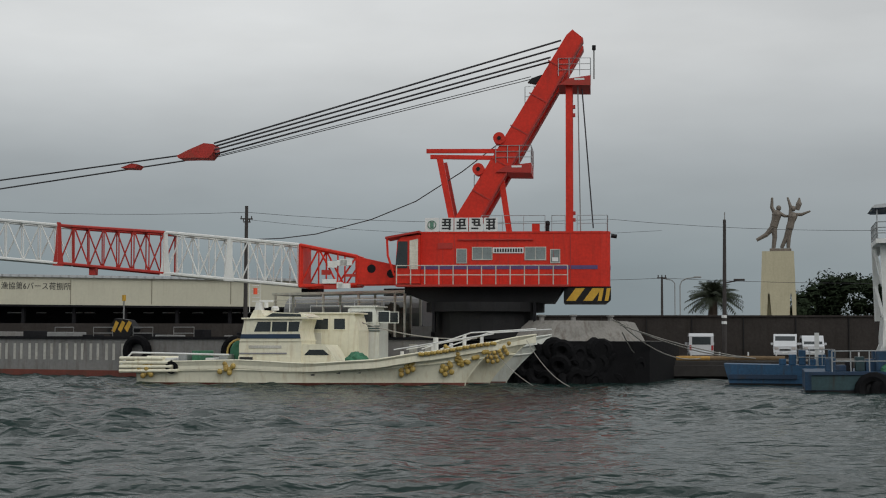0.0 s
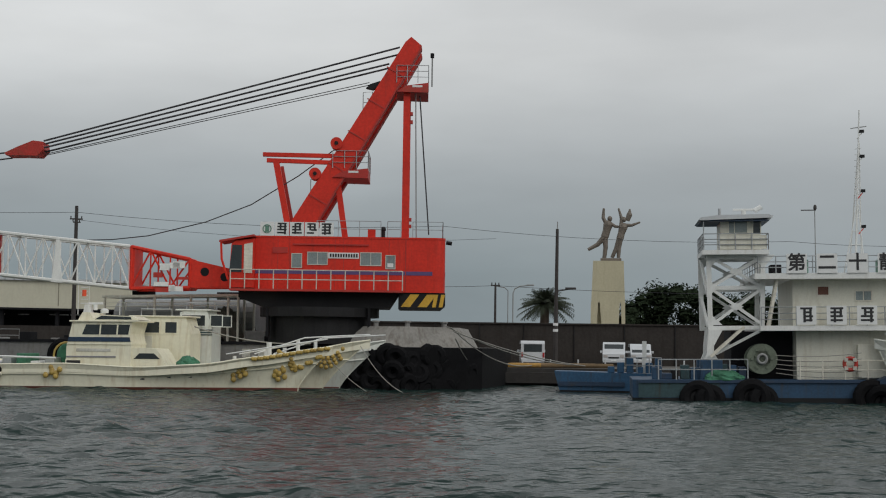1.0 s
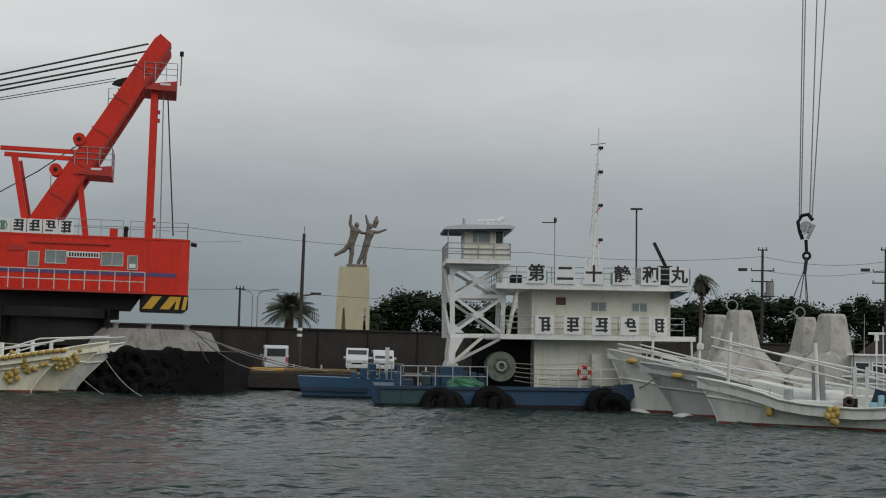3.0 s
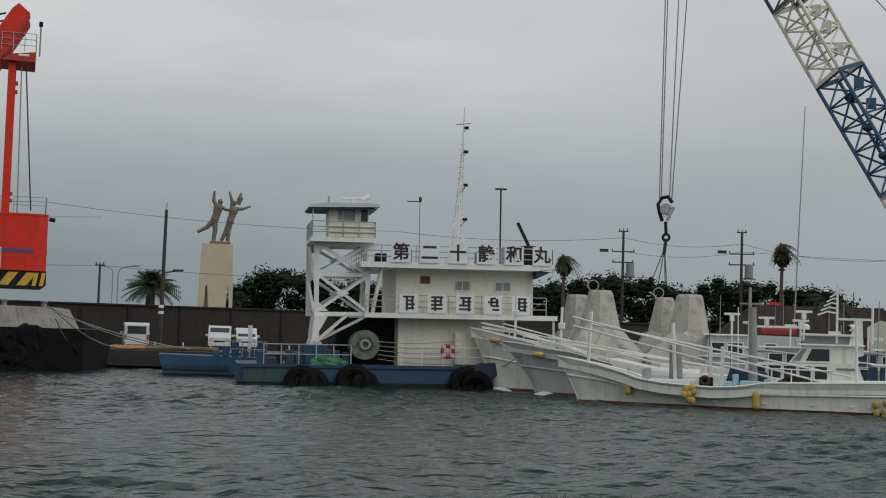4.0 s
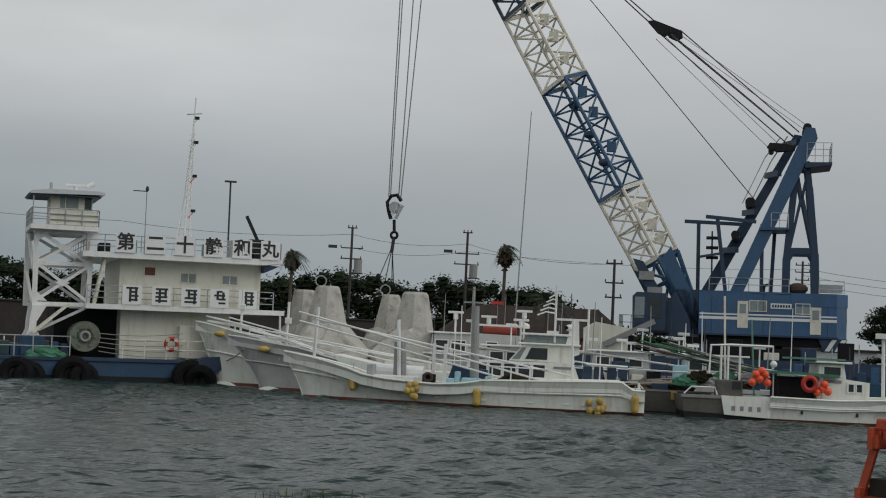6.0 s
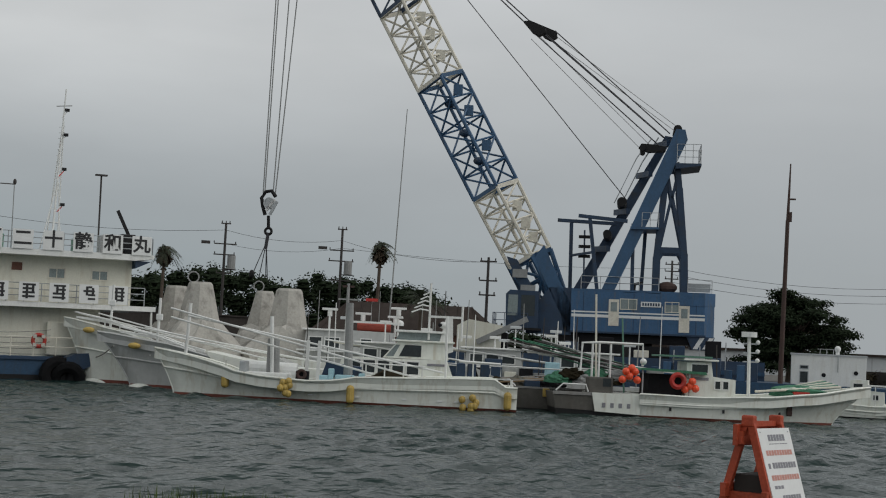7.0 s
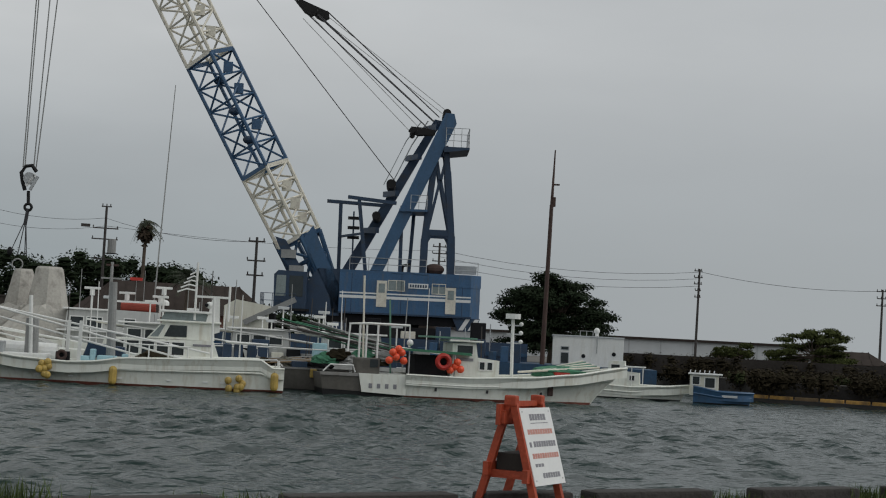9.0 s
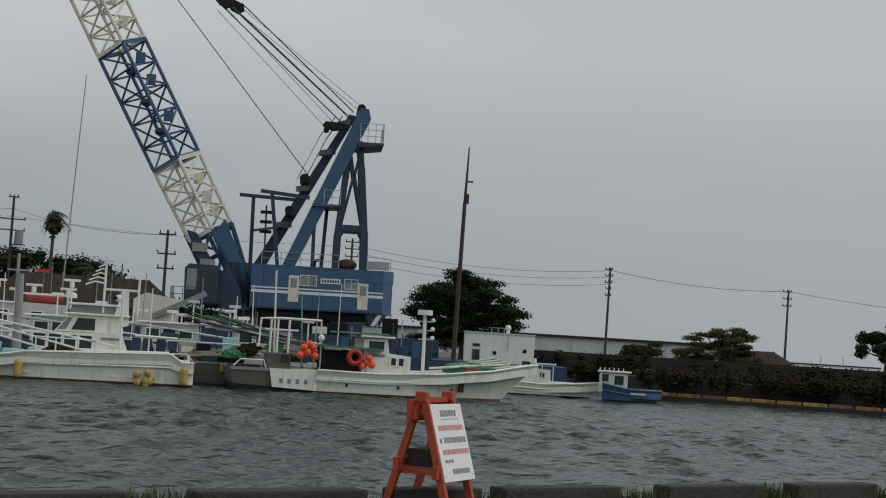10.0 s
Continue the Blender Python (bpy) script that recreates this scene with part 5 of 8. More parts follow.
    part("deck_gun_crane", bm, BLACK, s, "black folded roof davit")
    part("lamp_pole", tube((13.0, 3, 6.3), (13.0, 3, 10.5), 0.05, n=6), POLE, s)
    part("lamp_pole_head", box(12.7, 13.3, 2.85, 3.15, 10.5, 10.58), POLE, s)
    for k in range(7):
        x = 6.2 + k * 1.35
        part("roof_gear", box(x, x + 0.55, 2.0, 3.0, 6.3, 6.85 + 0.25 * (k % 3), bevel=0.04), (DARK_IN, GREEN, PIPE_GREY)[k % 3], s)
    part("white_post", tube((15.3, 0.1, 3.7), (15.35, 0.1, 1.9), 0.06), WHITE, s)
    return s


deckhouse_barge()


def blue_pontoon():
    b = thing("pontoon", 19.0, 83.0, 0, -13, "small worn blue steel pontoon alongside the work barge", "pontoon")
    part("hull", prism([(-2.6, 0.1), (3.4, 0.1), (3.4, 1.1), (-2.9, 1.2)], 0, 4), PONTOON_BLUE, b)
    part("bottom_paint", prism([(-2.5, -0.6), (3.4, -0.6), (3.4, 0.1), (-2.6, 0.1)], 0.01, 4), BLACK, b)
    part("rub_bar", box(-2.6, 1.2, -0.12, 0.0, 0.35, 0.6), DEEP_BLUE, b)
    for k in range(6):
        part("deck_box", box(0.2 + k * 0.55, 0.6 + k * 0.55, 0.3, 1.3, 1.15, 1.5 + 0.25 * (k % 3), bevel=0.04), PONTOON_BLUE, b)
    railing((1.2, 0.2, 1.15), (3.3, 0.2, 1.15), 0.9, b, STEEL, 3, 2)
    part("white_post", box(2.2, 2.45, 0.5, 0.75, 1.1, 3.0), WHITE, b)
    return b


blue_pontoon()


# ---- boats with their bows to the left, before the blue crane ----
HB = -37.6
uB = Vector((math.cos(radians(HB)), math.sin(radians(HB))))
nB = Vector((-uB.y, uB.x))


def bow_left(bow, length, beam, sheer, overhang, paint, label, group, name="fishing_boat", **more):
    """A boat whose near waterline starts at the given bow point; its own +x runs from stern to bow."""
    base = Vector(bow) + uB * length + nB * beam * 0.43
    b = thing(name, base.x, base.y, 0, HB + 180, label, "boat", group, tilt=more.pop("tilt", 0.0))
    return b, boat_hull(b, length, beam, sheer, overhang, paint, **more)


MOORED = "boats before the blue crane"


def boat_b():
    L = 14.75
    b, pt = bow_left((28.5, 55.6), L, 3.7, [(0, 0.98), (0.045, 0.98), (0.055, 1.3), (0.45, 1.12), (0.53, 0.92), (0.6, 0.86), (0.72, 0.95), (0.79, 1.08), (0.86, 1.45), (0.93, 1.72), (1, 1.92)], 0.95, HULL_WHITE,
                     "long white fishing boat with laid-down poles and yellow fenders", MOORED, bottom=ANTIFOUL, wl=0.1, fullness=0.42, rub=0.6)
    X = lambda u: L - u
    side = 1.62
    part("quarter_coaming", prism([(0.7, 1.05), (0.85, 1.38), (7.5, 1.16), (8.3, 0.98), (8.3, 0.9)], 0.9, 1.0), HULL_WHITE, b)
    for u, z in ((2.3, 0.82), (7.72, 0.45), (14.35, 0.48)):
        px, half = pt(X(u) / L, z)
        long_fender(b, X(u), half + 0.16, z)
    for u, z in ((4.97, 0.85), (12.86, 0.5)):
        px, half = pt(X(u) / L, z)
        float_cluster(b, X(u), half + 0.14, z, 4, int(u))
        float_cluster(b, X(u) + 0.2, half + 0.12, z - 0.1, 3, int(u) + 3)
    for u in (4.6, 6.0, 8.0, 10.0, 11.5, 12.2):
        px, half = pt(X(u) / L, 0.35)
        part("scupper", box(X(u) - 0.1, X(u) + 0.1, half, half + 0.03, 0.28, 0.34), BOARD, b)
    for k in range(3):
        px, half = pt(X(0.9) / L, 1.35)
        part("name_bar", box(X(0.75 + k * 0.27), X(0.95 + k * 0.27), half - 0.04, half + 0.05, 1.28 - k * 0.03, 1.42 - k * 0.03), INK, b)
    # poles, posts, davits, winch
    part("bow_pole", tube((X(0.46), 0.4, 1.5), (X(0.56), 0.4, 3.95), 0.07, n=8), WHITE, b)
    part("grey_post", tube((X(7.5), 0.3, 0.8), (X(7.42), 0.3, 4.3), 0.2, n=12, r2=0.16), PIPE_GREY, b)
    part("grey_post", tube((X(4.25), 0.2, 0.7), (X(4.2), 0.2, 2.6), 0.3, n=12, r2=0.26), PIPE_GREY, b)
    part("white_post", tube((X(4.28), 0.6, 0.7), (X(4.12), 0.6, 3.55), 0.08, n=8), WHITE, b)
    for u in (5.78, 6.27):
        part("davit", bar((X(u), 1.3, 0.75), (X(u + 0.02), 1.3, 2.6), 0.14, 0.14), WHITE, b)
    for a, c in (((-0.13, 3.68), (10.9, 1.13)), ((-0.1, 3.3), (8.6, 1.3)), ((0.6, 3.4), (11.6, 1.5))):
        part("fishing_pole", tube((X(a[0]), 1.25 - 0.3 * a[0], a[1]), (X(c[0]), 1.2, c[1]), 0.042, n=6), WHITE, b)
    part("winch", box(X(5.9), X(5.35), 1.0, 1.5, 0.7, 1.3, bevel=0.06), DARK_IN, b)
    part("winch_drum", torus((X(5.6), 1.55, 1.15), 0.16, 0.07, "Y"), RUST_POLE, b)
    part("tank", tube((X(5.2), -0.6, 1.15), (X(3.0), -0.6, 1.2), 0.42, n=14), WHITE, b)
    part("hatch", box(X(5.0), X(2.6), -0.5, 1.0, 0.7, 1.15, bevel=0.06), WHITE, b)
    for u, z, w in ((6.7, 1.45, 0.22), (7.0, 1.2, 0.8), (8.0, 1.3, 0.3), (6.2, 1.15, 0.5)):
        part("blue_tub", box(X(u), X(u + w), 0.5, 1.2, 0.75, z, bevel=0.05), LIGHT_BLUE, b)
    part("hatch_cover", prism([(X(8.1), 0.8), (X(8.0), 1.55), (X(6.5), 1.7), (X(6.2), 0.8)], -1.3, -0.3), DEEP_BLUE, b, "dark blue canvas hatch cover")
    part("net_pile", heap((X(9.4), -0.3, 0.95), 0.9, 0.7, 0.5, 4), BRUSH, b)
    for u in (8.3, 9.1, 9.9, 10.7):
        part("rail_post", tube((X(u), 1.25, 0.9), (X(u), 1.25, 1.75), 0.03, n=5), WHITE, b)
    part("deck_rail", tube((X(8.2), 1.25, 1.75), (X(10.8), 1.25, 1.72), 0.03, n=5), WHITE, b)
    part("red_trim", box(X(11.2), X(8.2), 0.9, 1.0, 1.12, 1.2), DEEP_RED, b)
    part("stern_post", tube((X(14.5), 1.4, 0.9), (X(14.5), 1.4, 1.35), 0.06), WHITE, b)
    part("deck_pole", tube((X(11.7), 0.6, 1.0), (X(11.65), 0.6, 3.9), 0.05), WHITE, b)
    part("net_roller", box(X(3.2), X(2.9), 0.2, 1.1, 1.0, 1.6, bevel=0.05), STEEL, b)
    return b


boat_b()


def boat_c(bow, high, label, low=1.4, over=1.25, bulb=0.7):
    b, pt = bow_left(bow, 15.5, 3.9, [(0, 1.2), (0.5, 1.15), (0.7, low), (0.85, low + 0.62 * (high - low)), (1, high)], over, HULL_SHADE_GREY if high < 2.8 else HULL_WHITE, label, MOORED, wl=0.16, fullness=0.4, rub=0.55)
    L = 15.5
    part("bulbous_bow", ball((L - 0.75, 0, -0.1), bulb + 0.45, 0.26, 0.34, u=16, v=10), HULL_WHITE, b)
    part("bow_rail", chain([(L * 0.8, 1.0, high - 0.65), (L * 0.92, 0.6, high - 0.05), (L + 0.7, 0.0, high + 0.32), (L * 0.92, -0.6, high - 0.05), (L * 0.8, -1.0, high - 0.65)], 0.045), WHITE, b)
    for f in (0.84, 0.89, 0.94):
        part("rail_post", tube((L * f, 0.75 - (f - 0.84) * 2, high - 1.0), (L * f, 0.75 - (f - 0.84) * 2, high - 0.2 + (f - 0.9)), 0.035), WHITE, b)
    part("bulwark_top", prism([(L * 0.78, high - 0.72), (L * 0.93, high - 0.18), (L + 0.6, high + 0.03), (L + 0.6, high + 0.13), (L * 0.93, high - 0.05), (L * 0.78, high - 0.58)], -0.25, 0.25), WHITE, b)
    part("bow_pole", tube((L - 1.2, 0.5, high - 0.6), (L - 1.25, 0.5, high + 1.75), 0.065, n=8), WHITE, b)
    part("bow_lamp", box(L - 1.4, L - 1.1, 0.4, 0.6, high + 0.7, high + 1.0, bevel=0.04), WHITE, b)
    for k in range(2):
        part("fishing_pole", tube((L - 0.6, 0.6 - k * 0.4, high + 0.3 - 0.2 * k), (L - 9.0, 0.9, 1.6), 0.036, n=6), WHITE, b)
    part("bow_fender", ball((L - 0.2, 0.75, high - 0.55), 0.3, 0.18, 0.15), BUOY, b)
    return b


boat_c((29.37, 66.87), 3.13, "white fishing boat with a tall flared bow and rails", 1.7)
# this hull is greyed to carry the shade on its flared side
boat_c((29.51, 61.98), 2.5, "fishing boat with its hull greyed as if shaded and a white rail on its bow", 1.5, 1.75, 0.5)


def cabin_boat(origin, label, flying=True):
    """White cruiser-like fishing boat: long window row, raised wheelhouse, flybridge, aerials. Local x runs with the quay, right positive."""
    b = thing("fishing_boat", origin[0], origin[1], 0, HB, label, "boat", MOORED)
    hull_pts = [(-9.0, 0.1), (1.6, 0.1), (1.9, 1.2), (-7.5, 1.35), (-10.5, 1.9)]
    part("hull", prism(hull_pts, 0.0, 3.4), HULL_WHITE, b)
    part("bottom_paint", prism([(-8.9, -0.6), (1.5, -0.6), (1.58, 0.1), (-9.0, 0.1)], 0.01, 3.4), ANTIFOUL, b)
    part("sheer_stripe", box(-5.0, 0.5, -0.02, 0.0, 1.0, 1.12), DEEP_RED, b)
    low = part("saloon", prism([(-4.6, 1.1), (-4.3, 1.95), (0.45, 2.0), (0.75, 1.2), (0.75, 1.1)], 0.3, 3.1), HULL_WHITE, b)
    for k in range(5):
        x = -4.0 + k * 0.66
        window(x, x + 0.52, 1.3, 1.85, 0.3, low, WHITE, GLASS)
    part("number_bars", box(-0.45, 0.35, 0.27, 0.3, 1.72, 1.82), SOFT_INK, low)
    up = part("wheelhouse", prism([(-2.5, 2.0), (-1.85, 2.75), (0.4, 2.8), (0.5, 2.0)], 0.5, 2.9), HULL_WHITE, b)
    part("side_window", prism([(-1.75, 2.1), (-1.5, 2.62), (-0.75, 2.62), (-0.75, 2.1)], 0.48, 0.5), GLASS, up)
    part("front_window", prism([(-2.35, 2.08), (-1.9, 2.62), (-1.72, 2.62), (-2.0, 2.08)], 0.48, 0.5), PALE_GLASS, up)
    roof_brow(up, -2.1, 0.75, 2.7, 2.76, HULL_WHITE, 1.7)
    if flying:
        part("screen", prism([(-1.95, 2.85), (-1.75, 3.2), (0.1, 3.25), (0.1, 2.85)], 0.7, 2.7), PALE_GLASS, b)
        roof_brow(b, -2.0, 0.3, 2.4, 3.2, WHITE, 1.7, 0.1)
        part("arch", prism([(0.05, 2.8), (0.3, 3.9), (0.62, 3.95), (0.7, 2.4), (0.4, 2.3)], 0.6, 0.85), WHITE, b)
        part("arch", prism([(0.05, 2.8), (0.3, 3.9), (0.62, 3.95), (0.7, 2.4), (0.4, 2.3)], 2.55, 2.8), WHITE, b)
        part("arch_yard", box(-0.5, 1.1, 0.6, 0.7, 3.92, 4.02), WHITE, b)
        for x, z1 in ((-0.45, 5.5), (1.05, 4.5)):
            part("arch_post", tube((x, 0.65, 2.9), (x, 0.65, z1), 0.06), WHITE, b)
        part("horn", ball((0.2, 0.65, 3.6), 0.2, 0.15, 0.16), WHITE, b)
        part("horn_mouth", ball((0.05, 0.52, 3.6), 0.09, 0.09, 0.09), DARK_IN, b)
        for k in range(5):
            z = 4.05 + k * 0.2
            part("lamp_arm", chain([(-1.3 + 0.13 * k, 1.5, z + 0.1), (-0.9 + 0.1 * k, 1.5, z + 0.26), (-0.45, 1.5, z + 0.2)], 0.035), WHITE, b)
    whip(b, 1.65, 0.8, 1.1, 4.15, 0.04)
    part("stern_frame", chain([(1.0, 0.6, 2.0), (2.9, 0.6, 1.95)], 0.06), WHITE, b)
    for x in (0.9, 1.4, 2.0):
        part("stern_gear", box(x, x + 0.4, 0.8, 1.6, 1.0, 1.9, bevel=0.05), DEEP_BLUE, b)
    return b


cabin_boat((40.0, 52.0), "white cabin fishing boat with dark windows and a flybridge")


def back_boat(origin):
    b = thing("fishing_boat", origin[0], origin[1], 0, HB, "white fishing boat with a faded red raft canister on its roof", "boat", MOORED)
    part("hull", prism([(-8.5, -0.4), (2, -0.4), (2, 1.2), (-8.5, 1.7)], 0, 3.2), HULL_WHITE, b)
    w = part("wheelhouse", prism([(-6.3, 1.2), (-6.2, 3.1), (-5.0, 3.25), (-1.8, 3.2), (-1.5, 1.2)], 0.4, 2.8), HULL_SHADE_GREY, b)
    for x0, x1 in ((-6.0, -5.4), (-5.2, -4.5), (-3.4, -2.9)):
        window(x0, x1, 2.3, 2.8, 0.4, w, WHITE, GLASS)
    roof_brow(w, -6.4, -4.2, 2.7, 3.15, WHITE, 1.6)
    part("wheelhouse_deck", box(-6.6, -1.2, 0.0, 3.0, 2.1, 2.18), WHITE, w)
    can = part("raft_canister", tube((-3.65, 0.8, 3.42), (-1.95, 0.8, 3.42), 0.21, n=14), RUST_RED, b, "faded red raft canister")
    part("canister_cradle", box(-3.9, -1.8, 0.5, 1.1, 3.12, 3.2), STEEL, b)
    part("canister_rail", box(-4.2, -1.6, 0.4, 0.5, 3.62, 3.72), WHITE, b)
    for x, z in ((-5.1, 3.9), (-1.75, 3.65), (-1.6, 4.1), (-3.4, 3.75)):
        part("mast_stub", tube((x, 1.2, 3.0), (x, 1.2, z), 0.06), WHITE, b)
        radar(b, x, 1.2, z, r=0.4)
    dome(b, -1.6, 1.8, 3.6, 0.28)
    for x, z in ((-5.7, 5.2), (-4.3, 5.6), (-3.0, 5.0), (-2.6, 5.3), (-0.4, 5.1), (0.3, 5.0)):
        whip(b, x, 1.4, 2.6, z, 0.03, PIPE_GREY)
    part("light_mast", tube((-4.2, 0.9, 2.8), (-4.2, 0.9, 5.6), 0.08), PIPE_GREY, b)
    part("crosstree", box(-4.7, -3.7, 0.85, 0.95, 4.75, 4.83), PIPE_GREY, b)
    part("crosstree", box(-4.5, -3.9, 0.85, 0.95, 5.4, 5.5), RUST_POLE, b)
    whip(b, -2.15, 2.1, 2.0, 14.9, 0.045, PIPE_GREY, 0.42)
    part("red_lamp_box", box(-3.3, -2.7, 0.9, 1.2, 4.75, 4.9), DEEP_RED, b)
    return b


back_boat((44.0, 58.0))


# ---- concrete wave-breaker blocks and the barge that carries them ----
def breaker_block(u, z1, top, foot, off, mark):
    c = Vector((36, 66)) + uB * u + nB * off
    b = thing("wave_breaker_block", c.x, c.y, 0.9, HB + random.uniform(-8, 8), "stained grey concrete wave-breaker block with an upright leg", "concrete block", "concrete blocks on the barge")
    bm = bmesh.new()
    bmesh.ops.create_cone(bm, cap_ends=True, segments=8, radius1=foot / 2, radius2=top / 2, depth=z1 - 1.5, matrix=Matrix.Translation((0, 0, 0.6 + (z1 - 1.5) / 2)))
    bmesh.ops.create_cone(bm, cap_ends=True, segments=8, radius1=top / 2, radius2=top / 2 * 0.86, depth=0.12, matrix=Matrix.Translation((0, 0, z1 - 0.84)))
    for k in range(3):
        a = math.radians(90 + 120 * k + mark * 20)
        bmesh.ops.create_cone(bm, cap_ends=True, segments=8, radius1=foot * 0.62, radius2=top / 2, depth=2.3, matrix=Matrix.Translation((1.15 * math.cos(a), 1.15 * math.sin(a), 0.85)) @ Vector((math.cos(a), math.sin(a), -0.33)).to_track_quat("Z", "Y").to_matrix().to_4x4())
    part("block", bm, CONCRETE, b)
    if mark:
        part("lifting_ring", torus((-top * 0.3, -0.2, z1 - 0.55), 0.27, 0.035, "Y"), PIPE_GREY, b)
    return b


for args in ((-2.35, 5.05, 1.15, 2.6, 3.0, 0), (-0.6, 5.2, 1.25, 3.0, 0.0, 1), (2.35, 5.0, 1.0, 2.6, 3.0, 1), (3.9, 5.1, 1.35, 2.7, 0.6, 0)):
    breaker_block(*args)


def breaker_barge():
    c = Vector((36, 66))
    b = thing("cargo_barge", c.x, c.y, 0, HB, "low rusty steel cargo barge carrying concrete blocks", "barge")
    part("hull", box(-7, 12, -1.6, 8, -0.6, 0.9), DEEP_BLUE, b)
    part("block_rest", box(-5, 6, -1.5, 6, 0.9, 1.0), LOG, b)
    return b


breaker_barge()


# ---- white and green boat with its bow to the right ----
def boat_d():
    n = Vector((math.sin(radians(34.6)), math.cos(radians(34.6)))) * 1.75
    b = thing("fishing_boat", 45.0 + n.x, 44.1 + n.y, 0, -34.6, "white fishing boat with green nets, orange floats and poles", "boat", MOORED, tilt=0.0)
    L = 8.9
    pt = boat_hull(b, L, 3.6, [(0, 0.98), (0.3, 0.95), (0.6, 1.08), (0.8, 1.3), (1, 1.72)], 1.75, HULL_WHITE, wl=0.1, fullness=0.45, rub=0.66)
    part("stern_well", prism([(-1.9, 0.18), (0.05, 0.1), (0.05, 1.0), (-1.2, 0.97), (-2.05, 0.98)], -1.45, 1.45), HULL_WHITE, b, "weathered white stern")
    part("stern_platform", prism([(-3.6, 0.25), (-1.95, 0.2), (-1.95, 0.86), (-3.7, 0.92)], -1.35, 1.35), DULL_GREY, b, "dirty grey stern platform")
    part("platform_edge", box(-3.72, -1.95, -1.4, -1.33, 0.84, 0.98), BARGE_GREY, b)
    part("stern_bottom", prism([(-3.5, -0.5), (0.05, -0.5), (0.05, 0.1), (-3.6, 0.25)], -1.34, 1.34), BLACK, b)
    for k in range(4):
        part("number_bar", box(-1.6 + k * 0.36, -1.45 + k * 0.36, -1.465, -1.45, 0.36, 0.56), SOFT_INK, b)
    for x in (1.3, 3.6, 6.2):
        px, half = pt(x / L, 0.5)
        part("scupper", box(x, x + 0.1, -half - 0.02, -half + 0.04, 0.35, 0.5), INK, b)
    px, half = pt(6.6 / L, 0.7)
    part("tyre_pad", box(6.55, 6.8, -half - 0.14, -half, 0.35, 0.95, bevel=0.05), RUST_POLE, b)
    w = part("wheelhouse", prism([(2.1, 0.9), (2.15, 2.5), (3.2, 2.55), (3.3, 1.9), (4.3, 1.8), (4.3, 0.9)], -1.0, 1.0), HULL_WHITE, b)
    window(2.35, 3.05, 2.05, 2.4, -1.0, w, WHITE, GLASS)
    for x in (3.4, 3.75):
        window(x, x + 0.22, 1.38, 1.7, -1.0, w, WHITE, GLASS)
    part("number_bars", box(2.3, 3.1, -1.02, -1.0, 1.72, 1.85), SOFT_INK, w)
    roof_brow(w, 1.95, 3.5, 2.4, 2.55, HULL_WHITE)
    part("green_roof", box(1.0, 3.2, -1.2, 1.2, 2.68, 2.76), GREEN, w)
    part("canopy", prism([(0.0, 2.05), (0.1, 2.15), (2.9, 2.08), (2.95, 1.96)], -1.4, 1.3), GREEN_NET, b, "green canvas awning")
    for x in (0.15, 2.2):
        part("canopy_post", tube((x, -1.3, 0.9), (x, -1.3, 2.05), 0.035), STEEL, b)
    # near-black box stands in for the shade below the awning
    part("dark_bay", box(0.5, 2.0, -0.8, 1.2, 0.9, 1.9), DARK_IN, b)
    part("life_ring", torus((1.65, -1.5, 1.65), 0.27, 0.11, "Y"), DEEP_RED, b)
    for k, (x, z) in enumerate(((2.2, 1.45), (2.45, 1.35), (2.0, 1.3), (2.3, 1.65), (-0.2, 1.95), (-0.45, 1.75), (-0.1, 1.6), (-0.6, 1.95), (-0.35, 2.1), (-0.75, 1.6))):
        part("orange_float", ball((x, -1.35 - 0.05 * (k % 2), z), 0.17, 0.16, 0.17), ORANGE, b)
    # light mast
    part("light_mast", tube((5.15, 0, 1.0), (5.1, 0, 3.75), 0.08, n=8), WHITE, b)
    part("mast_head", tube((5.1, 0, 3.72), (5.1, 0, 3.95), 0.34, n=14), WHITE, b)
    for z in (2.6, 3.0, 3.4):
        part("mast_arm", box(4.85, 5.5, -0.05, 0.05, z, z + 0.06), STEEL, b)
        part("mast_lamp", ball((5.5, 0, z + 0.1), 0.1), WHITE, b)
    part("aft_mast", tube((3.8, 0.4, 1.8), (3.75, 0.4, 3.3), 0.03), POLE, b)
    # pipe frame aft, hauler, poles and nets
    fr = part("pipe_frame", chain([(-2.5, -0.8, 1.9), (-2.45, -0.8, 3.1), (-1.6, -0.8, 3.15), (0.2, -0.8, 3.15), (0.22, -0.8, 2.2)], 0.06), WHITE, b)
    for x in (-2.0, -1.7, -1.2):
        part("frame_post", tube((x, -0.8, 1.0), (x, -0.8, 3.1), 0.05), WHITE, fr)
    part("lamp_globe", ball((0.25, -0.8, 2.4), 0.15), WHITE, b)
    part("tall_pole", tube((-1.7, -0.3, 0.9), (-1.86, -0.3, 5.25), 0.045), CREAM_LATTICE, b)
    part("tall_pole", tube((-0.35, 0.3, 0.9), (-0.55, 0.3, 4.3), 0.04), GREEN, b)
    part("hauler", box(-2.2, -1.1, -1.2, -0.4, 0.86, 1.65, bevel=0.08), DULL_GREY, b)
    part("hauler_window", box(-1.55, -1.2, -1.22, -1.2, 1.25, 1.6), GLASS, b)
    r = random.Random(5)
    for k in range(14):
        x0, z0 = -5.6 + r.random() * 1.6, 2.7 + r.random() * 0.5
        part("net_pole", tube((x0, 0.6 + r.random(), z0), (-1.2 + r.random() * 1.4, 0.2 + r.random(), 1.85 + r.random() * 0.35), 0.035, n=5), (GREEN_NET, POLE, PIPE_GREY)[k % 3], b)
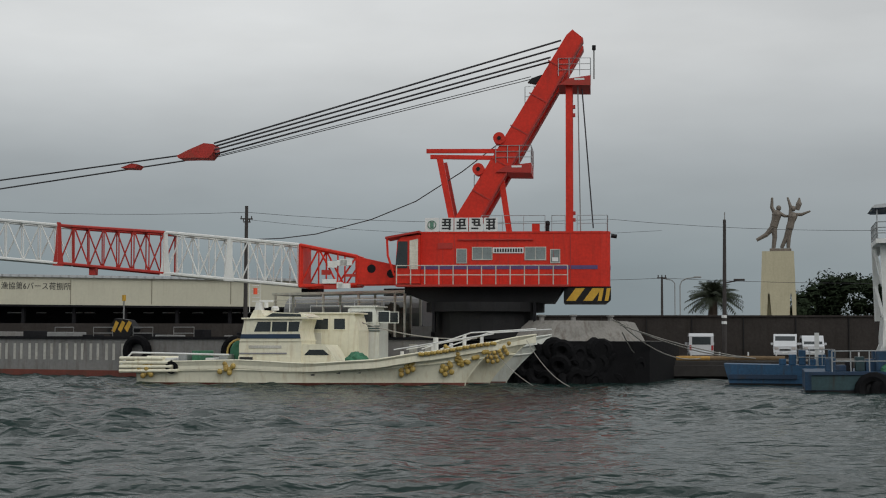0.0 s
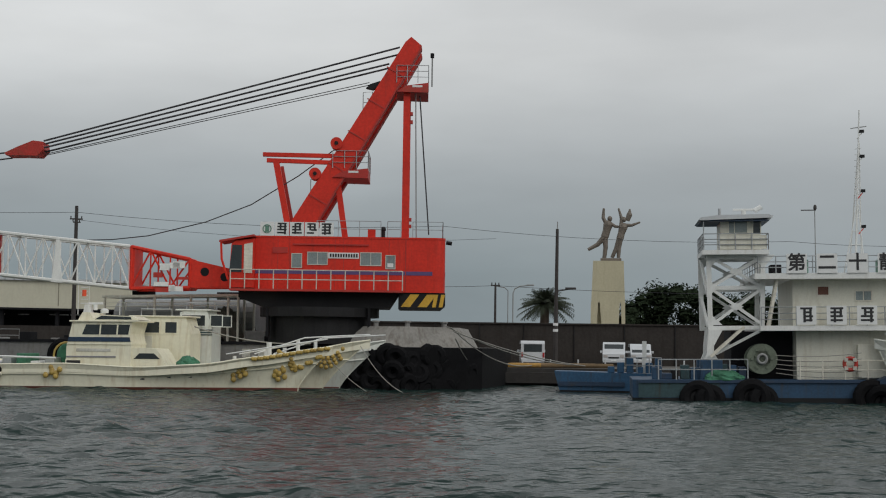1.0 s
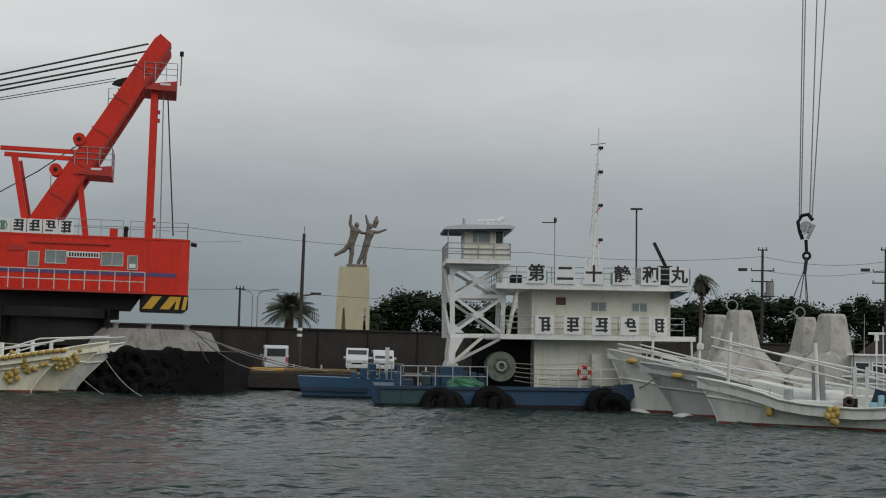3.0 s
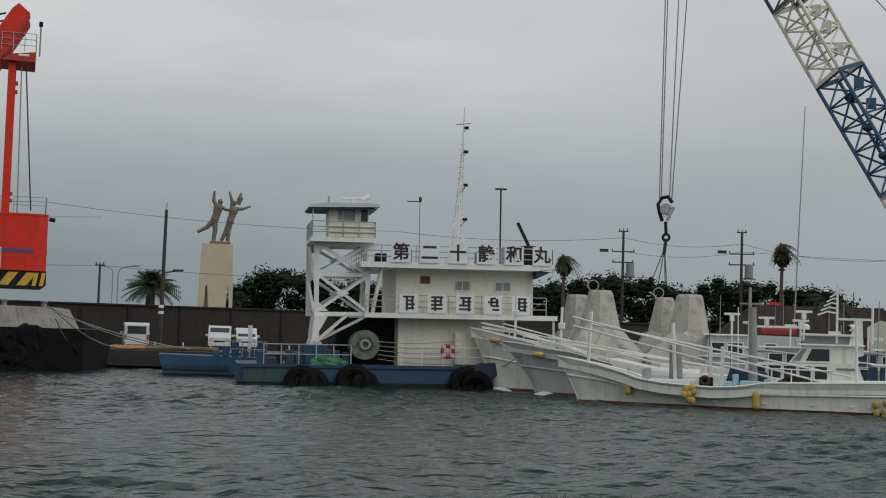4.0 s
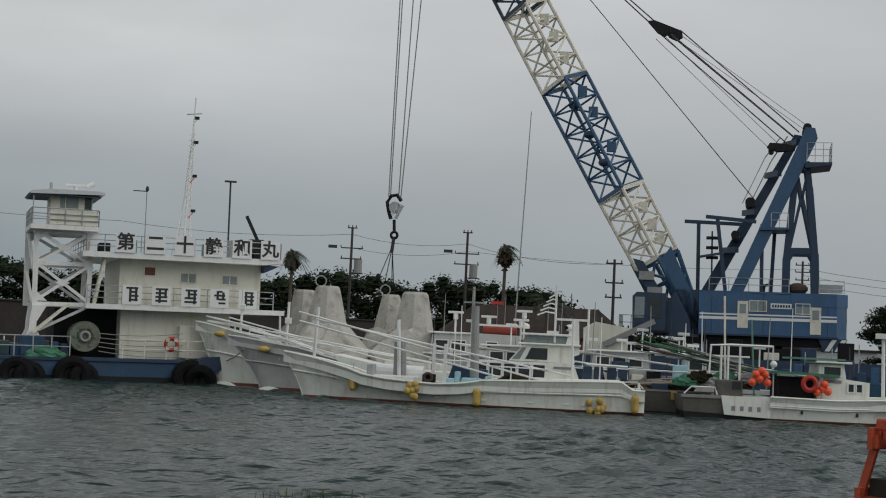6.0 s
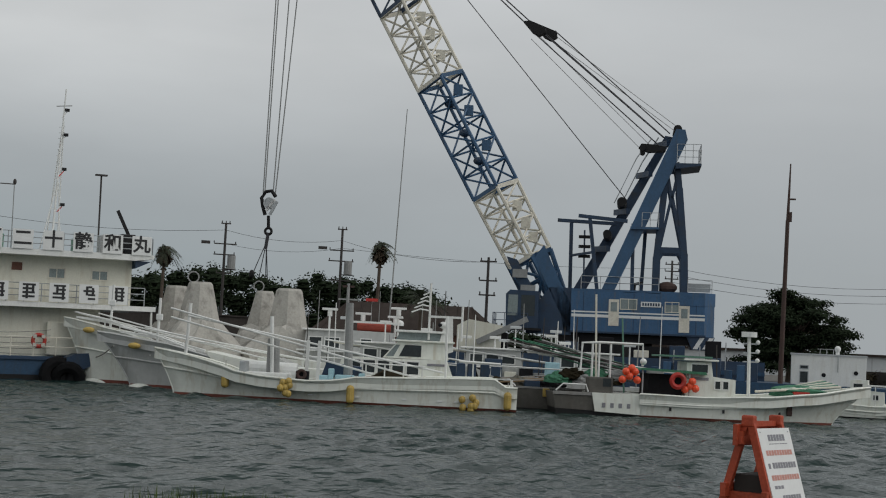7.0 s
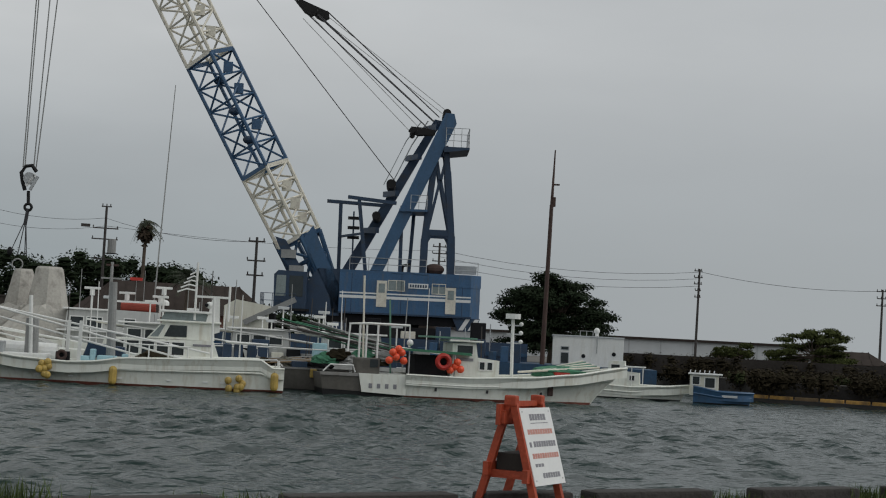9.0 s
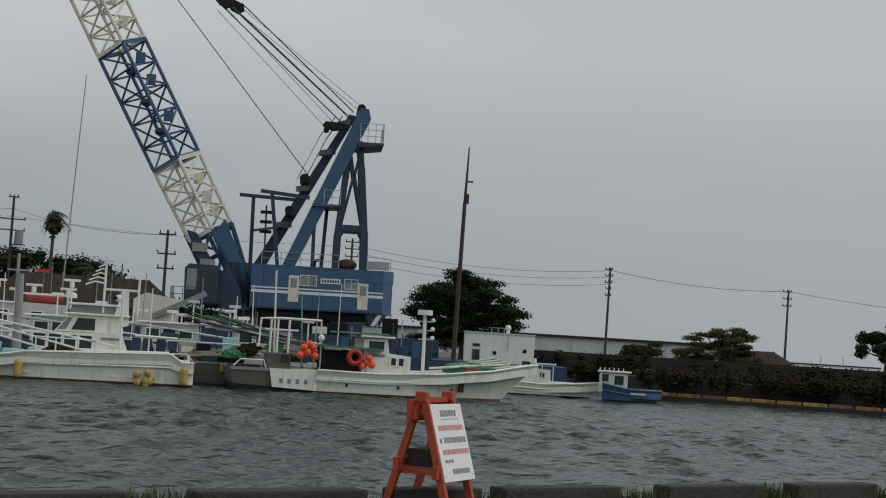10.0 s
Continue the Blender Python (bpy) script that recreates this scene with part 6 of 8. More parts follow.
    for k in range(6):
        part("fishing_net", heap((-3.2 + k * 0.55, 0.9, 1.4 + 0.2 * (k % 2)), 0.6, 0.5, 0.35, k), (GREEN_NET, BRUSH, PIPE_GREY)[k % 3], b)
    part("stern_rail", chain([(-3.6, -1.3, 1.0), (-3.3, -1.3, 1.3), (-2.3, -1.3, 1.3), (-2.2, -1.3, 1.0)], 0.035), WHITE, b)
    for k in range(7):
        part("bow_pole", tube((5.2 + 0.15 * k, -0.9 + 0.25 * k, 1.35), (9.2 - 0.1 * k, -0.3 + 0.1 * k, 1.72 + 0.04 * k), 0.05, n=6), GREEN if k % 2 else CREAM_LATTICE, b)
    part("bow_net", heap((7.4, 0, 1.3), 1.3, 0.9, 0.35, 5), GREEN_NET, b)
    part("bow_tray", box(6.9, 7.6, -1.0, -0.6, 1.3, 1.42), DEEP_RED, b)
    return b


boat_d()


def low_grey_boat():
    c = Vector((45.0, 44.1)) + Vector((math.cos(radians(34.6)), -math.sin(radians(34.6)))) * -1.4 + Vector((math.sin(radians(34.6)), math.cos(radians(34.6)))) * 4.6
    b = thing("fishing_boat", c.x, c.y, 0, -34.6, "low grey open fishing boat with a pipe rail", "boat", MOORED)
    part("hull", prism([(-5.6, 0.1), (2.0, 0.0), (2.0, 0.95), (-2.0, 0.95), (-5.7, 1.0)], -1.2, 1.2), DULL_GREY, b)
    part("bottom_paint", prism([(-5.5, -0.5), (2.0, -0.5), (2.0, 0.0), (-5.6, 0.1)], -1.19, 1.19), BLACK, b)
    part("rail", chain([(-5.2, -1.1, 1.0), (-5.0, -1.1, 1.25), (-3.9, -1.1, 1.3), (-3.6, -1.1, 1.0)], 0.035), WHITE, b)
    part("gunwale", box(-5.7, 2.0, -1.24, -1.12, 0.95, 1.03), BARGE_GREY, b)
    for k in range(3):
        part("fishing_net", heap((-4.6 + 1.3 * k, 0.1 * k, 1.0), 0.8, 0.7, 0.34 + 0.08 * k, 11 + k), (BRUSH, RUST_TARP, DARK_IN)[k], b)
    for k in range(6):
        part("bamboo_pole", tube((-5.5 + 0.2 * k, -0.7 + 0.22 * k, 1.05 + 0.05 * k), (-1.0 + 0.3 * k, -0.8 + 0.25 * k, 1.45 + 0.06 * k), 0.035, n=5), (LOG, PIPE_GREY)[k % 2], b)
    part("fish_crate", box(-3.2, -2.5, -1.0, -0.5, 0.95, 1.3, bevel=0.03), DEEP_BLUE, b)
    part("fender_box", box(-2.4, -2.1, -1.35, -1.2, 0.6, 0.98, bevel=0.04), BUOY, b)
    return b


low_grey_boat()


def small_boat(x, y, heading, label, blue=False):
    b = thing("small_boat", x, y, 0, heading, label, "boat", "small boats at the far quay")
    if not blue:
        boat_hull(b, 5.2, 2.0, [(0, 0.72), (0.5, 0.62), (0.8, 0.72), (1, 0.85)], 0.5, HULL_WHITE, wl=0.08, bottom=BLACK)
        w = part("wheelhouse", prism([(1.3, 0.4), (1.35, 1.95), (1.5, 2.0), (2.2, 2.0), (2.25, 1.45), (3.0, 1.4), (3.05, 0.4)], -0.7, 0.7), HULL_WHITE, b)
        window(1.5, 1.95, 1.55, 1.8, -0.7, w, WHITE, GLASS)
        window(2.5, 2.75, 1.0, 1.25, -0.7, w, WHITE, GLASS)
        part("awning", box(2.2, 3.3, -0.75, 0.75, 1.68, 1.75), WHITE, b)
        for xx in (2.6, 3.2):
            part("awning_post", tube((xx, -0.7, 0.6), (xx, -0.7, 1.7), 0.03), WHITE, b)
        part("black_fender", box(0.3, 0.5, -1.05, -0.9, 0.25, 0.75, bevel=0.05), RUBBER, b)
        part("foredeck", box(3.0, 4.3, -0.5, 0.5, 0.6, 0.8, bevel=0.05), HULL_WHITE, b)
    else:
        boat_hull(b, 2.9, 1.8, [(0, 0.85), (0.5, 0.62), (1, 0.62)], 0.25, BLUE, wl=0.06, bottom=BLACK)
        w = part("wheelhouse", box(-0.2, 1.3, -0.6, 0.6, 0.4, 1.5, bevel=0.03), CREAM, b)
        window(-0.05, 0.3, 1.0, 1.4, -0.6, w, WHITE, GLASS)
        window(0.6, 1.1, 0.85, 1.35, -0.6, w, WHITE, GLASS)
        roof_brow(w, -0.3, 1.5, 1.5, 1.5, WHITE)
        for k in range(6):
            part("roof_bar", tube((-0.2 + k * 0.25, -0.6, 1.6), (-0.2 + k * 0.25, 0.6, 1.72), 0.03, n=5), STEEL, b)
        part("pale_bar", box(1.5, 2.3, -0.87, -0.8, 0.38, 0.5), PALE_WALL, b)
    return b


small_boat(63.0, 48.3, -57, "small white fishing boat with a cabin and awning")
small_boat(66.05, 43.25, -58, "small blue work boat with a cream cabin", True)


# ---- blue floating crane ----
def lattice_boom(parent, p0, p1, s0, s1, offs, bays, mat, chord, brace, label, name="boom_section"):
    """A four-chord lattice along p0-p1; offs: chord places across the axis (in the upright plane, in depth), scaled from s0 to s1."""
    p0, p1 = Vector(p0), Vector(p1)
    d = (p1 - p0).normalized()
    dep = Vector((0, 1, 0))
    e1 = dep.cross(d).normalized()
    rows = []
    for i in range(bays + 1):
        f = i / bays
        c, s = p0.lerp(p1, f), s0 + (s1 - s0) * f
        rows.append([c + e1 * a * s + dep * b * s for a, b in offs])
    sec = part(name, tube(rows[0][0], rows[-1][0], chord, n=6), mat, parent, label)
    for k in range(4):
        if k:
            part("chord", tube(rows[0][k], rows[-1][k], chord, n=6), mat, sec)
        for i in range(bays):
            a, b = rows[i], rows[i + 1]
            j = (k + 1) % 4
            part("brace", tube(a[k], b[j], brace, n=5) if i % 2 else tube(a[j], b[k], brace, n=5), mat, sec)
            if i:
                part("strut", tube(a[k], a[j], brace, n=5), mat, sec)
    for row in (rows[0], rows[-1]):
        for k in range(4):
            part("end_bar", bar(row[k], row[(k + 1) % 4], 0.2, 0.3), mat, sec)
    return sec


def blue_crane():
    c = thing("floating_crane", 72.16, 72.09, 0, -45, "blue revolving barge crane with a raised blue and white boom", "crane", tilt=0.5)
    plan = [(-4.05, 0), (5.2, 0), (5.9, 0.7), (5.9, 4.2), (-4.05, 4.2)]
    house = part("machinery_house", slab(plan, 4.2, 7.1), HOUSE_BLUE, c)
    part("roof_slope", prism([(-4.05, 7.1), (2.2, 7.1), (2.2, 7.28), (-4.05, 7.28)], 0.15, 4.2), BLUE, house)
    part("rear_block", slab([(2.15, -0.03), (5.2, -0.03), (5.95, 0.72), (5.95, 4.25), (2.15, 4.25)], 6.35, 7.25), HOUSE_BLUE, house)
    for z0, z1 in ((5.62, 5.72), (5.3, 5.5)):
        part("white_stripe", box(-4.0, 5.22, -0.02, 0.0, z0, z1), BOARD, house)
        part("white_stripe", box(5.91, 5.93, 0.7, 4.0, z0, z1), BOARD, house)
    for x in (-3.2, -2.3, 2.2, 0.3, 4.6):
        part("panel_seam", box(x, x + 0.04, -0.012, 0, 4.25, 7.05), DEEP_BLUE, house)
    part("skirt_edge", box(-4.05, 5.3, -0.06, 0.0, 4.2, 4.32), DEEP_BLUE, house)
    for x0, z0 in ((-1.42, 4.75), (3.45, 4.45)):
        dr = part("door", box(x0, x0 + 0.72, -0.05, 0.0, z0, z0 + 1.85), CREAM_LATTICE, house, "cream service door")
        part("door_glass", box(x0 + 0.14, x0 + 0.58, -0.06, -0.05, z0 + 1.0, z0 + 1.65), PALE_GLASS, dr)
    for x0, x1, z0, z1 in ((-0.6, 0.5, 5.95, 6.62), (2.5, 3.4, 5.85, 6.5)):
        window(x0, x1, z0, z1, 0.0, house, CREAM_LATTICE, PALE_GLASS, (0.5,))
    plate = part("name_plate", box(0.8, 2.2, -0.05, 0.0, 6.14, 6.5), BOARD, house, "white plate with an unread type line")
    for k in range(7):
        part("letter_bar", box(0.9 + 0.18 * k, 1.02 + 0.18 * k, -0.06, -0.05, 6.22, 6.42), DEEP_BLUE, plate)
    # turntable, counterweight with white and blue bars
    part("turntable_frame", prism([(-6.0, 4.2), (5.3, 4.2), (4.6, 3.6), (-5.2, 3.6)], 0.3, 4.0), DARK_IN, c)
    bm = tube((-1.2, 2.1, 2.4), (-1.2, 2.1, 3.7), 2.9, n=26)
    part("slewing_ring", bm, BLACK, c)
    # near-black block in place of the shaded gap under the turntable
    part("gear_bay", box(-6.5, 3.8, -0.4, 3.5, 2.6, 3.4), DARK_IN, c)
    cw = part("counterweight", prism([(4.4, 3.3), (5.6, 3.3), (5.95, 4.2), (4.0, 4.2)], 0.1, 4.0), DEEP_BLUE, c)
    for x in (4.45, 5.1):
        part("hazard_bar", prism([(x, 3.35), (x + 0.32, 3.35), (x + 0.8, 4.15), (x + 0.48, 4.15)], 0.08, 0.1), BOARD, cw)
    # front plates and operator's cab
    part("front_plate", prism([(-7.2, 4.0), (-4.0, 4.0), (-4.0, 7.3), (-5.6, 7.3), (-6.9, 5.5)], 0.2, 0.5), DEEP_BLUE, c)
    cab = part("cab", prism([(-8.55, 4.35), (-6.3, 4.35), (-6.3, 6.95), (-8.3, 7.0), (-8.6, 6.7)], -0.6, 1.6), DEEP_BLUE, c)
    part("cab_glass", prism([(-8.45, 5.2), (-7.75, 5.2), (-7.75, 6.65), (-8.4, 6.65)], -0.63, -0.6), PALE_GLASS, cab)
    part("cab_glass", prism([(-7.5, 5.2), (-6.55, 5.2), (-6.55, 6.65), (-7.5, 6.65)], -0.63, -0.6), GLASS, cab)
    part("cab_floor", box(-9.5, -6.1, -0.8, 1.8, 4.2, 4.36), BLACK, cab)
    railing((-9.45, -0.75, 4.36), (-9.45, 1.7, 4.36), 1.0, cab, DEEP_BLUE, 3, 2)
    railing((-9.45, -0.75, 4.36), (-7.0, -0.75, 4.36), 1.0, cab, DEEP_BLUE, 3, 2)
    # boom
    offs = ((-1.72, 0.2), (0.25, -1.25), (1.72, 0.5), (-0.25, 1.6))
    axis0, axis1 = Vector((-4.68, 1.4, 4.9)), Vector((-25.2, 1.4, 42.0))
    at = lambda z: axis0.lerp(axis1, (z - 4.9) / 37.1)
    foot = part("boom_foot", prism([(-6.75, 9.3), (-6.1, 10.3), (-4.88, 7.69), (-3.65, 5.37), (-3.76, 4.2), (-4.5, 4.2), (-4.75, 5.4)], 0.2, 0.36), BLUE, c, "blue boom foot side plate")
    lattice_boom(c, at(5.0), at(9.35), 0.5, 0.93, offs, 3, BLUE, 0.17, 0.11, "blue boom foot lattice")
    # inner and far foot plates take the darker blue as painted shade
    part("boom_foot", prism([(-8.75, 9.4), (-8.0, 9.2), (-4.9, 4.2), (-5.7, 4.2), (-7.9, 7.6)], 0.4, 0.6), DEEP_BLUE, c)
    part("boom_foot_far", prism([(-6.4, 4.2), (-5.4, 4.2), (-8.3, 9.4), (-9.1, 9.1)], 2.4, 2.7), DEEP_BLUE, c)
    for x, z in ((-7.7, 8.2), (-7.1, 7.1)):
        part("foot_panel", box(x - 0.55, x + 0.5, 0.15, 0.2, z - 0.3, z + 0.3), PIPE_GREY, foot)
    # the upper blue section is darker, with backlight put into its colour
    for z0, z1, s0, s1, bays, m, lab in ((9.4, 14.2, 0.93, 1.0, 4, CREAM_LATTICE, "aged cream lattice boom section"), (14.25, 22.1, 1.0, 1.02, 5, BLUE, "blue lattice boom section"),
                                 (22.15, 27.6, 1.02, 1.02, 4, CREAM_LATTICE, "cream lattice boom section"), (27.65, 34.5, 1.02, 1.0, 5, DEEP_BLUE, "blue lattice boom section"), (34.55, 41.6, 1.0, 0.4, 7, CREAM_LATTICE, "cream lattice boom tip")):
        lattice_boom(c, at(z0), at(z1), s0, s1, offs, bays, m, 0.13, 0.08, lab)
    for z in (16.2, 18.2, 20.3):
        q = at(z)
        part("gusset", ball((q.x - 0.1, q.y - 0.6, q.z), 0.42, 0.3, 0.3), DEEP_BLUE, c)
    for z in (10.5, 11.5, 12.7, 23.5, 25.0, 26.3, 19.5, 17.0, 21.0):
        q = at(z)
        part("walk_panel", box(q.x + 0.5, q.x + 1.15, q.y - 0.6, q.y - 0.3, q.z, q.z + 0.75), CREAM_LATTICE if z > 22 or z < 14 else BLUE, c)
    # gantry: near and far arms, mast with an open A-frame, tie frame
    prof = [(-1.95, 7.3), (-1.05, 7.3), (3.7, 18.0), (3.52, 18.7), (2.89, 18.75), (2.6, 18.0)]
    part("gantry_arm", prism(prof, 0.2, 0.8), BLUE, c)
    # far arm in the darker blue: its shade is in the paint
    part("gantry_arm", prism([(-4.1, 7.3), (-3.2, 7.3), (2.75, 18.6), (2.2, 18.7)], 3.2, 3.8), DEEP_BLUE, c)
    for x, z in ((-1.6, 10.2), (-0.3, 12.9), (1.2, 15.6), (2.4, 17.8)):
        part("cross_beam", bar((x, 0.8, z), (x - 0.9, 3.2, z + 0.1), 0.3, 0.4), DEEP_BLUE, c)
    for y in (0.7, 3.4):
        mf = bmesh.new()
        for pts in (((1.8, 7.2), (1.82, 9.9), (2.22, 14.54), (2.5, 16.3)), ((3.81, 7.2), (3.7, 10.0), (3.26, 14.6), (3.06, 16.3))):
            for k, (p, q) in enumerate(zip(pts, pts[1:])):
                bar((p[0], y, p[1]), (q[0], y, q[1]), 0.3 - 0.02 * k, 0.5 - 0.06 * k, mf)
        bar((1.85, y, 10.2), (3.7, y, 10.2), 0.22, 0.42, mf)
        prism([(1.9, 10.1), (1.9, 9.3), (2.35, 10.1)], y - 0.09, y + 0.09, mf)
        prism([(3.65, 10.1), (3.65, 9.3), (3.2, 10.1)], y - 0.09, y + 0.09, mf)
        bar((2.3, y, 16.2), (3.2, y, 16.2), 0.23, 0.5, mf)
        for p, q in (((2.0, 10.4), (2.72, 14.0)), ((3.55, 10.4), (2.76, 14.0)), ((2.72, 13.9), (2.4, 15.6)), ((2.76, 13.9), (3.1, 15.6))):
            bar((p[0], y, p[1]), (q[0], y, q[1]), 0.18, 0.2, mf)
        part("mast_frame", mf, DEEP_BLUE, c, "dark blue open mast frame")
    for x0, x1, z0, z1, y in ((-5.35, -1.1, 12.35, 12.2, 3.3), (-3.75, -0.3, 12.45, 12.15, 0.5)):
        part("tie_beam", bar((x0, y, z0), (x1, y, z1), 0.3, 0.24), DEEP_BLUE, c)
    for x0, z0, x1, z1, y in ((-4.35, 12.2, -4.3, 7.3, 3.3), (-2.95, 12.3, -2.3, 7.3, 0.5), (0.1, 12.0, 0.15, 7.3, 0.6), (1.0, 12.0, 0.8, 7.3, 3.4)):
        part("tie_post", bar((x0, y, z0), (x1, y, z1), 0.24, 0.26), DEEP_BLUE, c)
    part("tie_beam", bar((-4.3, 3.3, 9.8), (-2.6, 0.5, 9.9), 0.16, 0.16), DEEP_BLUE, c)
    deck = part("platform", prism([(2.9, 15.9), (4.7, 16.15), (4.7, 16.3), (2.9, 16.3)], 0.0, 3.8), DEEP_BLUE, c)
    for p, q in (((3.0, 0.05), (4.65, 0.05)), ((4.65, 0.05), (4.65, 3.7))):
        railing((*p, 16.3), (*q, 16.3), 1.35, c, STEEL, 3, 3, 0.022)
    part("platform", prism([(-0.1, 11.55), (1.9, 11.6), (1.9, 11.75), (-0.1, 11.75)], 0.0, 3.6), BLUE, c)
    railing((0.7, 0.05, 11.75), (1.85, 0.05, 11.75), 1.0, c, STEEL, 2, 2, 0.022)
    for x, z, r in ((-0.75, 13.5, 0.34), (-1.7, 11.2, 0.3), (3.0, 18.75, 0.3), (0.6, 17.4, 0.2)):
        part("sheave", tube((x, 0.3, z), (x, 3.2, z), r, n=16), BLACK, c)
    part("sheave_head", prism([(0.3, 17.4), (0.5, 17.7), (1.4, 17.65), (2.2, 17.5), (2.2, 17.2), (1.0, 17.1)], 0.5, 1.2), BLACK, c)
    part("ladder", chain([(-0.9, 2.2, 13.3), (0.6, 2.2, 16.6), (1.7, 2.2, 18.4)], 0.05), STEEL, c)
    part("ladder", chain([(-1.3, 2.2, 13.6), (0.2, 2.2, 16.9), (1.2, 2.2, 18.3)], 0.04), STEEL, c)
    for a0, b0 in (((-3.4, 0.15), (2.0, 0.15)), ((4.0, 0.15), (5.7, 0.8))):
        railing((*a0, 7.28), (*b0, 7.28), 0.9, c, STEEL, None, 3 if a0[0] > 0 else 2, 0.025)
    part("roof_grille", box(3.9, 5.6, 1.0, 1.1, 7.35, 7.95), STEEL, c)
    part("roof_tank", ball((2.6, 1.2, 7.6), 0.75, 0.6, 0.42), RUST_POLE, c)
    part("roof_pipe", chain([(0.3, 0.8, 7.2), (0.35, 0.8, 7.75), (0.9, 0.8, 7.85)], 0.12), BLACK, c)
    for x in (-0.4, 1.2):
        part("roof_hatch", box(x, x + 0.9, 0.0, 0.5, 7.12, 7.22, bevel=0.03), BLUE, c)
    # lamp mast between the arms
    part("lamp_mast", tube((-3.3, 2.4, 7.2), (-3.35, 2.4, 11.6), 0.06), DEEP_BLUE, c)
    for z in (9.6, 10.3, 11.0):
        part("lamp", box(-3.75, -2.9, 2.3, 2.5, z, z + 0.22), BLACK, c)
    # pendants to the two blocks, onward to the boom; luffing ropes; hoist rope; hook
    for y, x, z, x1, z1 in ((0.5, 1.65, 17.45, -7.5, 25.3), (1.0, 1.95, 18.1, -7.0, 25.5), (1.4, 2.02, 18.16, -6.85, 25.55), (2.2, 2.4, 18.6, -6.2, 25.95)):
        part("pendant_rope", tube((x + 0.1, y, z + 0.1), (x1 + 0.2, y, z1 + 0.12), 0.045, n=5), CABLE, c)
    for y, x, z, x1, z1 in ((0.6, 0.3, 17.45, -7.6, 25.1), (1.2, 1.3, 17.5, -7.0, 25.4), (2.4, 2.75, 19.0, -6.6, 25.7), (2.8, 3.15, 19.2, -6.2, 26.0)):
        part("thin_rope", tube((x, y, z), (x1, y, z1), 0.022, n=4), PIPE_GREY, c)
    for y, dx in ((0.7, 0.2), (2.2, 0.95)):
        blk = part("spreader_block", prism([(-8.4 + dx, 26.35), (-7.9 + dx, 26.4), (-6.8 + dx, 25.95), (-6.75 + dx, 25.55), (-7.2 + dx, 25.3), (-7.7 + dx, 25.55)], y - 0.3, y + 0.3), BLACK, c)
        part("pendant_rope", tube((-8.3 + dx, y, 26.3), (-23.6, y, 40.6), 0.05, n=5), CABLE, c)
    part("hoist_rope", tube((-0.4, 1.8, 13.75), (-22.65, 1.6, 40.4), 0.035, n=5), CABLE, c)
    # main hook on its falls, with lifting slings
    for x0, x1 in ((-26.88, -26.43), (-26.75, -26.21), (-26.13, -25.2), (-25.96, -24.2)):
        part("hook_fall", tube((x0, 1.2, 13.5), (x1, 1.2, 41.4), 0.045, n=5), PIPE_GREY, c)
    frame_bar = chain([(-26.65, 1.2, 11.9), (-26.85, 1.2, 12.5), (-26.98, 1.2, 13.15), (-26.7, 1.2, 13.6), (-26.25, 1.2, 13.68), (-25.92, 1.2, 13.25)], 0.14, n=8)
    hk = part("hook_block", frame_bar, BLACK, c, "black curved hook block cheek")
    part("sheave", tube((-26.35, 0.95, 12.75), (-26.35, 1.45, 12.75), 0.42, n=16), STEEL, hk)
    part("cheek_bar", bar((-26.55, 1.0, 12.2), (-25.9, 1.0, 13.0), 0.1, 0.22), BOARD, hk)
    part("cheek_bar", bar((-26.25, 1.0, 11.9), (-25.75, 1.0, 12.9), 0.12, 0.2), STEEL, hk)
    bm = tube((-26.4, 1.2, 11.85), (-26.35, 1.2, 10.9), 0.12, n=8)
    torus((-26.35, 1.2, 10.7), 0.24, 0.1, "Y", bm)
    part("hook", bm, BLACK, c)
    part("link_chain", tube((-26.35, 1.2, 10.6), (-26.5, 1.2, 9.4), 0.13, n=6), CABLE, c)
    for dx in (-0.75, -0.3, 0.1, 0.2):
        part("sling", tube((-26.45, 1.2, 9.9), (-26.5 + dx, 1.2 + dx, 7.3), 0.035, n=5), CABLE, c)
    part("sling_shackle", ball((-27.25, 0.5, 7.5), 0.2, 0.15, 0.32), BLACK, c)
    # crane barge below
    part("barge_hull", box(-15, 9, -4, 11, -0.6, 2.6), DEEP_BLUE, c, "dark blue barge hull under the crane")
    part("barge_rub_bar", box(-15, 9, -4.12, -4.0, 1.7, 1.95), HULL_BLUE, c)
    for k in range(9):
        part("barge_gear", box(-14 + k * 2.4, -13 + k * 2.4, -3.2, -1.8, 2.6, 3.1 + 0.4 * (k % 3), bevel=0.05), (CREAM_LATTICE, DEEP_BLUE, DARK_IN)[k % 3], c)
    part("deck_hut", prism([(-11.6, 2.6), (-11.6, 4.3), (-10.8, 4.75), (-8.6, 4.4), (-8.6, 2.6)], -3.6, -1.6), CREAM, c)
    part("stowed_jib", bar((-10.2, -3.8, 3.2), (-6.8, -3.8, 4.9), 0.3, 0.36), PIPE_GREY, c)
    return c


blue_crane()


# ---- the far shore ----
def facing(name, az, dist, z, label, category, group="", kind=""):
    """A thing out at a bearing (degrees from +y towards +x) and distance, its own x running to the right."""
    a = radians(az)
    return thing(name, dist * math.sin(a), dist * math.cos(a), z, -az, label, category, group, kind)


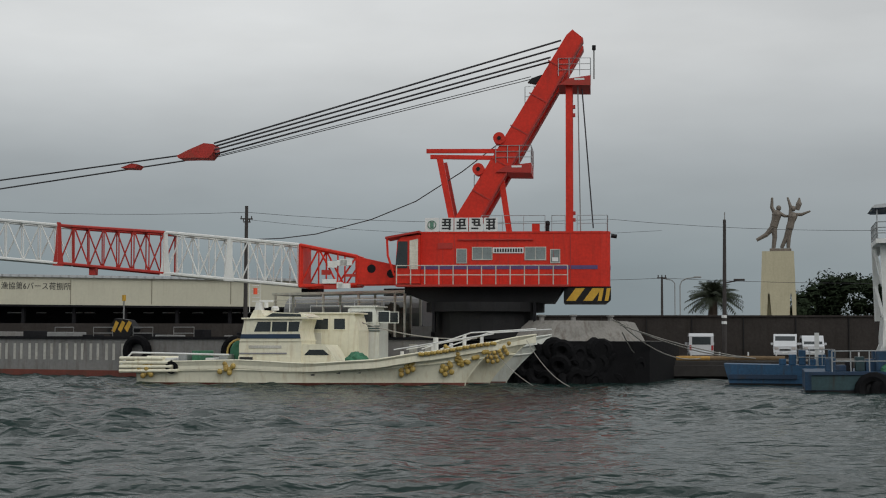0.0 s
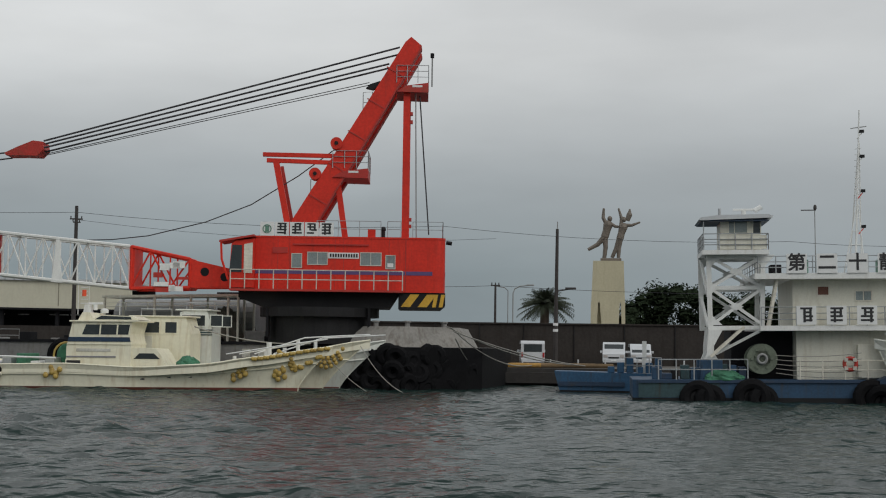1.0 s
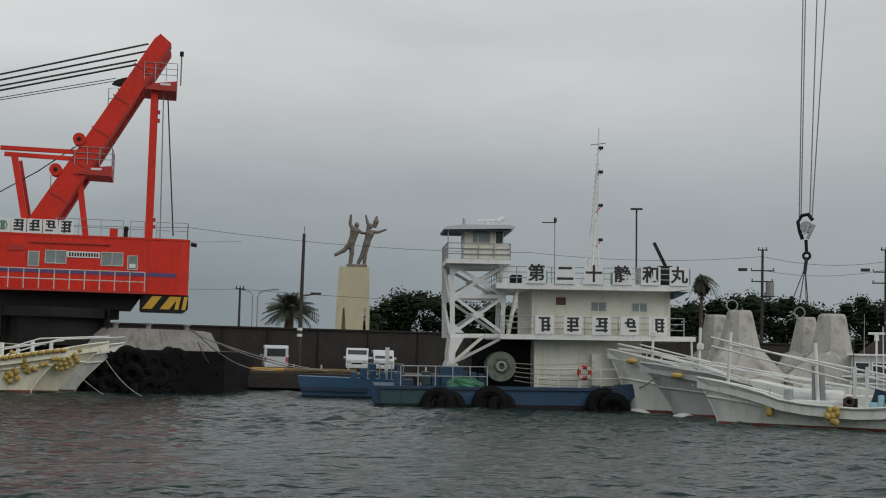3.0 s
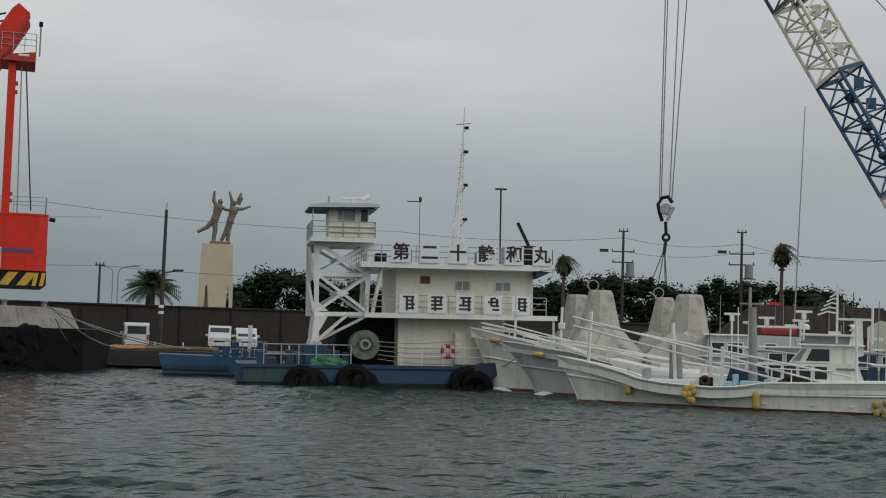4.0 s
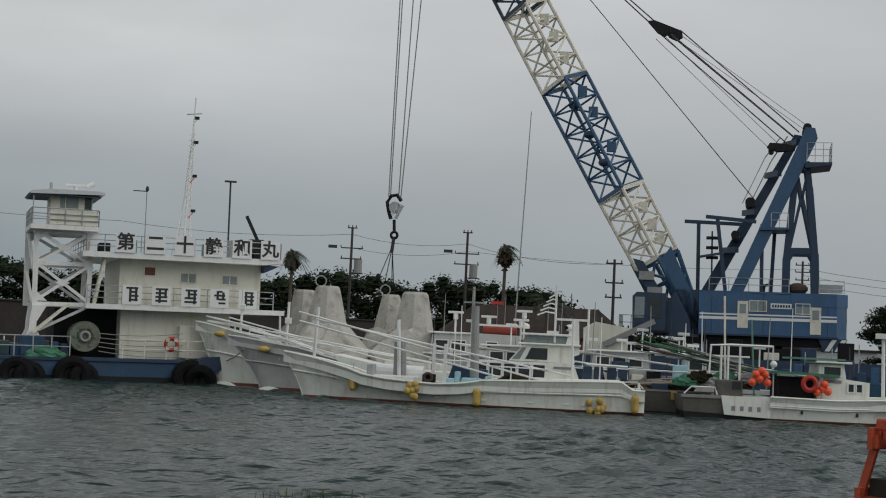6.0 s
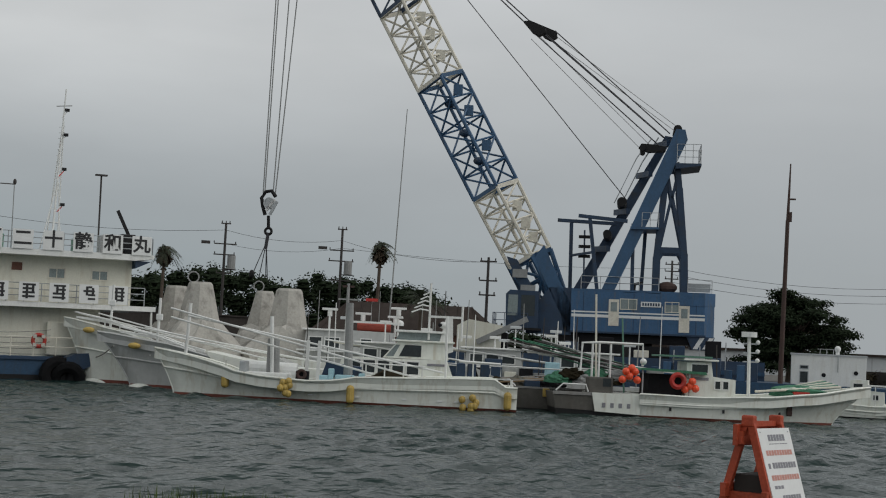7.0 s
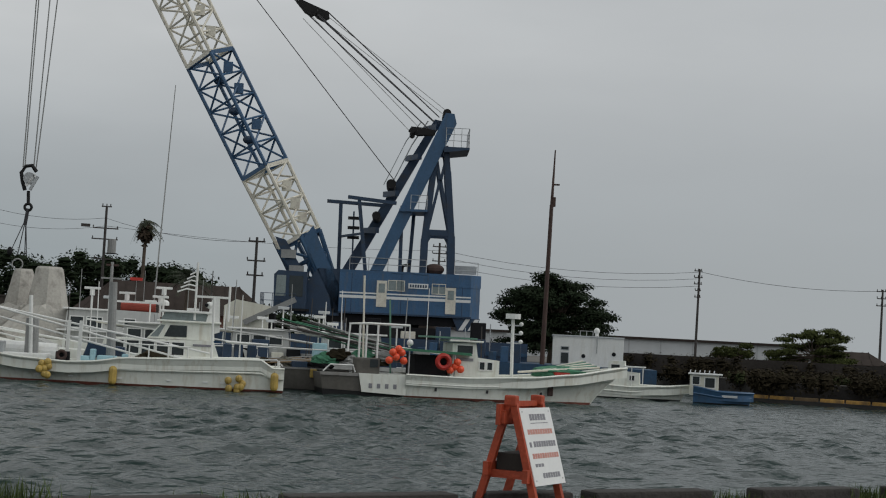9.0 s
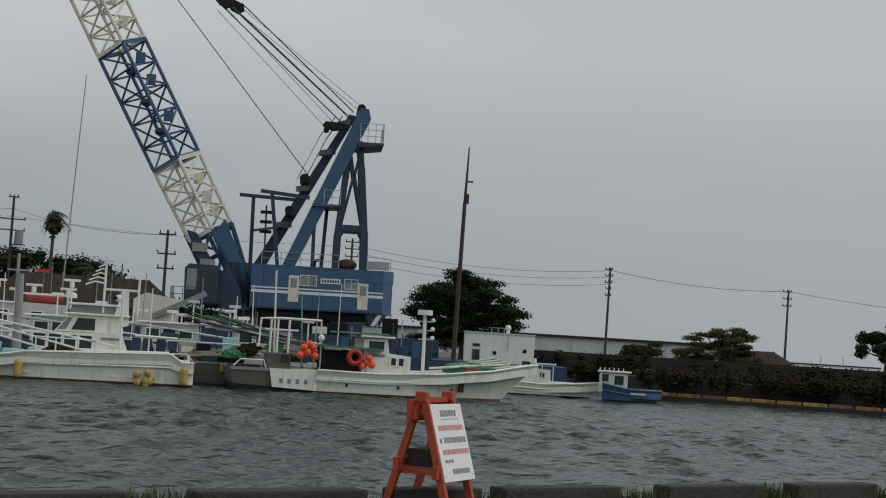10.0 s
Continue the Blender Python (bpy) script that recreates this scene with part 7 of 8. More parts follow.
def landing_shed():
    s = thing("landing_shed", -25, 147, 0, -10, "long open fish-landing shed with a cream sheet fascia", "shed")
    part("fascia", prism([(-40, 6.25), (10.9, 5.75), (10.9, 8.35), (-40, 9.3)], 0, 0.4), SHED, s)
    part("roof", prism([(-40, 9.3), (10.9, 8.35), (10.9, 8.6), (-40, 9.55)], -0.3, 16), PALE_WALL, s)
    for k in range(110):
        x = -39.5 + k * 0.46
        z = 9.3 - (x + 40) * 0.01866
        part("roof_rib", box(x, x + 0.2, -0.34, -0.3, z + 0.02, z + 0.24), STEEL, s) if k % 2 == 0 else None
    for x in (-13.6, -4.8, 3.6):
        part("fascia_joint", box(x, x + 0.08, -0.03, 0, 6.05, 8.6), GRIME_MAT, s)
    # fascia lip, back wall and columns are near-black to carry the shed's inner shade
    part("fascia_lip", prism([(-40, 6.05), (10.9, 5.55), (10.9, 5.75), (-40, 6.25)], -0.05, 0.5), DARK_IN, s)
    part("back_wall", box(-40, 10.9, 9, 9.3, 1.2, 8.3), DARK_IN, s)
    part("floor", box(-40, 10.9, 0.4, 9, 1.2, 1.5), DARK_CONCRETE, s)
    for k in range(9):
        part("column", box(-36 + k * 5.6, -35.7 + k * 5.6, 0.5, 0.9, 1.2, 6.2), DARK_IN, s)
    for k in range(14):
        x = -34 + k * 3.0 + (k % 3) * 0.4
        part("roof_light_strip", box(x, x + 1.2 + 0.8 * (k % 2), 8.9, 8.98, 5.3, 5.42), BOARD, s)
    lettering("漁協第6バース荷捌所", 0.82, pose(-17.4, -0.02, 7.9, 90) @ pose(0, 0, 0, 0, 0, -1.0), INK, s)
    part("apron_wall", box(-40, 22, -9, -8.6, 1.2, 4.0), DARK_CONCRETE, s)
    return s


GRIME_MAT = material("weathered_joint", (0.25, 0.23, 0.17), 0.9)
landing_shed()


def utility_pole(az, dist, z1, arms, label, extra=False, r=0.17, base=LAND, mat=POLE, lean=0.0):
    u = facing("utility_pole", az, dist, base, label, "pole", "utility poles")
    h = z1 - base
    part("pole", tube((0, 0, 0), (lean, 0, h), r, n=8, r2=r * 0.7), mat, u)
    for k, (dz, w) in enumerate(arms):
        a = part("crossarm", box(-w / 2 + (0.1 if k % 2 else 0), w / 2, -0.08, 0.02, h - dz, h - dz + 0.12), mat, u)
        for x in (-w / 2 + 0.1, 0, w / 2 - 0.12):
            part("insulator", tube((x, -0.03, h - dz + 0.12), (x, -0.03, h - dz + 0.34), 0.06, n=6), mat, a)
    if extra:
        part("transformer", tube((0.75, 0, h - 4.7), (0.75, 0, h - 3.3), 0.42, n=12), PIPE_GREY, u)
        part("transformer_rest", box(0, 1.3, -0.1, 0.1, h - 4.8, h - 4.7), mat, u)
        part("switch_box", box(-2.4, -1.5, -0.15, 0.15, h - 2.2, h - 1.9), mat, u)
    return u


def span(points, r=0.02, name="power_line", drop=0.6):
    w = tagged(new(name), "thin dark overhead line slung between poles", "cable")
    for p, q in zip(points, points[1:]):
        part("wire", chain(sag(p, q, drop, 8), r, n=3), CABLE, w)
    return w


utility_pole(-7.75, 140, 15.3, ((1.3, 1.2), (1.6, 0.8)), "tall dark pole behind the landing shed", r=0.22)
utility_pole(8.6, 140, 8.6, ((0.15, 0.9),), "short dark pole behind the sea wall", r=0.14)
utility_pole(29.0, 150, 14.3, ((0.1, 1.0), (2.2, 2.4), (3.3, 2.2), (5.2, 1.6)), "dark utility pole with crossarms and a transformer", True)
utility_pole(33.57, 150, 14.4, ((0.1, 1.0), (2.3, 2.6), (3.4, 2.6), (5.4, 2.0)), "dark utility pole with crossarms and switch boxes", True)
utility_pole(46.6, 170, 14.1, ((0.5, 1.6), (1.3, 1.8), (2.2, 1.6)), "dark utility pole behind the blue crane")
utility_pole(56.78, 180, 13.1, ((0.3, 1.0), (1.1, 1.1), (1.9, 1.0), (2.7, 0.8), (3.5, 0.8)), "dark utility pole with short crossarms", lean=0.15)
utility_pole(63.65, 190, 12.0, ((0.3, 1.2), (1.2, 1.2), (2.1, 1.2)), "dark utility pole beside a brown-roofed house", lean=0.15)
utility_pole(39.4, 120, 10.3, ((0.4, 1.4), (2.0, 1.6), (3.2, 1.4)), "weathered utility pole near the moored boats", r=0.15)
tall = facing("lamp_pole", 10.98, 108, LAND, "tall dark steel pole on the quay before the sea wall", "pole")
part("pole", tube((0, 0, 0), (0.08, 0, 10.2), 0.17, n=8, r2=0.11), POLE, tall)
part("tip", tube((0.08, 0, 10.2), (0.1, 0, 10.75), 0.035), PIPE_GREY, tall)
part("lamp_arm", tube((0.05, 0, 5.55), (1.1, 0, 5.75), 0.05), POLE, tall)
part("lamp_head", box(0.7, 1.5, -0.12, 0.12, 5.7, 5.85, bevel=0.03), POLE, tall)
part("band", tube((0, 0, 2.55), (0, 0, 2.75), 0.19, n=8), BOARD, tall)
part("band", tube((0, 0, 3.0), (0, 0, 3.2), 0.19, n=8), BOARD, tall)
lamp = facing("street_lamp", 9.3, 140, LAND, "pale street lamp with a curved arm behind the sea wall", "street lamp")
part("pole", chain([(0, 0, 0), (0, 0, 6.6), (0.15, 0, 7.0), (0.6, 0, 7.25), (1.5, 0, 7.35)], 0.06), PIPE_GREY, lamp)
part("lamp_head", box(1.3, 2.0, -0.12, 0.12, 7.3, 7.45, bevel=0.04), PIPE_GREY, lamp)
lamp2 = facing("street_lamp", 9.1, 140, LAND, "pale street lamp with an arm to its other side", "street lamp")
part("pole", chain([(0, 0, 0), (0, 0, 6.8), (-0.3, 0, 7.1), (-1.3, 0, 7.3)], 0.05), PIPE_GREY, lamp2)


def bearing(az, dist, z):
    a = radians(az)
    return Vector((dist * math.sin(a), dist * math.cos(a), z))


span([bearing(-22, 145, 15.2), bearing(-7.75, 140, 14.7), bearing(6.5, 140, 14.2), bearing(20, 150, 13.6), bearing(29, 150, 13.6), bearing(33.57, 150, 13.2), bearing(39.4, 120, 9.9)], 0.022)
span([bearing(-7.75, 140, 14.0), bearing(8.6, 142, 13.2)], 0.018, drop=0.9)
span([bearing(2, 140, 8.6), bearing(8.6, 140, 8.5), bearing(20, 140, 7.9)], 0.022, drop=0.25)
span([bearing(29, 150, 12.2), bearing(33.57, 150, 12.4), bearing(46.6, 170, 13.2)], 0.02)
for dz in (0.2, 1.0, 1.9):
    span([bearing(46.6, 170, 13.5 - dz), bearing(56.78, 180, 12.9 - dz)], 0.025, drop=1.1)
span([bearing(56.78, 180, 12.8), bearing(63.65, 190, 11.8), bearing(75, 200, 9.5)], 0.03, drop=0.7)


# ---- monument ----
ped = facing("monument_pedestal", 13.03, 150, LAND, "tall cream concrete pedestal with arched openings at its foot", "pedestal")


part("shaft", prism([(-1.72, 6.1), (1.72, 6.1), (1.58, 10.4), (-1.55, 10.4)], 0, 3.2), PEDESTAL, ped)
for a0, a1, b0, b1 in ((-1.8, -1.38, -1.75, -1.0), (-0.36, 0.9, -0.85, 1.2), (1.58, 1.8, 1.32, 1.75)):
    for y in (0.0, 2.6):
        part("pier", prism([(a0, 0), (a1, 0), (b1, 6.1), (b0, 6.1)], y, y + 0.6), PEDESTAL, ped)
part("core", box(-1.15, 1.15, 0.9, 2.3, 0, 6.1), PEDESTAL, ped)
part("bronze_plinth", box(-0.8, 1.35, 0.6, 2.6, 10.4, 10.72, bevel=0.05), BRONZE, ped)


def limb(bm, pts, radii):
    for (p, q), (r0, r1) in zip(zip(pts, pts[1:]), zip(radii, radii[1:])):
        r0, r1 = r0 * 1.2, r1 * 1.2
        tube((p[0], p[1], p[2]), (q[0], q[1], q[2]), r0, bm, 8, r1)
        ball(q, r1 * 1.05, bm=bm, u=8, v=6)


def statue_mesh():
    """Two plain simplified figures, one behind the other, arms spread."""
    st = facing("statue", 13.03, 151.2, LAND, "weathered grey bronze statue of two leaping figures", "statue")
    bm = bmesh.new()
    y = 0.3
    limb(bm, [(-0.42, y, 10.85), (-0.28, y, 12.05), (-0.36, y, 13.1)], [0.17, 0.2, 0.27])
    limb(bm, [(-2.1, y, 11.75), (-1.12, y, 12.3), (-0.4, y, 13.1)], [0.14, 0.19, 0.27])
    limb(bm, [(-0.38, y, 13.1), (-0.2, y, 13.7), (-0.05, y, 14.35)], [0.34, 0.33, 0.4])
    limb(bm, [(-0.25, y, 14.5), (-0.55, y, 15.1), (-0.5, y, 16.0)], [0.17, 0.15, 0.1])
    limb(bm, [(0.2, y, 14.5), (0.7, y, 14.2), (1.15, y, 14.15)], [0.16, 0.13, 0.1])
    ball((0.14, y, 15.0), 0.27, 0.27, 0.3, bm)
    y = 0.0
    limb(bm, [(1.05, y, 10.9), (1.1, y, 12.0), (1.22, y, 12.9)], [0.15, 0.19, 0.26])
    limb(bm, [(0.38, y, 10.9), (0.82, y, 11.9), (1.15, y, 12.9)], [0.15, 0.19, 0.26])
    limb(bm, [(1.2, y, 12.9), (1.35, y, 13.5), (1.52, y, 14.1)], [0.32, 0.3, 0.38])
    limb(bm, [(1.3, y, 14.3), (1.35, y, 15.0), (1.05, y, 16.0)], [0.16, 0.15, 0.08])
    limb(bm, [(1.7, y, 14.3), (2.4, y, 14.3), (3.2, y, 14.6)], [0.16, 0.13, 0.08])
    limb(bm, [(1.95, y + 0.3, 14.8), (2.15, y + 0.3, 15.4), (2.2, y + 0.3, 15.95)], [0.2, 0.24, 0.08])
    ball((1.58, y, 14.9), 0.26, 0.26, 0.3, bm)
    part("statue_body", bm, BRONZE, st)
    st.location.z -= 0.12
    return st


statue = statue_mesh()


# ---- trees ----
def leaf_cloud(blobs, count, size, seed, flat=0.6):
    """Small leaf cards scattered through several uneven clumps."""
    r = np.random.RandomState(seed)
    w = np.array([b[3] * b[4] * b[5] for b in blobs], float) ** 0.75
    pick = r.choice(len(blobs), count, p=w / w.sum())
    verts, faces = [], []
    for b in blobs:
        i0 = len(verts)
        for lat in (-50, -10, 30, 62):
            for q in range(7):
                a, e_ = q * 0.8976 + lat, radians(lat)
                g = 0.66 * (0.8 + 0.35 * r.rand())
                verts.append((b[0] + b[3] * g * math.cos(e_) * math.cos(a), b[1] + b[4] * g * math.cos(e_) * math.sin(a), b[2] + b[5] * g * math.sin(e_)))
        for m_ in range(3):
            for q in range(7):
                faces.append((i0 + m_ * 7 + q, i0 + m_ * 7 + (q + 1) % 7, i0 + m_ * 7 + 7 + (q + 1) % 7, i0 + m_ * 7 + 7 + q))
        faces.append(tuple(i0 + 21 + q for q in range(7)))
    unit = lambda q: q / (np.linalg.norm(q, axis=1)[:, None] + 1e-9)
    bl = np.array(blobs, float)[pick]
    v = unit(r.normal(size=(count, 3)))
    rad = (0.5 + 0.5 * r.rand(count) ** 0.5) * (0.8 + 0.55 * r.rand(count))
    c = bl[:, :3] + v * rad[:, None] * bl[:, 3:6]
    n = v * 0.6 + np.array((0, 0, flat)) + r.normal(size=(count, 3)) * 0.5
    s_ = unit(np.cross(n, unit(r.normal(size=(count, 3)))))
    t_ = unit(np.cross(s_, n))
    q = (size * (0.6 + 0.8 * r.rand(count)))[:, None]
    leaves = np.stack([c - s_ * q, c + t_ * q * 0.55, c + s_ * q, c - t_ * q * 0.55], 1).reshape(-1, 3)
    i0 = len(verts)
    verts += leaves.tolist()
    faces += (i0 + np.arange(count * 4).reshape(-1, 4)).tolist()
    return verts, faces


def leaf_part(name, blobs, count, size, seed, mat, parent, flat=0.6):
    me = bpy.data.meshes.new(name)
    v, f = leaf_cloud(blobs, count, size, seed, flat)
    me.from_pydata(v, [], f)
    me.materials.append(mat)
    ob = new(name, me)
    ob.parent = parent
    return ob


def tree(az, dist, base, height, width, seed, label, mat=LEAF, flat_top=False, count=2600, trunk=0.3, clumps=16, dome=False):
    t = facing("tree", az, dist, base, label, "tree", "trees on the far shore")
    r = random.Random(seed)
    bm = bmesh.new()
    tube((0, 0, 0), (0.1, 0, height * 0.45), trunk, bm, 8, trunk * 0.6)
    blobs = []
    for k in range(clumps):
        a = r.random() * 6.28
        rad = width / 2 * r.random() ** 0.5 * 0.85
        f = rad / (width / 2)
        if flat_top:
            z = height * (0.78 + 0.14 * r.random()) - f * f * height * 0.22
            s_ = (width * 0.17, width * 0.17, height * 0.085)
        elif dome:
            z = height * (0.12 + 0.82 * (1 - f * f) ** 0.5 * r.random() ** 0.7)
            s_ = (width * (0.08 + 0.05 * r.random()), width * 0.1, height * (0.035 + 0.035 * r.random()))
        else:
            z = height * (0.42 + 0.48 * r.random() * (1 - f * f * 0.75))
            s_ = (width * (0.07 + 0.07 * r.random()), width * 0.11, height * (0.05 + 0.05 * r.random()))
        p = (math.cos(a) * rad, math.sin(a) * rad * 0.8, z)
        blobs.append((*p, *s_))
        tube((0.1 * f, 0, height * (0.3 + 0.15 * r.random())), (p[0] * 0.85, p[1] * 0.85, p[2] - 0.1), trunk * 0.3, bm, 5, 0.04)
    part("trunk", bm, BARK, t)
    leaf_part("crown", blobs, int(count * 5), height * 0.007 + 0.06, seed, mat, t)
    return t


tree(51.2, 124, LAND, 8.2, 10.6, 11, "broad dark pine with a rounded layered crown", LEAF, False, 7500, 0.35, 110, True)
tree(58.2, 122, LAND, 3.15, 3.7, 12, "small green tree on the vegetated bank", LEAF_B, False, 1500, 0.12, 22)
tree(61.2, 122, LAND, 4.6, 7.4, 13, "spreading layered green tree on the bank", LEAF_B, False, 3000, 0.2, 42, True)
tree(67.4, 110, LAND, 5.6, 6.0, 14, "dark dense tree beside the low bridge", LEAF, False, 2600, 0.3, 18)


def woods(name, line, seed, count, mat, label, big=1.0, leaf=0.3):
    """A far belt of trees as one mass of leaf clumps. line: (bearing, distance, top)."""
    r = random.Random(seed)
    blobs = []
    for (a0, d0, z0), (a1, d1, z1) in zip(line, line[1:]):
        n = max(3, int(abs(a1 - a0) * 5))
        for k in range(n):
            f = k / n
            a, d, top = a0 + (a1 - a0) * f, d0 + (d1 - d0) * f + r.uniform(-3, 6), z0 + (z1 - z0) * f + r.uniform(-0.9, 0.35) * big
            for j in range(3):
                s_ = r.uniform(0.8, 1.7) * big
                p = bearing(a + r.uniform(-0.2, 0.2), d, max(1.3, top - s_ * 0.8 - j * 2.2 * big))
                blobs.append((*p, s_ * 1.15, s_ * 1.15, s_))
    me = bpy.data.meshes.new(name)
    v, f = leaf_cloud(blobs, count, leaf, seed)
    me.from_pydata(v, [], f)
    me.materials.append(mat)
    return tagged(new(name, me), label, "trees", kind="stuff")


BRUSH_GREEN = material("green_weeds", (0.045, 0.055, 0.025), 0.95, vary=0.45, spec=0.05)
woods("far_woods", [(13.6, 155, 6.5), (13.9, 158, 8.2), (14.8, 160, 9.3), (16.0, 160, 9.9), (17.5, 160, 9.0), (19.0, 162, 8.5), (21, 164, 8.0), (24.5, 164, 8.6), (26.5, 165, 9.8), (28.0, 165, 10.3),
                     (30.2, 165, 10.6), (31.6, 165, 9.2), (32.5, 165, 10.1), (34.5, 165, 9.8), (36, 165, 10.1), (37.2, 165, 9.0), (38.6, 166, 6.0), (40, 168, 5.0), (42.5, 170, 4.5)], 3, 60000, LEAF, "dark belt of pines and scrub behind the harbour", 1.0, 0.19)
woods("bank_scrub", [(52.8, 97, 2.5), (55.5, 98, 2.35), (58, 98, 2.5), (61, 98, 2.4), (64, 98, 2.4), (67, 98, 2.45), (70, 98, 2.4), (74, 98, 2.4)], 5, 26000, BRUSH, "brown-green scrub overgrowing the quay bank", 0.4, 0.1)
woods("edge_brush", [(58.6, 90.2, 1.75), (60.5, 89.0, 1.7), (62.5, 88.1, 1.75), (65, 87.2, 1.8), (68, 86.6, 1.9), (73, 86.4, 2.0)], 9, 22000, BRUSH, "dark brown brush hanging over the quay edge", 0.42, 0.1)
woods("low_weeds", [(58, 93, 1.5), (60.2, 93, 1.55), (64, 92.5, 1.6), (66, 92, 1.7), (68, 92, 1.8), (72, 92, 1.9)], 6, 6000, BRUSH_GREEN, "low green weeds along the quay bank", 0.22, 0.11)


def palm(az, dist, base, height, spread, fronds, droop, label, trunk=0.22, mat=PALM_LEAF, skirt=False, sweep=0.0):
    p = facing("palm_tree", az, dist, base, label, "palm", "palms on the far shore")
    part("trunk", tube((0, 0, 0), (0.15, 0, height), trunk, n=8, r2=trunk * 0.7), BARK, p)
    r = random.Random(int(az * 10))
    verts, faces = [], []
    for k in range(fronds):
        a = 6.283 * k / fronds + r.uniform(-0.2, 0.2)
        up = r.uniform(-0.35, 1.45)
        L = spread * r.uniform(0.8, 1.1)
        prev = None
        pts = []
        for j in range(9):
            f = j / 8
            x = math.cos(a) * L * f * math.cos(up * 0.9) + sweep * f * f
            y = math.sin(a) * L * f * math.cos(up * 0.9)
            z = height + L * (math.sin(up * 0.9) * f - droop * f * f)
            pts.append(Vector((x + 0.15, y, z)))
        for j in range(8):
            c, d = pts[j], pts[j + 1]
            side = Vector((-math.sin(a), math.cos(a), 0))
            w = 0.34 * spread / 3 * math.sin(math.pi * (0.12 + 0.8 * j / 8))
            for sgn in (-1, 1):
                for q in range(2):
                    c0 = c.lerp(d, q / 2)
                    c1 = c.lerp(d, q / 2 + 0.3)
                    tip = c.lerp(d, q / 2 + 0.55) + side * sgn * w * 1.6 - Vector((0, 0, w * 0.9))
                    i = len(verts)
                    verts += [tuple(c0), tuple(c1), tuple(tip)]
                    faces.append((i, i + 1, i + 2))
    me = bpy.data.meshes.new("crown")
    me.from_pydata(verts, [], faces)
    me.materials.append(mat)
    new("crown", me).parent = p
    if skirt:
        leaf_part("dead_fronds", [(0.1, 0, height - 0.7, 0.75, 0.7, 0.9), (0.2, 0, height - 1.3, 0.5, 0.5, 0.7)], 260, 0.3, 4, DRY_LEAF, p)
    return p


palm(10.5, 127, LAND, 5.2, 2.6, 150, 0.42, "squat date palm with arching fronds behind the sea wall", 0.5)
palm(35.05, 140, LAND, 11.0, 1.6, 34, 0.95, "tall fan palm with a skirt of dead fronds", 0.2, PALM_LEAF, True, 0.35)
palm(26.65, 150, LAND, 10.1, 1.7, 34, 0.95, "tall fan palm behind the white deckhouse", 0.2, PALM_LEAF, True, 0.35)
palm(36.8, 130, LAND, 5.6, 2.4, 34, 0.5, "low palm beside the brown-roofed house", 0.3)


# ---- low buildings ----
def gabled(az, dist, w, d, eave, ridge, roof_mat, wall_mat, label, turn=0.0):
    h = facing("house", az, dist, LAND, label, "house")
    h.matrix_world = h.matrix_world @ pose(0, 0, 0, 0, 0, turn)
    part("wall", box(-w / 2, w / 2, 0, d, 0, eave), wall_mat, h)
    bm = bmesh.new()
    v = [bm.verts.new(p) for p in ((-w / 2 - 0.4, -0.5, eave), (w / 2 + 0.4, -0.5, eave), (w / 2 + 0.4, d + 0.5, eave), (-w / 2 - 0.4, d + 0.5, eave), (-w / 2 + d * 0.3, d / 2, ridge), (w / 2 - d * 0.3, d / 2, ridge))]
    for f in ((0, 1, 5, 4), (2, 3, 4, 5), (1, 2, 5), (3, 0, 4), (0, 3, 2, 1)):
        bm.faces.new([v[i] for i in f])
    roof = part("roof", bm, roof_mat, h)
    for k in range(int(w / 0.9)):
        x = -w / 2 + 0.4 + k * 0.9
        part("roof_seam", bar((x, -0.45, eave + 0.03), (max(-w / 2 + d * 0.3, min(w / 2 - d * 0.3, x)), d / 2, ridge + 0.03), 0.08, 0.06), roof_mat, roof)
    return h


gabled(36.4, 132, 17, 9, 2.6, 5.4, ROOF, BRICK_RED, "low house with a wide dark brown roof")
gabled(62.6, 130, 6.0, 5, 1.25, 2.35, ROOF, BRICK_RED, "small red-brown house with a brown roof")


def warehouse():
    w = thing("warehouse", 158, 148, LAND, -55, "long low pale grey sheet-metal warehouse", "warehouse")
    part("wall", box(-5, 58, 0, 18, 0, 3.25), PALE_WALL, w)
    part("roof", prism([(-5.5, 3.25), (58.5, 3.25), (58.5, 3.6), (-5.5, 3.6)], -0.5, 18.5), ROOF, w)
    for k in range(13):
        part("downpipe", box(k * 4.6, k * 4.6 + 0.18, -0.12, 0, 0, 3.25), STEEL, w)
    return w


warehouse()


def footbridge():
    b = facing("covered_walkway", 64.9, 160, LAND, "low flat-roofed walkway on white posts", "shelter")
    part("roof", box(-4, 6.5, 0, 2.5, 1.35, 1.6), ROOF, b)
    part("roof_edge", box(-4, 6.5, -0.05, 0, 1.3, 1.45), PALE_WALL, b)
    for k in range(7):
        part("post", box(-3.8 + k * 1.65, -3.55 + k * 1.65, 0.2, 0.45, 0, 1.35), PALE_WALL, b)
    for x in (0.3, 2.6):
        part("vent_pole", tube((x, 1, 1.6), (x, 1, 2.5), 0.05), STEEL, b)
    return b


footbridge()


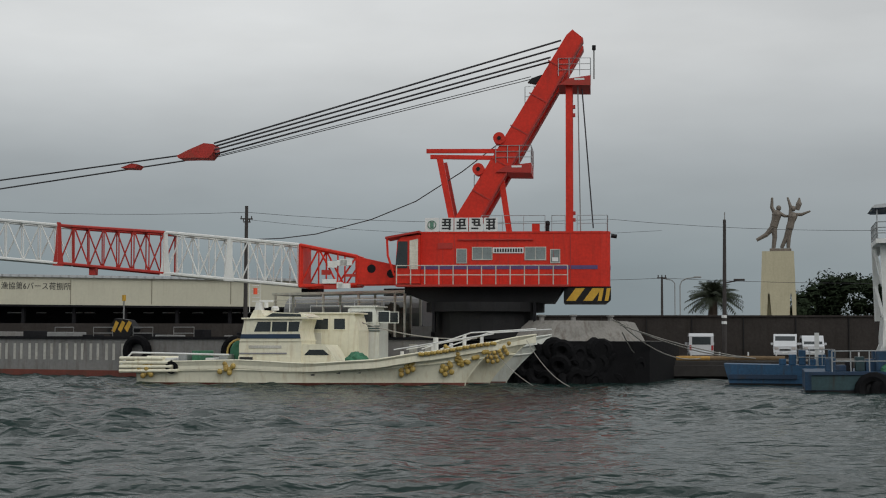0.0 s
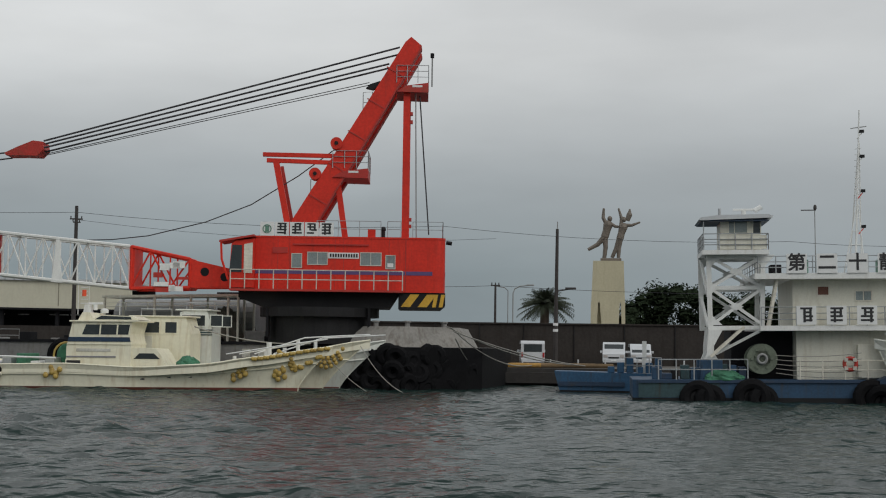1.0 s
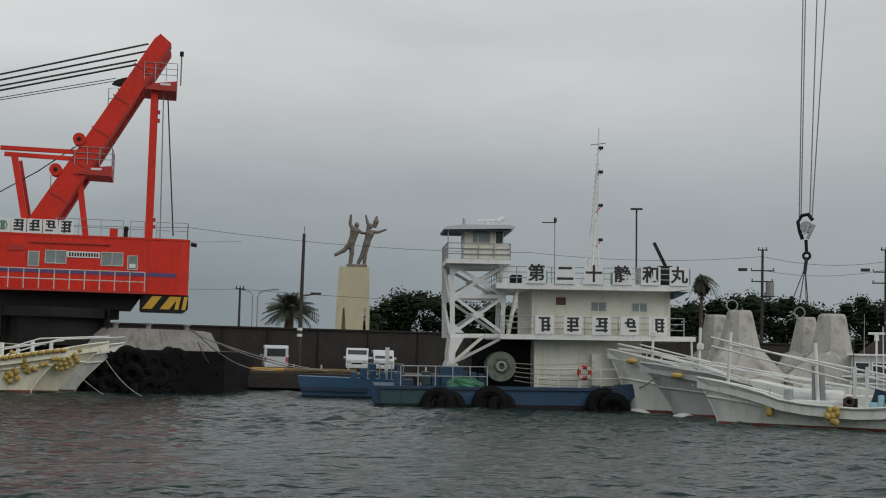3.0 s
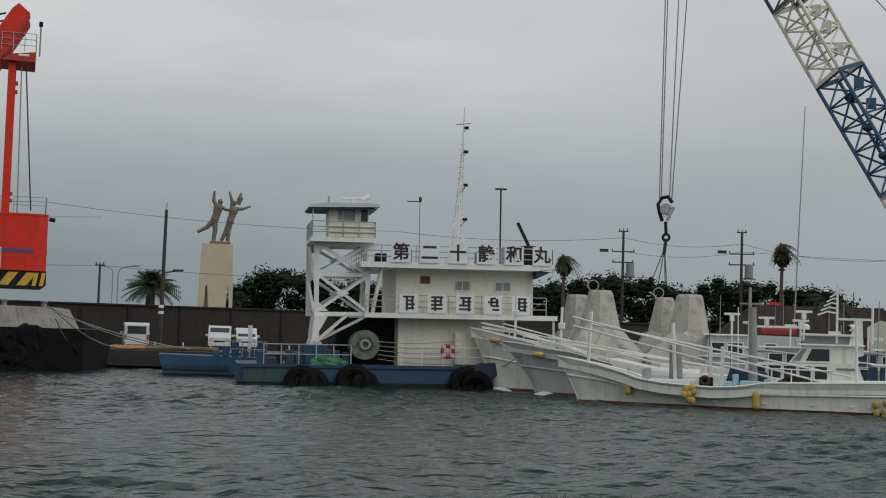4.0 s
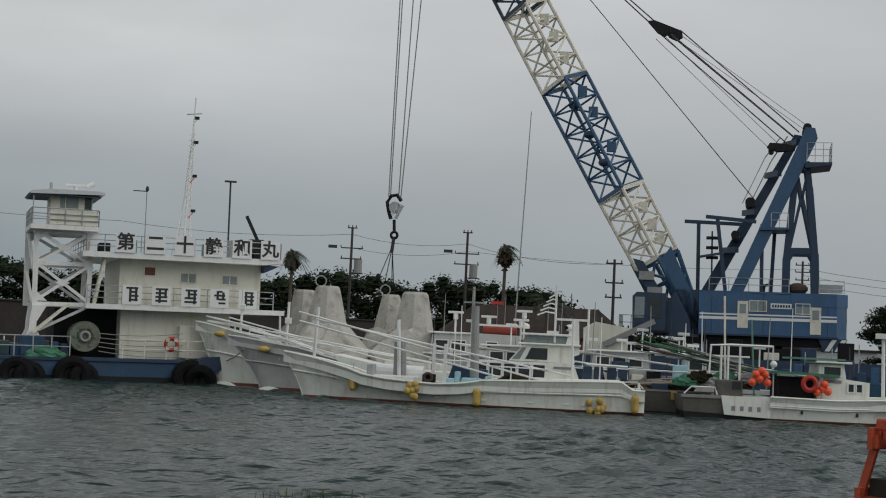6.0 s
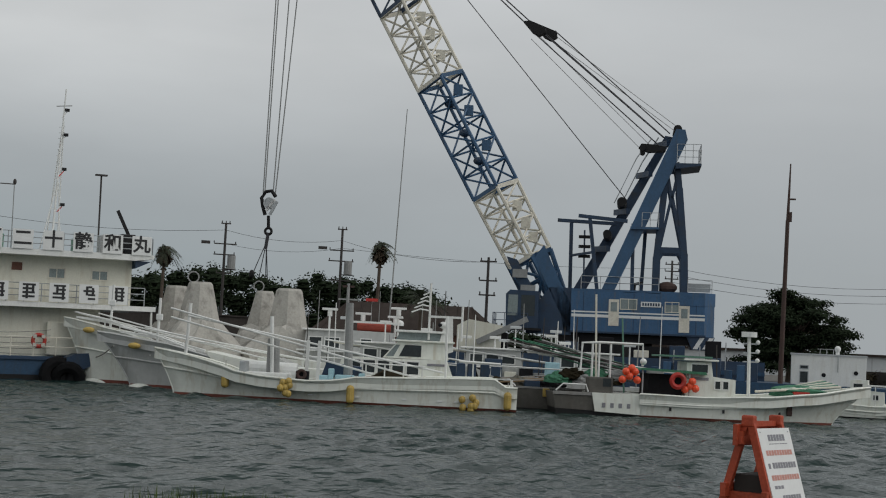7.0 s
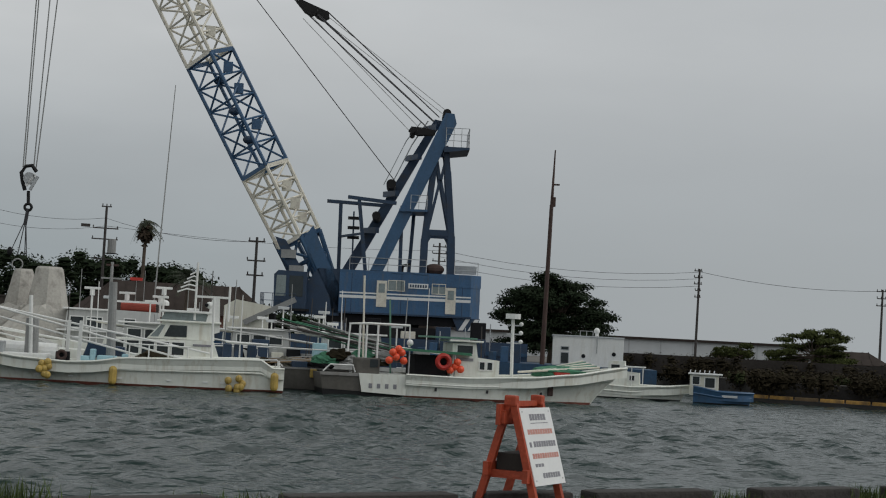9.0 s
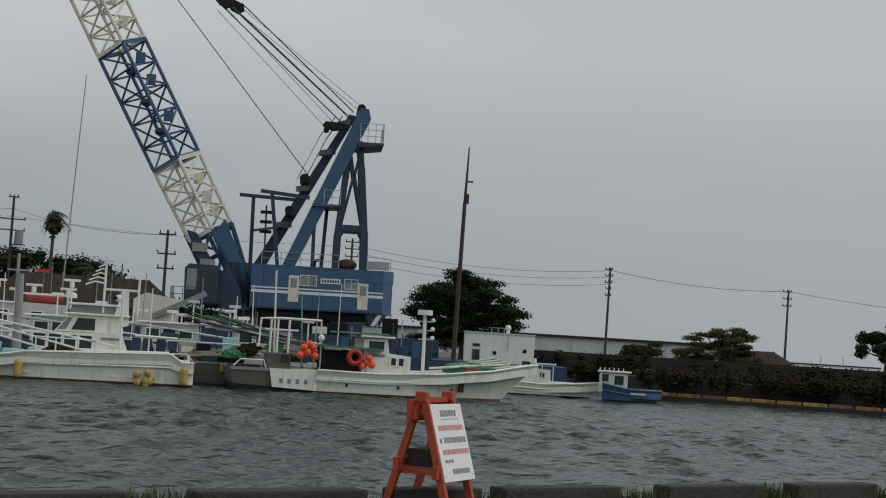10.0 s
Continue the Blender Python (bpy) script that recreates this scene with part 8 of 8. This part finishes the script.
def white_block():
    b = thing("deckhouse_barge", 71.75, 57.58, 0, -51, "blue barge with a white box deckhouse and a rusty spud pole", "barge")
    part("hull", box(-9, 6.5, -1.2, 7, -0.6, 1.45), HULL_BLUE, b)
    h = part("deckhouse", box(0.0, 4.45, 0, 4.2, 1.45, 3.34, bevel=0.04), WHITE, b)
    part("deckhouse_roof", box(-0.06, 4.5, -0.06, 4.25, 3.30, 3.38), PALE_WALL, h)
    window(0.55, 1.0, 2.45, 2.62, 0, h, STEEL, GLASS)
    window(0.55, 1.0, 1.6, 2.25, 0, h, STEEL, GLASS)
    for x, z in ((1.95, 2.1), (3.85, 2.3)):
        part("port", tube((x, -0.03, z), (x, 0.0, z), 0.13, n=12), DARK_IN, h)
    dm = part("vent_dome", tube((2.75, 0.4, 3.38), (2.75, 0.4, 3.65), 0.12, n=10), WHITE, h)
    part("dome_cap", ball((2.75, 0.4, 3.72), 0.2), WHITE, dm)
    part("drain_pipe", tube((2.78, -0.05, 2.3), (2.78, -0.05, 3.4), 0.03), STEEL, h)
    railing((1.7, 0.2, 3.38), (2.5, 0.2, 3.38), 0.3, h, STEEL, 2, 1, 0.02)
    part("spud_pole", tube((-0.65, -0.6, -0.5), (-0.5, -0.6, 11.5), 0.16, n=10, r2=0.12), RUST_POLE, b, "tall rusty steel spud pole")
    part("spud_tip", tube((-0.5, -0.6, 11.5), (-0.43, -0.6, 15.0), 0.1, n=8, r2=0.04), RUST_POLE, b)
    part("spud_arm", box(-0.5, -0.05, -0.65, -0.55, 12.75, 12.85), RUST_POLE, b)
    part("spud_lug", box(-0.45, -0.25, -0.7, -0.5, 11.4, 12.0), RUST_POLE, b)
    for k in range(9):
        part("blue_gear", box(-8.5 + k * 0.75, -8.0 + k * 0.75, -0.6, 0.6, 1.45, 2.1 + 0.35 * (k % 3), bevel=0.04), (HULL_BLUE, BLUE, DEEP_BLUE)[k % 3], b)
    for k in range(3):
        part("light_mast", tube((-7.2 + k * 1.6, 0.5, 1.4), (-7.2 + k * 1.6, 0.5, 3.2 + 0.3 * k), 0.04), STEEL, b)
    return b


white_block()
strip_wall("bank_wall", [(77.5, 60.5), (84.2, 50.5), (88.5, 42), (95, 27), (108, -10)], LAND, 2.45, 0.8, DARK_CONCRETE, "dark stained retaining wall behind the weeds")

# yellow wheel stops and a timber edge along the far quay
STOP_YELLOW = material("worn_yellow_concrete_paint", (0.42, 0.24, 0.06), 0.8, vary=0.3, scale=2, stain=(0.10, 0.07, 0.05), stain_amount=0.8)
p0, p1 = Vector((77.0, 46.0)), Vector((80.5, 33.0))
for k in range(16):
    c = p0 + (p1 - p0) * (k / 9.2)
    st = thing("wheel_stop", c.x - 2.2, c.y - 0.6, 0.22, math.degrees(math.atan2((p1 - p0).y, (p1 - p0).x)), "worn yellow painted concrete wheel stop", "wheel stop", "wheel stops on the far quay")
    part("stop", box(0.03, 1.36, -0.12, 0.12, 0, 0.2, bevel=0.03), STOP_YELLOW if k % 5 not in (2,) else LOG, st)
for k in range(7):
    x = 11.2 + (k % 3) * 2.6
    lg = thing("timber_pole", x, 96.6 + 0.35 * k, LAND, -4 + (k % 3) * 2, "long weathered timber pole lying on the quay", "timber", "timber poles on the quay")
    part("pole", tube((0, 0, 0.16), (6.5 - (k % 2), 0, 0.16), 0.15, n=8), LOG if k % 3 else STOP_YELLOW, lg)
tagged(part("low_apron", slab([(74.4, 45.8), (77.6, 33.0), (89.5, 0), (93, 1), (81, 33.5), (77.6, 46.6)], -2, 0.22), KERB), "low dark concrete apron at the foot of the far quay", "quay", kind="structure")
strip_wall("quay_face", [(64, 100.95), (95, 73.95), (76.95, 46.15), (80.45, 33), (91.95, 2)], -1, 1.17, 0.04, KERB, "dark stained face of the far quay")
strip_wall("quay_face", [(-70, 127.9), (12, 95.4), (24, 96.4), (64, 100.9)], -1, 1.17, 0.04, KERB, "dark stained face of the far quay")
edge_beam = tagged(part("quay_edge", box(11.6, 24.5, 95.2, 95.9, 0.2, 0.9), KERB), "dark timber and concrete quay edge beam", "quay edge", kind="structure")
for k in range(9):
    gr = thing("guard_post", 15 + k * 2.1, 99.5 + 0.6 * k, LAND, 0, "short pale guard post on the quay", "post", "guard posts")
    part("post", tube((0, 0, 0), (0, 0, 0.55), 0.06, n=8), PALE_WALL, gr)


# ---- vans ----
def van(x, y, heading, label, small=False):
    v = thing("van", x, y, LAND, heading, label, "van", "parked vans")
    L, W, Ht = (3.4, 1.6, 1.75) if small else (4.3, 1.7, 1.85)
    body = part("body", prism([(0.0, 0.42), (0.05, 0.95), (0.35, 1.05), (1.0, Ht - 0.12), (1.25, Ht), (L - 0.2, Ht), (L, Ht - 0.2), (L, 0.42)], -W / 2, W / 2), VAN_WHITE, v)
    part("windscreen", prism([(0.38, 1.08), (0.46, 1.08), (1.04, Ht - 0.16), (0.96, Ht - 0.16)], -W / 2 + 0.12, W / 2 - 0.12), GLASS, body)
    for s_ in (-1, 1):
        part("side_window", prism([(0.75, 1.1), (1.25, Ht - 0.22), (L - 0.35, Ht - 0.22), (L - 0.25, 1.1)], s_ * W / 2 - 0.006, s_ * W / 2 + 0.006), GLASS, body)
        part("headlamp", box(-0.02, 0.1, s_ * (W / 2 - 0.38), s_ * (W / 2 - 0.08), 0.68, 0.88, bevel=0.02), LAMP_LENS, body)
        part("mirror", box(0.55, 0.72, s_ * (W / 2 + 0.02), s_ * (W / 2 + 0.2), 1.02, 1.2, bevel=0.03), VAN_WHITE, body)
        for xx in (0.7, L - 0.75):
            wh = part("wheel", tube((xx, s_ * (W / 2 - 0.2), 0.3), (xx, s_ * (W / 2 + 0.01), 0.3), 0.3, n=18), RUBBER, v)
            part("rim", tube((xx, s_ * (W / 2 + 0.005), 0.3), (xx, s_ * (W / 2 + 0.02), 0.3), 0.18, n=12), STEEL, wh)
    part("rear_window", box(L - 0.01, L + 0.012, -W / 2 + 0.2, W / 2 - 0.2, 1.05, Ht - 0.25), GLASS, body)
    part("bumper", box(-0.08, 0.12, -W / 2 + 0.03, W / 2 - 0.03, 0.3, 0.55, bevel=0.03), VAN_WHITE, v)
    part("grille", box(-0.03, 0.06, -0.4, 0.4, 0.62, 0.72), DARK_IN, v)
    part("plate", box(-0.1, -0.08, -0.2, 0.2, 0.4, 0.5), BOARD, v)
    part("rear_bumper", box(L - 0.05, L + 0.08, -W / 2 + 0.03, W / 2 - 0.03, 0.3, 0.55, bevel=0.03), VAN_WHITE, v)
    for s_ in (-1, 1):
        part("tail_lamp", box(L - 0.02, L + 0.015, s_ * (W / 2 - 0.16), s_ * (W / 2 - 0.02), 0.65, 1.0), TAIL, v)
    return v


van(18.9, 107.0, 90 + 172, "white minivan parked facing away by the sea wall")
van(25.6, 108.6, 76, "white minivan parked facing the water")
van(28.0, 109.6, 80, "small white van parked beside a minivan", True)


# ---- mooring lines ----
def mooring(p, q, drop, label="slack grey mooring line", thick=0.035):
    m = tagged(new("mooring_line"), label + " between a hull and the quay", "rope", "mooring lines")
    part("rope", chain(sag(p, q, drop, 10), thick, n=4), GREY_ROPE, m)


mooring((9.4, 80.8, 3.7), (20.5, 97, 1.4), 0.5)
mooring((9.8, 81.3, 3.6), (17.5, 97, 1.4), 0.8)
mooring((10.0, 81.0, 3.0), (14.5, 97, 1.3), 0.9)
mooring((9.9, 81.2, 3.4), (21.5, 98, 1.3), 0.3)
mooring((4.6, 79.6, 2.5), (6.9, 77.6, 0.0), 0.4, thick=0.022)
mooring((3.0, 80.0, 1.7), (5.0, 78.3, 0.0), 0.15, thick=0.02)
mooring((-5.0, 83.6, 3.6), (2.0, 84.5, 2.6), 0.35)
mooring((31.0, 69.0, 1.2), (29.6, 63.5, 1.9), 0.15)


# ---- near quay: wheel stops, warning board, weeds ----
def kerb_block(s0, s1):
    c = P0 + DIR * s0
    k = thing("kerb_block", c.x, c.y, NEAR, -14, "dark weathered concrete kerb block at the quay edge", "kerb block", "kerb blocks on the near quay")
    part("block", box(0, s1 - s0, -0.11, 0.11, 0, 0.2, bevel=0.025), KERB, k)


for s0, s1 in ((-14.6, -13.2), (-12.8, -11.4), (-11.0, -9.6), (-9.2, -7.8), (-7.4, -6.0), (-5.6, -4.2), (-3.8, -2.4), (-0.85, 0.51), (1.05, 2.49), (2.75, 3.6), (3.83, 5.13), (5.72, 6.98), (7.49, 8.71), (9.3, 10.6), (11.1, 12.4), (12.9, 14.2)):
    kerb_block(s0, s1)


def warning_board():
    w = thing("warning_board", 8.60, 7.28, NEAR, -76.5, "orange-red timber trestle with a white printed notice", "trestle sign")
    h, half, ridge = 0.945, 0.285, 0.46
    for y in (0.0, ridge):
        for s_ in (-1, 1):
            part("leg", bar((s_ * half, y, 0), (s_ * 0.012, y, h), 0.042, 0.056), SIGN_RED, w)
        part("leg_head", box(-0.05, 0.05, y - 0.035, y + 0.035, h - 0.06, h + 0.025, bevel=0.015), SIGN_RED, w)
    part("ridge_bar", bar((0, 0, h - 0.04), (0, ridge, h - 0.04), 0.03, 0.04), SIGN_RED, w)
    for s_, z in ((-1, 0.8), (-1, 0.4), (1, 0.36)):
        x = s_ * half * (1 - z / h)
        part("cross_rail", box(x - 0.022, x + 0.022, -0.07, ridge + 0.07, z - 0.05, z + 0.05), SIGN_RED, w)
    part("top_board", box(-0.085, -0.05, -0.09, ridge + 0.02, 0.74, 0.9), SIGN_RED, w)
    part("spreader", bar((-half * 0.62, 0.02, 0.36), (half * 0.62, 0.02, 0.36), 0.03, 0.06), SIGN_RED, w)
    part("spreader", bar((-half * 0.62, ridge - 0.02, 0.36), (half * 0.62, ridge - 0.02, 0.36), 0.03, 0.06), SIGN_RED, w)
    part("shelf", box(-half * 0.62, half * 0.6, 0.02, ridge - 0.02, 0.375, 0.39), SIGN_RED, w)
    ang = math.atan2(half, h)
    m = pose(half * 0.985, 0.0, 0.0) @ Matrix.Rotation(-ang, 4, "Y")
    board = bmesh.new()
    box(0.036, 0.044, 0.005, 0.55, 0.29, 0.90, board)
    bmesh.ops.transform(board, matrix=m, verts=board.verts[:])
    pn = part("notice", board, BOARD, w, "white notice with unread printed lines")
    for z0, z1, y0, y1, mat_ in ((0.80, 0.85, 0.1, 0.34, SOFT_INK), (0.775, 0.781, 0.1, 0.36, SOFT_INK), (0.69, 0.73, 0.03, 0.40, RED_PRINT), (0.59, 0.635, 0.08, 0.41, SOFT_INK), (0.59, 0.63, 0.02, 0.05, SOFT_INK), (0.50, 0.54, 0.03, 0.42, RED_PRINT), (0.435, 0.46, 0.04, 0.17, SOFT_INK), (0.345, 0.385, 0.12, 0.38, SOFT_INK)):
        q = bmesh.new()
        n_ = max(1, int((y1 - y0) / 0.035))
        for k in range(n_):
            a = y0 + (y1 - y0) * k / n_
            a = 0.03 + a * 1.2
            box(0.044, 0.0455, a, a + 1.2 * (y1 - y0) / n_ * (0.82 if n_ > 1 else 1), z0, z1, q)
        bmesh.ops.transform(q, matrix=m, verts=q.verts[:])
        part("text_bar", q, mat_, pn)
    for y, z in ((0.04, 0.87), (0.51, 0.87), (0.04, 0.33), (0.51, 0.33)):
        q = ball((0.045, y, z), 0.006, bm=None, u=6, v=4)
        bmesh.ops.transform(q, matrix=m, verts=q.verts[:])
        part("screw", q, STEEL, pn)
    blk = thing("concrete_weight", 8.60, 7.28, NEAR + 0.39, -76.5, "dark grey hollow concrete block weighing the trestle down", "concrete block")
    bm = box(-0.13, 0.13, 0.05, 0.40, 0, 0.03)
    box(-0.13, 0.13, 0.05, 0.40, 0.1, 0.13, bm)
    for y in (0.05, 0.16, 0.28, 0.37):
        box(-0.13, 0.13, y, y + 0.03, 0.03, 0.1, bm)
    part("block", bm, DARK_CONCRETE, blk)
    return w


warning_board()


def weeds(name, spots, seed, label):
    """Grass blades in tufts along the quay edge."""
    r = np.random.RandomState(seed)
    verts, faces = [], []
    for s_, o, n, h in spots:
        for _ in range(n):
            c = P0 + DIR * (s_ + r.normal() * 0.22) + OUT * (o + r.normal() * 0.12)
            a, lean, hh = r.rand() * 6.28, r.rand() * 0.5, h * (0.4 + 0.8 * r.rand())
            w = 0.006 + 0.006 * r.rand()
            d = Vector((math.cos(a), math.sin(a), 0))
            sd = Vector((-d.y, d.x, 0)) * w
            base = Vector((c.x, c.y, NEAR))
            mid = base + Vector((0, 0, hh * 0.6)) + d * lean * hh * 0.35
            tip = base + Vector((0, 0, hh)) + d * lean * hh
            i = len(verts)
            verts += [tuple(base - sd), tuple(base + sd), tuple(mid + sd * 0.7), tuple(mid - sd * 0.7), tuple(tip)]
            faces += [(i, i + 1, i + 2, i + 3), (i + 3, i + 2, i + 4)]
    me = bpy.data.meshes.new(name)
    me.from_pydata(verts, [], faces)
    me.materials.append(GRASS)
    return tagged(new(name, me), label, "grass", kind="stuff")


weeds("quay_weeds", [(-1.9, -0.2, 260, 0.26), (-1.45, -0.15, 520, 0.34), (-1.05, -0.1, 420, 0.3), (-2.4, -0.2, 200, 0.22), (0.75, 0.0, 360, 0.2), (0.85, -0.15, 240, 0.17), (2.6, 0.0, 160, 0.12), (3.7, 0.0, 220, 0.16), (5.4, 0.0, 220, 0.17), (7.2, 0.05, 260, 0.2),
                     (8.9, 0.0, 200, 0.16), (-3.0, -0.1, 220, 0.24), (-4.0, -0.1, 220, 0.22), (-5.8, -0.1, 220, 0.22)], 8, "tufts of green grass growing along the quay edge")


# ---- masts and gear that crowd the moored boats ----
def gear_boat(x, y, label, seed):
    """A hull mostly hidden by its neighbours, with the masts, lamps and gear that stand up from it."""
    b = thing("fishing_boat", x, y, 0, HB, label, "boat", MOORED)
    r = random.Random(seed)
    # hull and wheelhouse use the grey that has shade painted in
    part("hull", prism([(-6.5, -0.4), (3.5, -0.4), (3.6, 1.1), (-6.0, 1.2), (-7.2, 1.7)], 0, 2.8), HULL_SHADE_GREY, b)
    w = part("wheelhouse", prism([(-3.4, 1.0), (-3.3, 2.5), (-3.0, 2.65), (-0.6, 2.6), (-0.4, 1.0)], 0.4, 2.3), HULL_SHADE_GREY, b)
    for x0 in (-3.1, -2.3, -1.5):
        window(x0, x0 + 0.6, 1.95, 2.35, 0.4, w, WHITE, GLASS)
    roof_brow(w, -3.6, -0.3, 2.2, 2.62, WHITE, 1.3)
    for k in range(9):
        px = -6 + r.random() * 8.5
        whip(b, px, 0.5 + r.random() * 1.5, 0.9, 3.0 + r.random() * 2.4, 0.03 + 0.02 * r.random(), (WHITE, PIPE_GREY, POLE)[k % 3], r.uniform(-0.1, 0.1))
    for k in range(4):
        px, pz = -5.5 + r.random() * 7, 2.7 + r.random() * 1.1
        part("lamp_post", tube((px, 1.0, 1.0), (px, 1.0, pz), 0.04), WHITE, b)
        part("lamp_unit", box(px - 0.28, px + 0.28, 0.9, 1.1, pz, pz + 0.14, bevel=0.03), (WHITE, PALE_WALL)[k % 2], b)
    for k in range(5):
        px = -6 + r.random() * 9
        part("deck_gear", box(px, px + 0.4 + r.random() * 0.5, 0.1, 0.8, 1.0, 1.5 + r.random() * 0.7, bevel=0.05), (DARK_IN, PIPE_GREY, LIGHT_BLUE, DEEP_BLUE, CREAM)[k], b)
    part("deck_rail", chain([(-6, 0.1, 1.2), (-6, 0.1, 1.85), (3, 0.1, 1.75), (3, 0.1, 1.1)], 0.03), WHITE, b)
    for k in range(3):
        part("pole_rack", tube((-5 + k * 0.4, 0.3 + 0.2 * k, 2.7 - 0.1 * k), (2.6, 0.4 + 0.2 * k, 1.9), 0.04), (WHITE, CREAM_LATTICE, PIPE_GREY)[k], b)
    return b


gear_boat(42.0, 55.3, "grey-shaded fishing boat crowded with masts and lamps", 21)
gear_boat(47.5, 54.0, "grey-shaded fishing boat with a lamp rack and poles", 22)
gear_boat(49.5, 49.5, "grey-shaded work boat with pole racks and dark gear", 23)
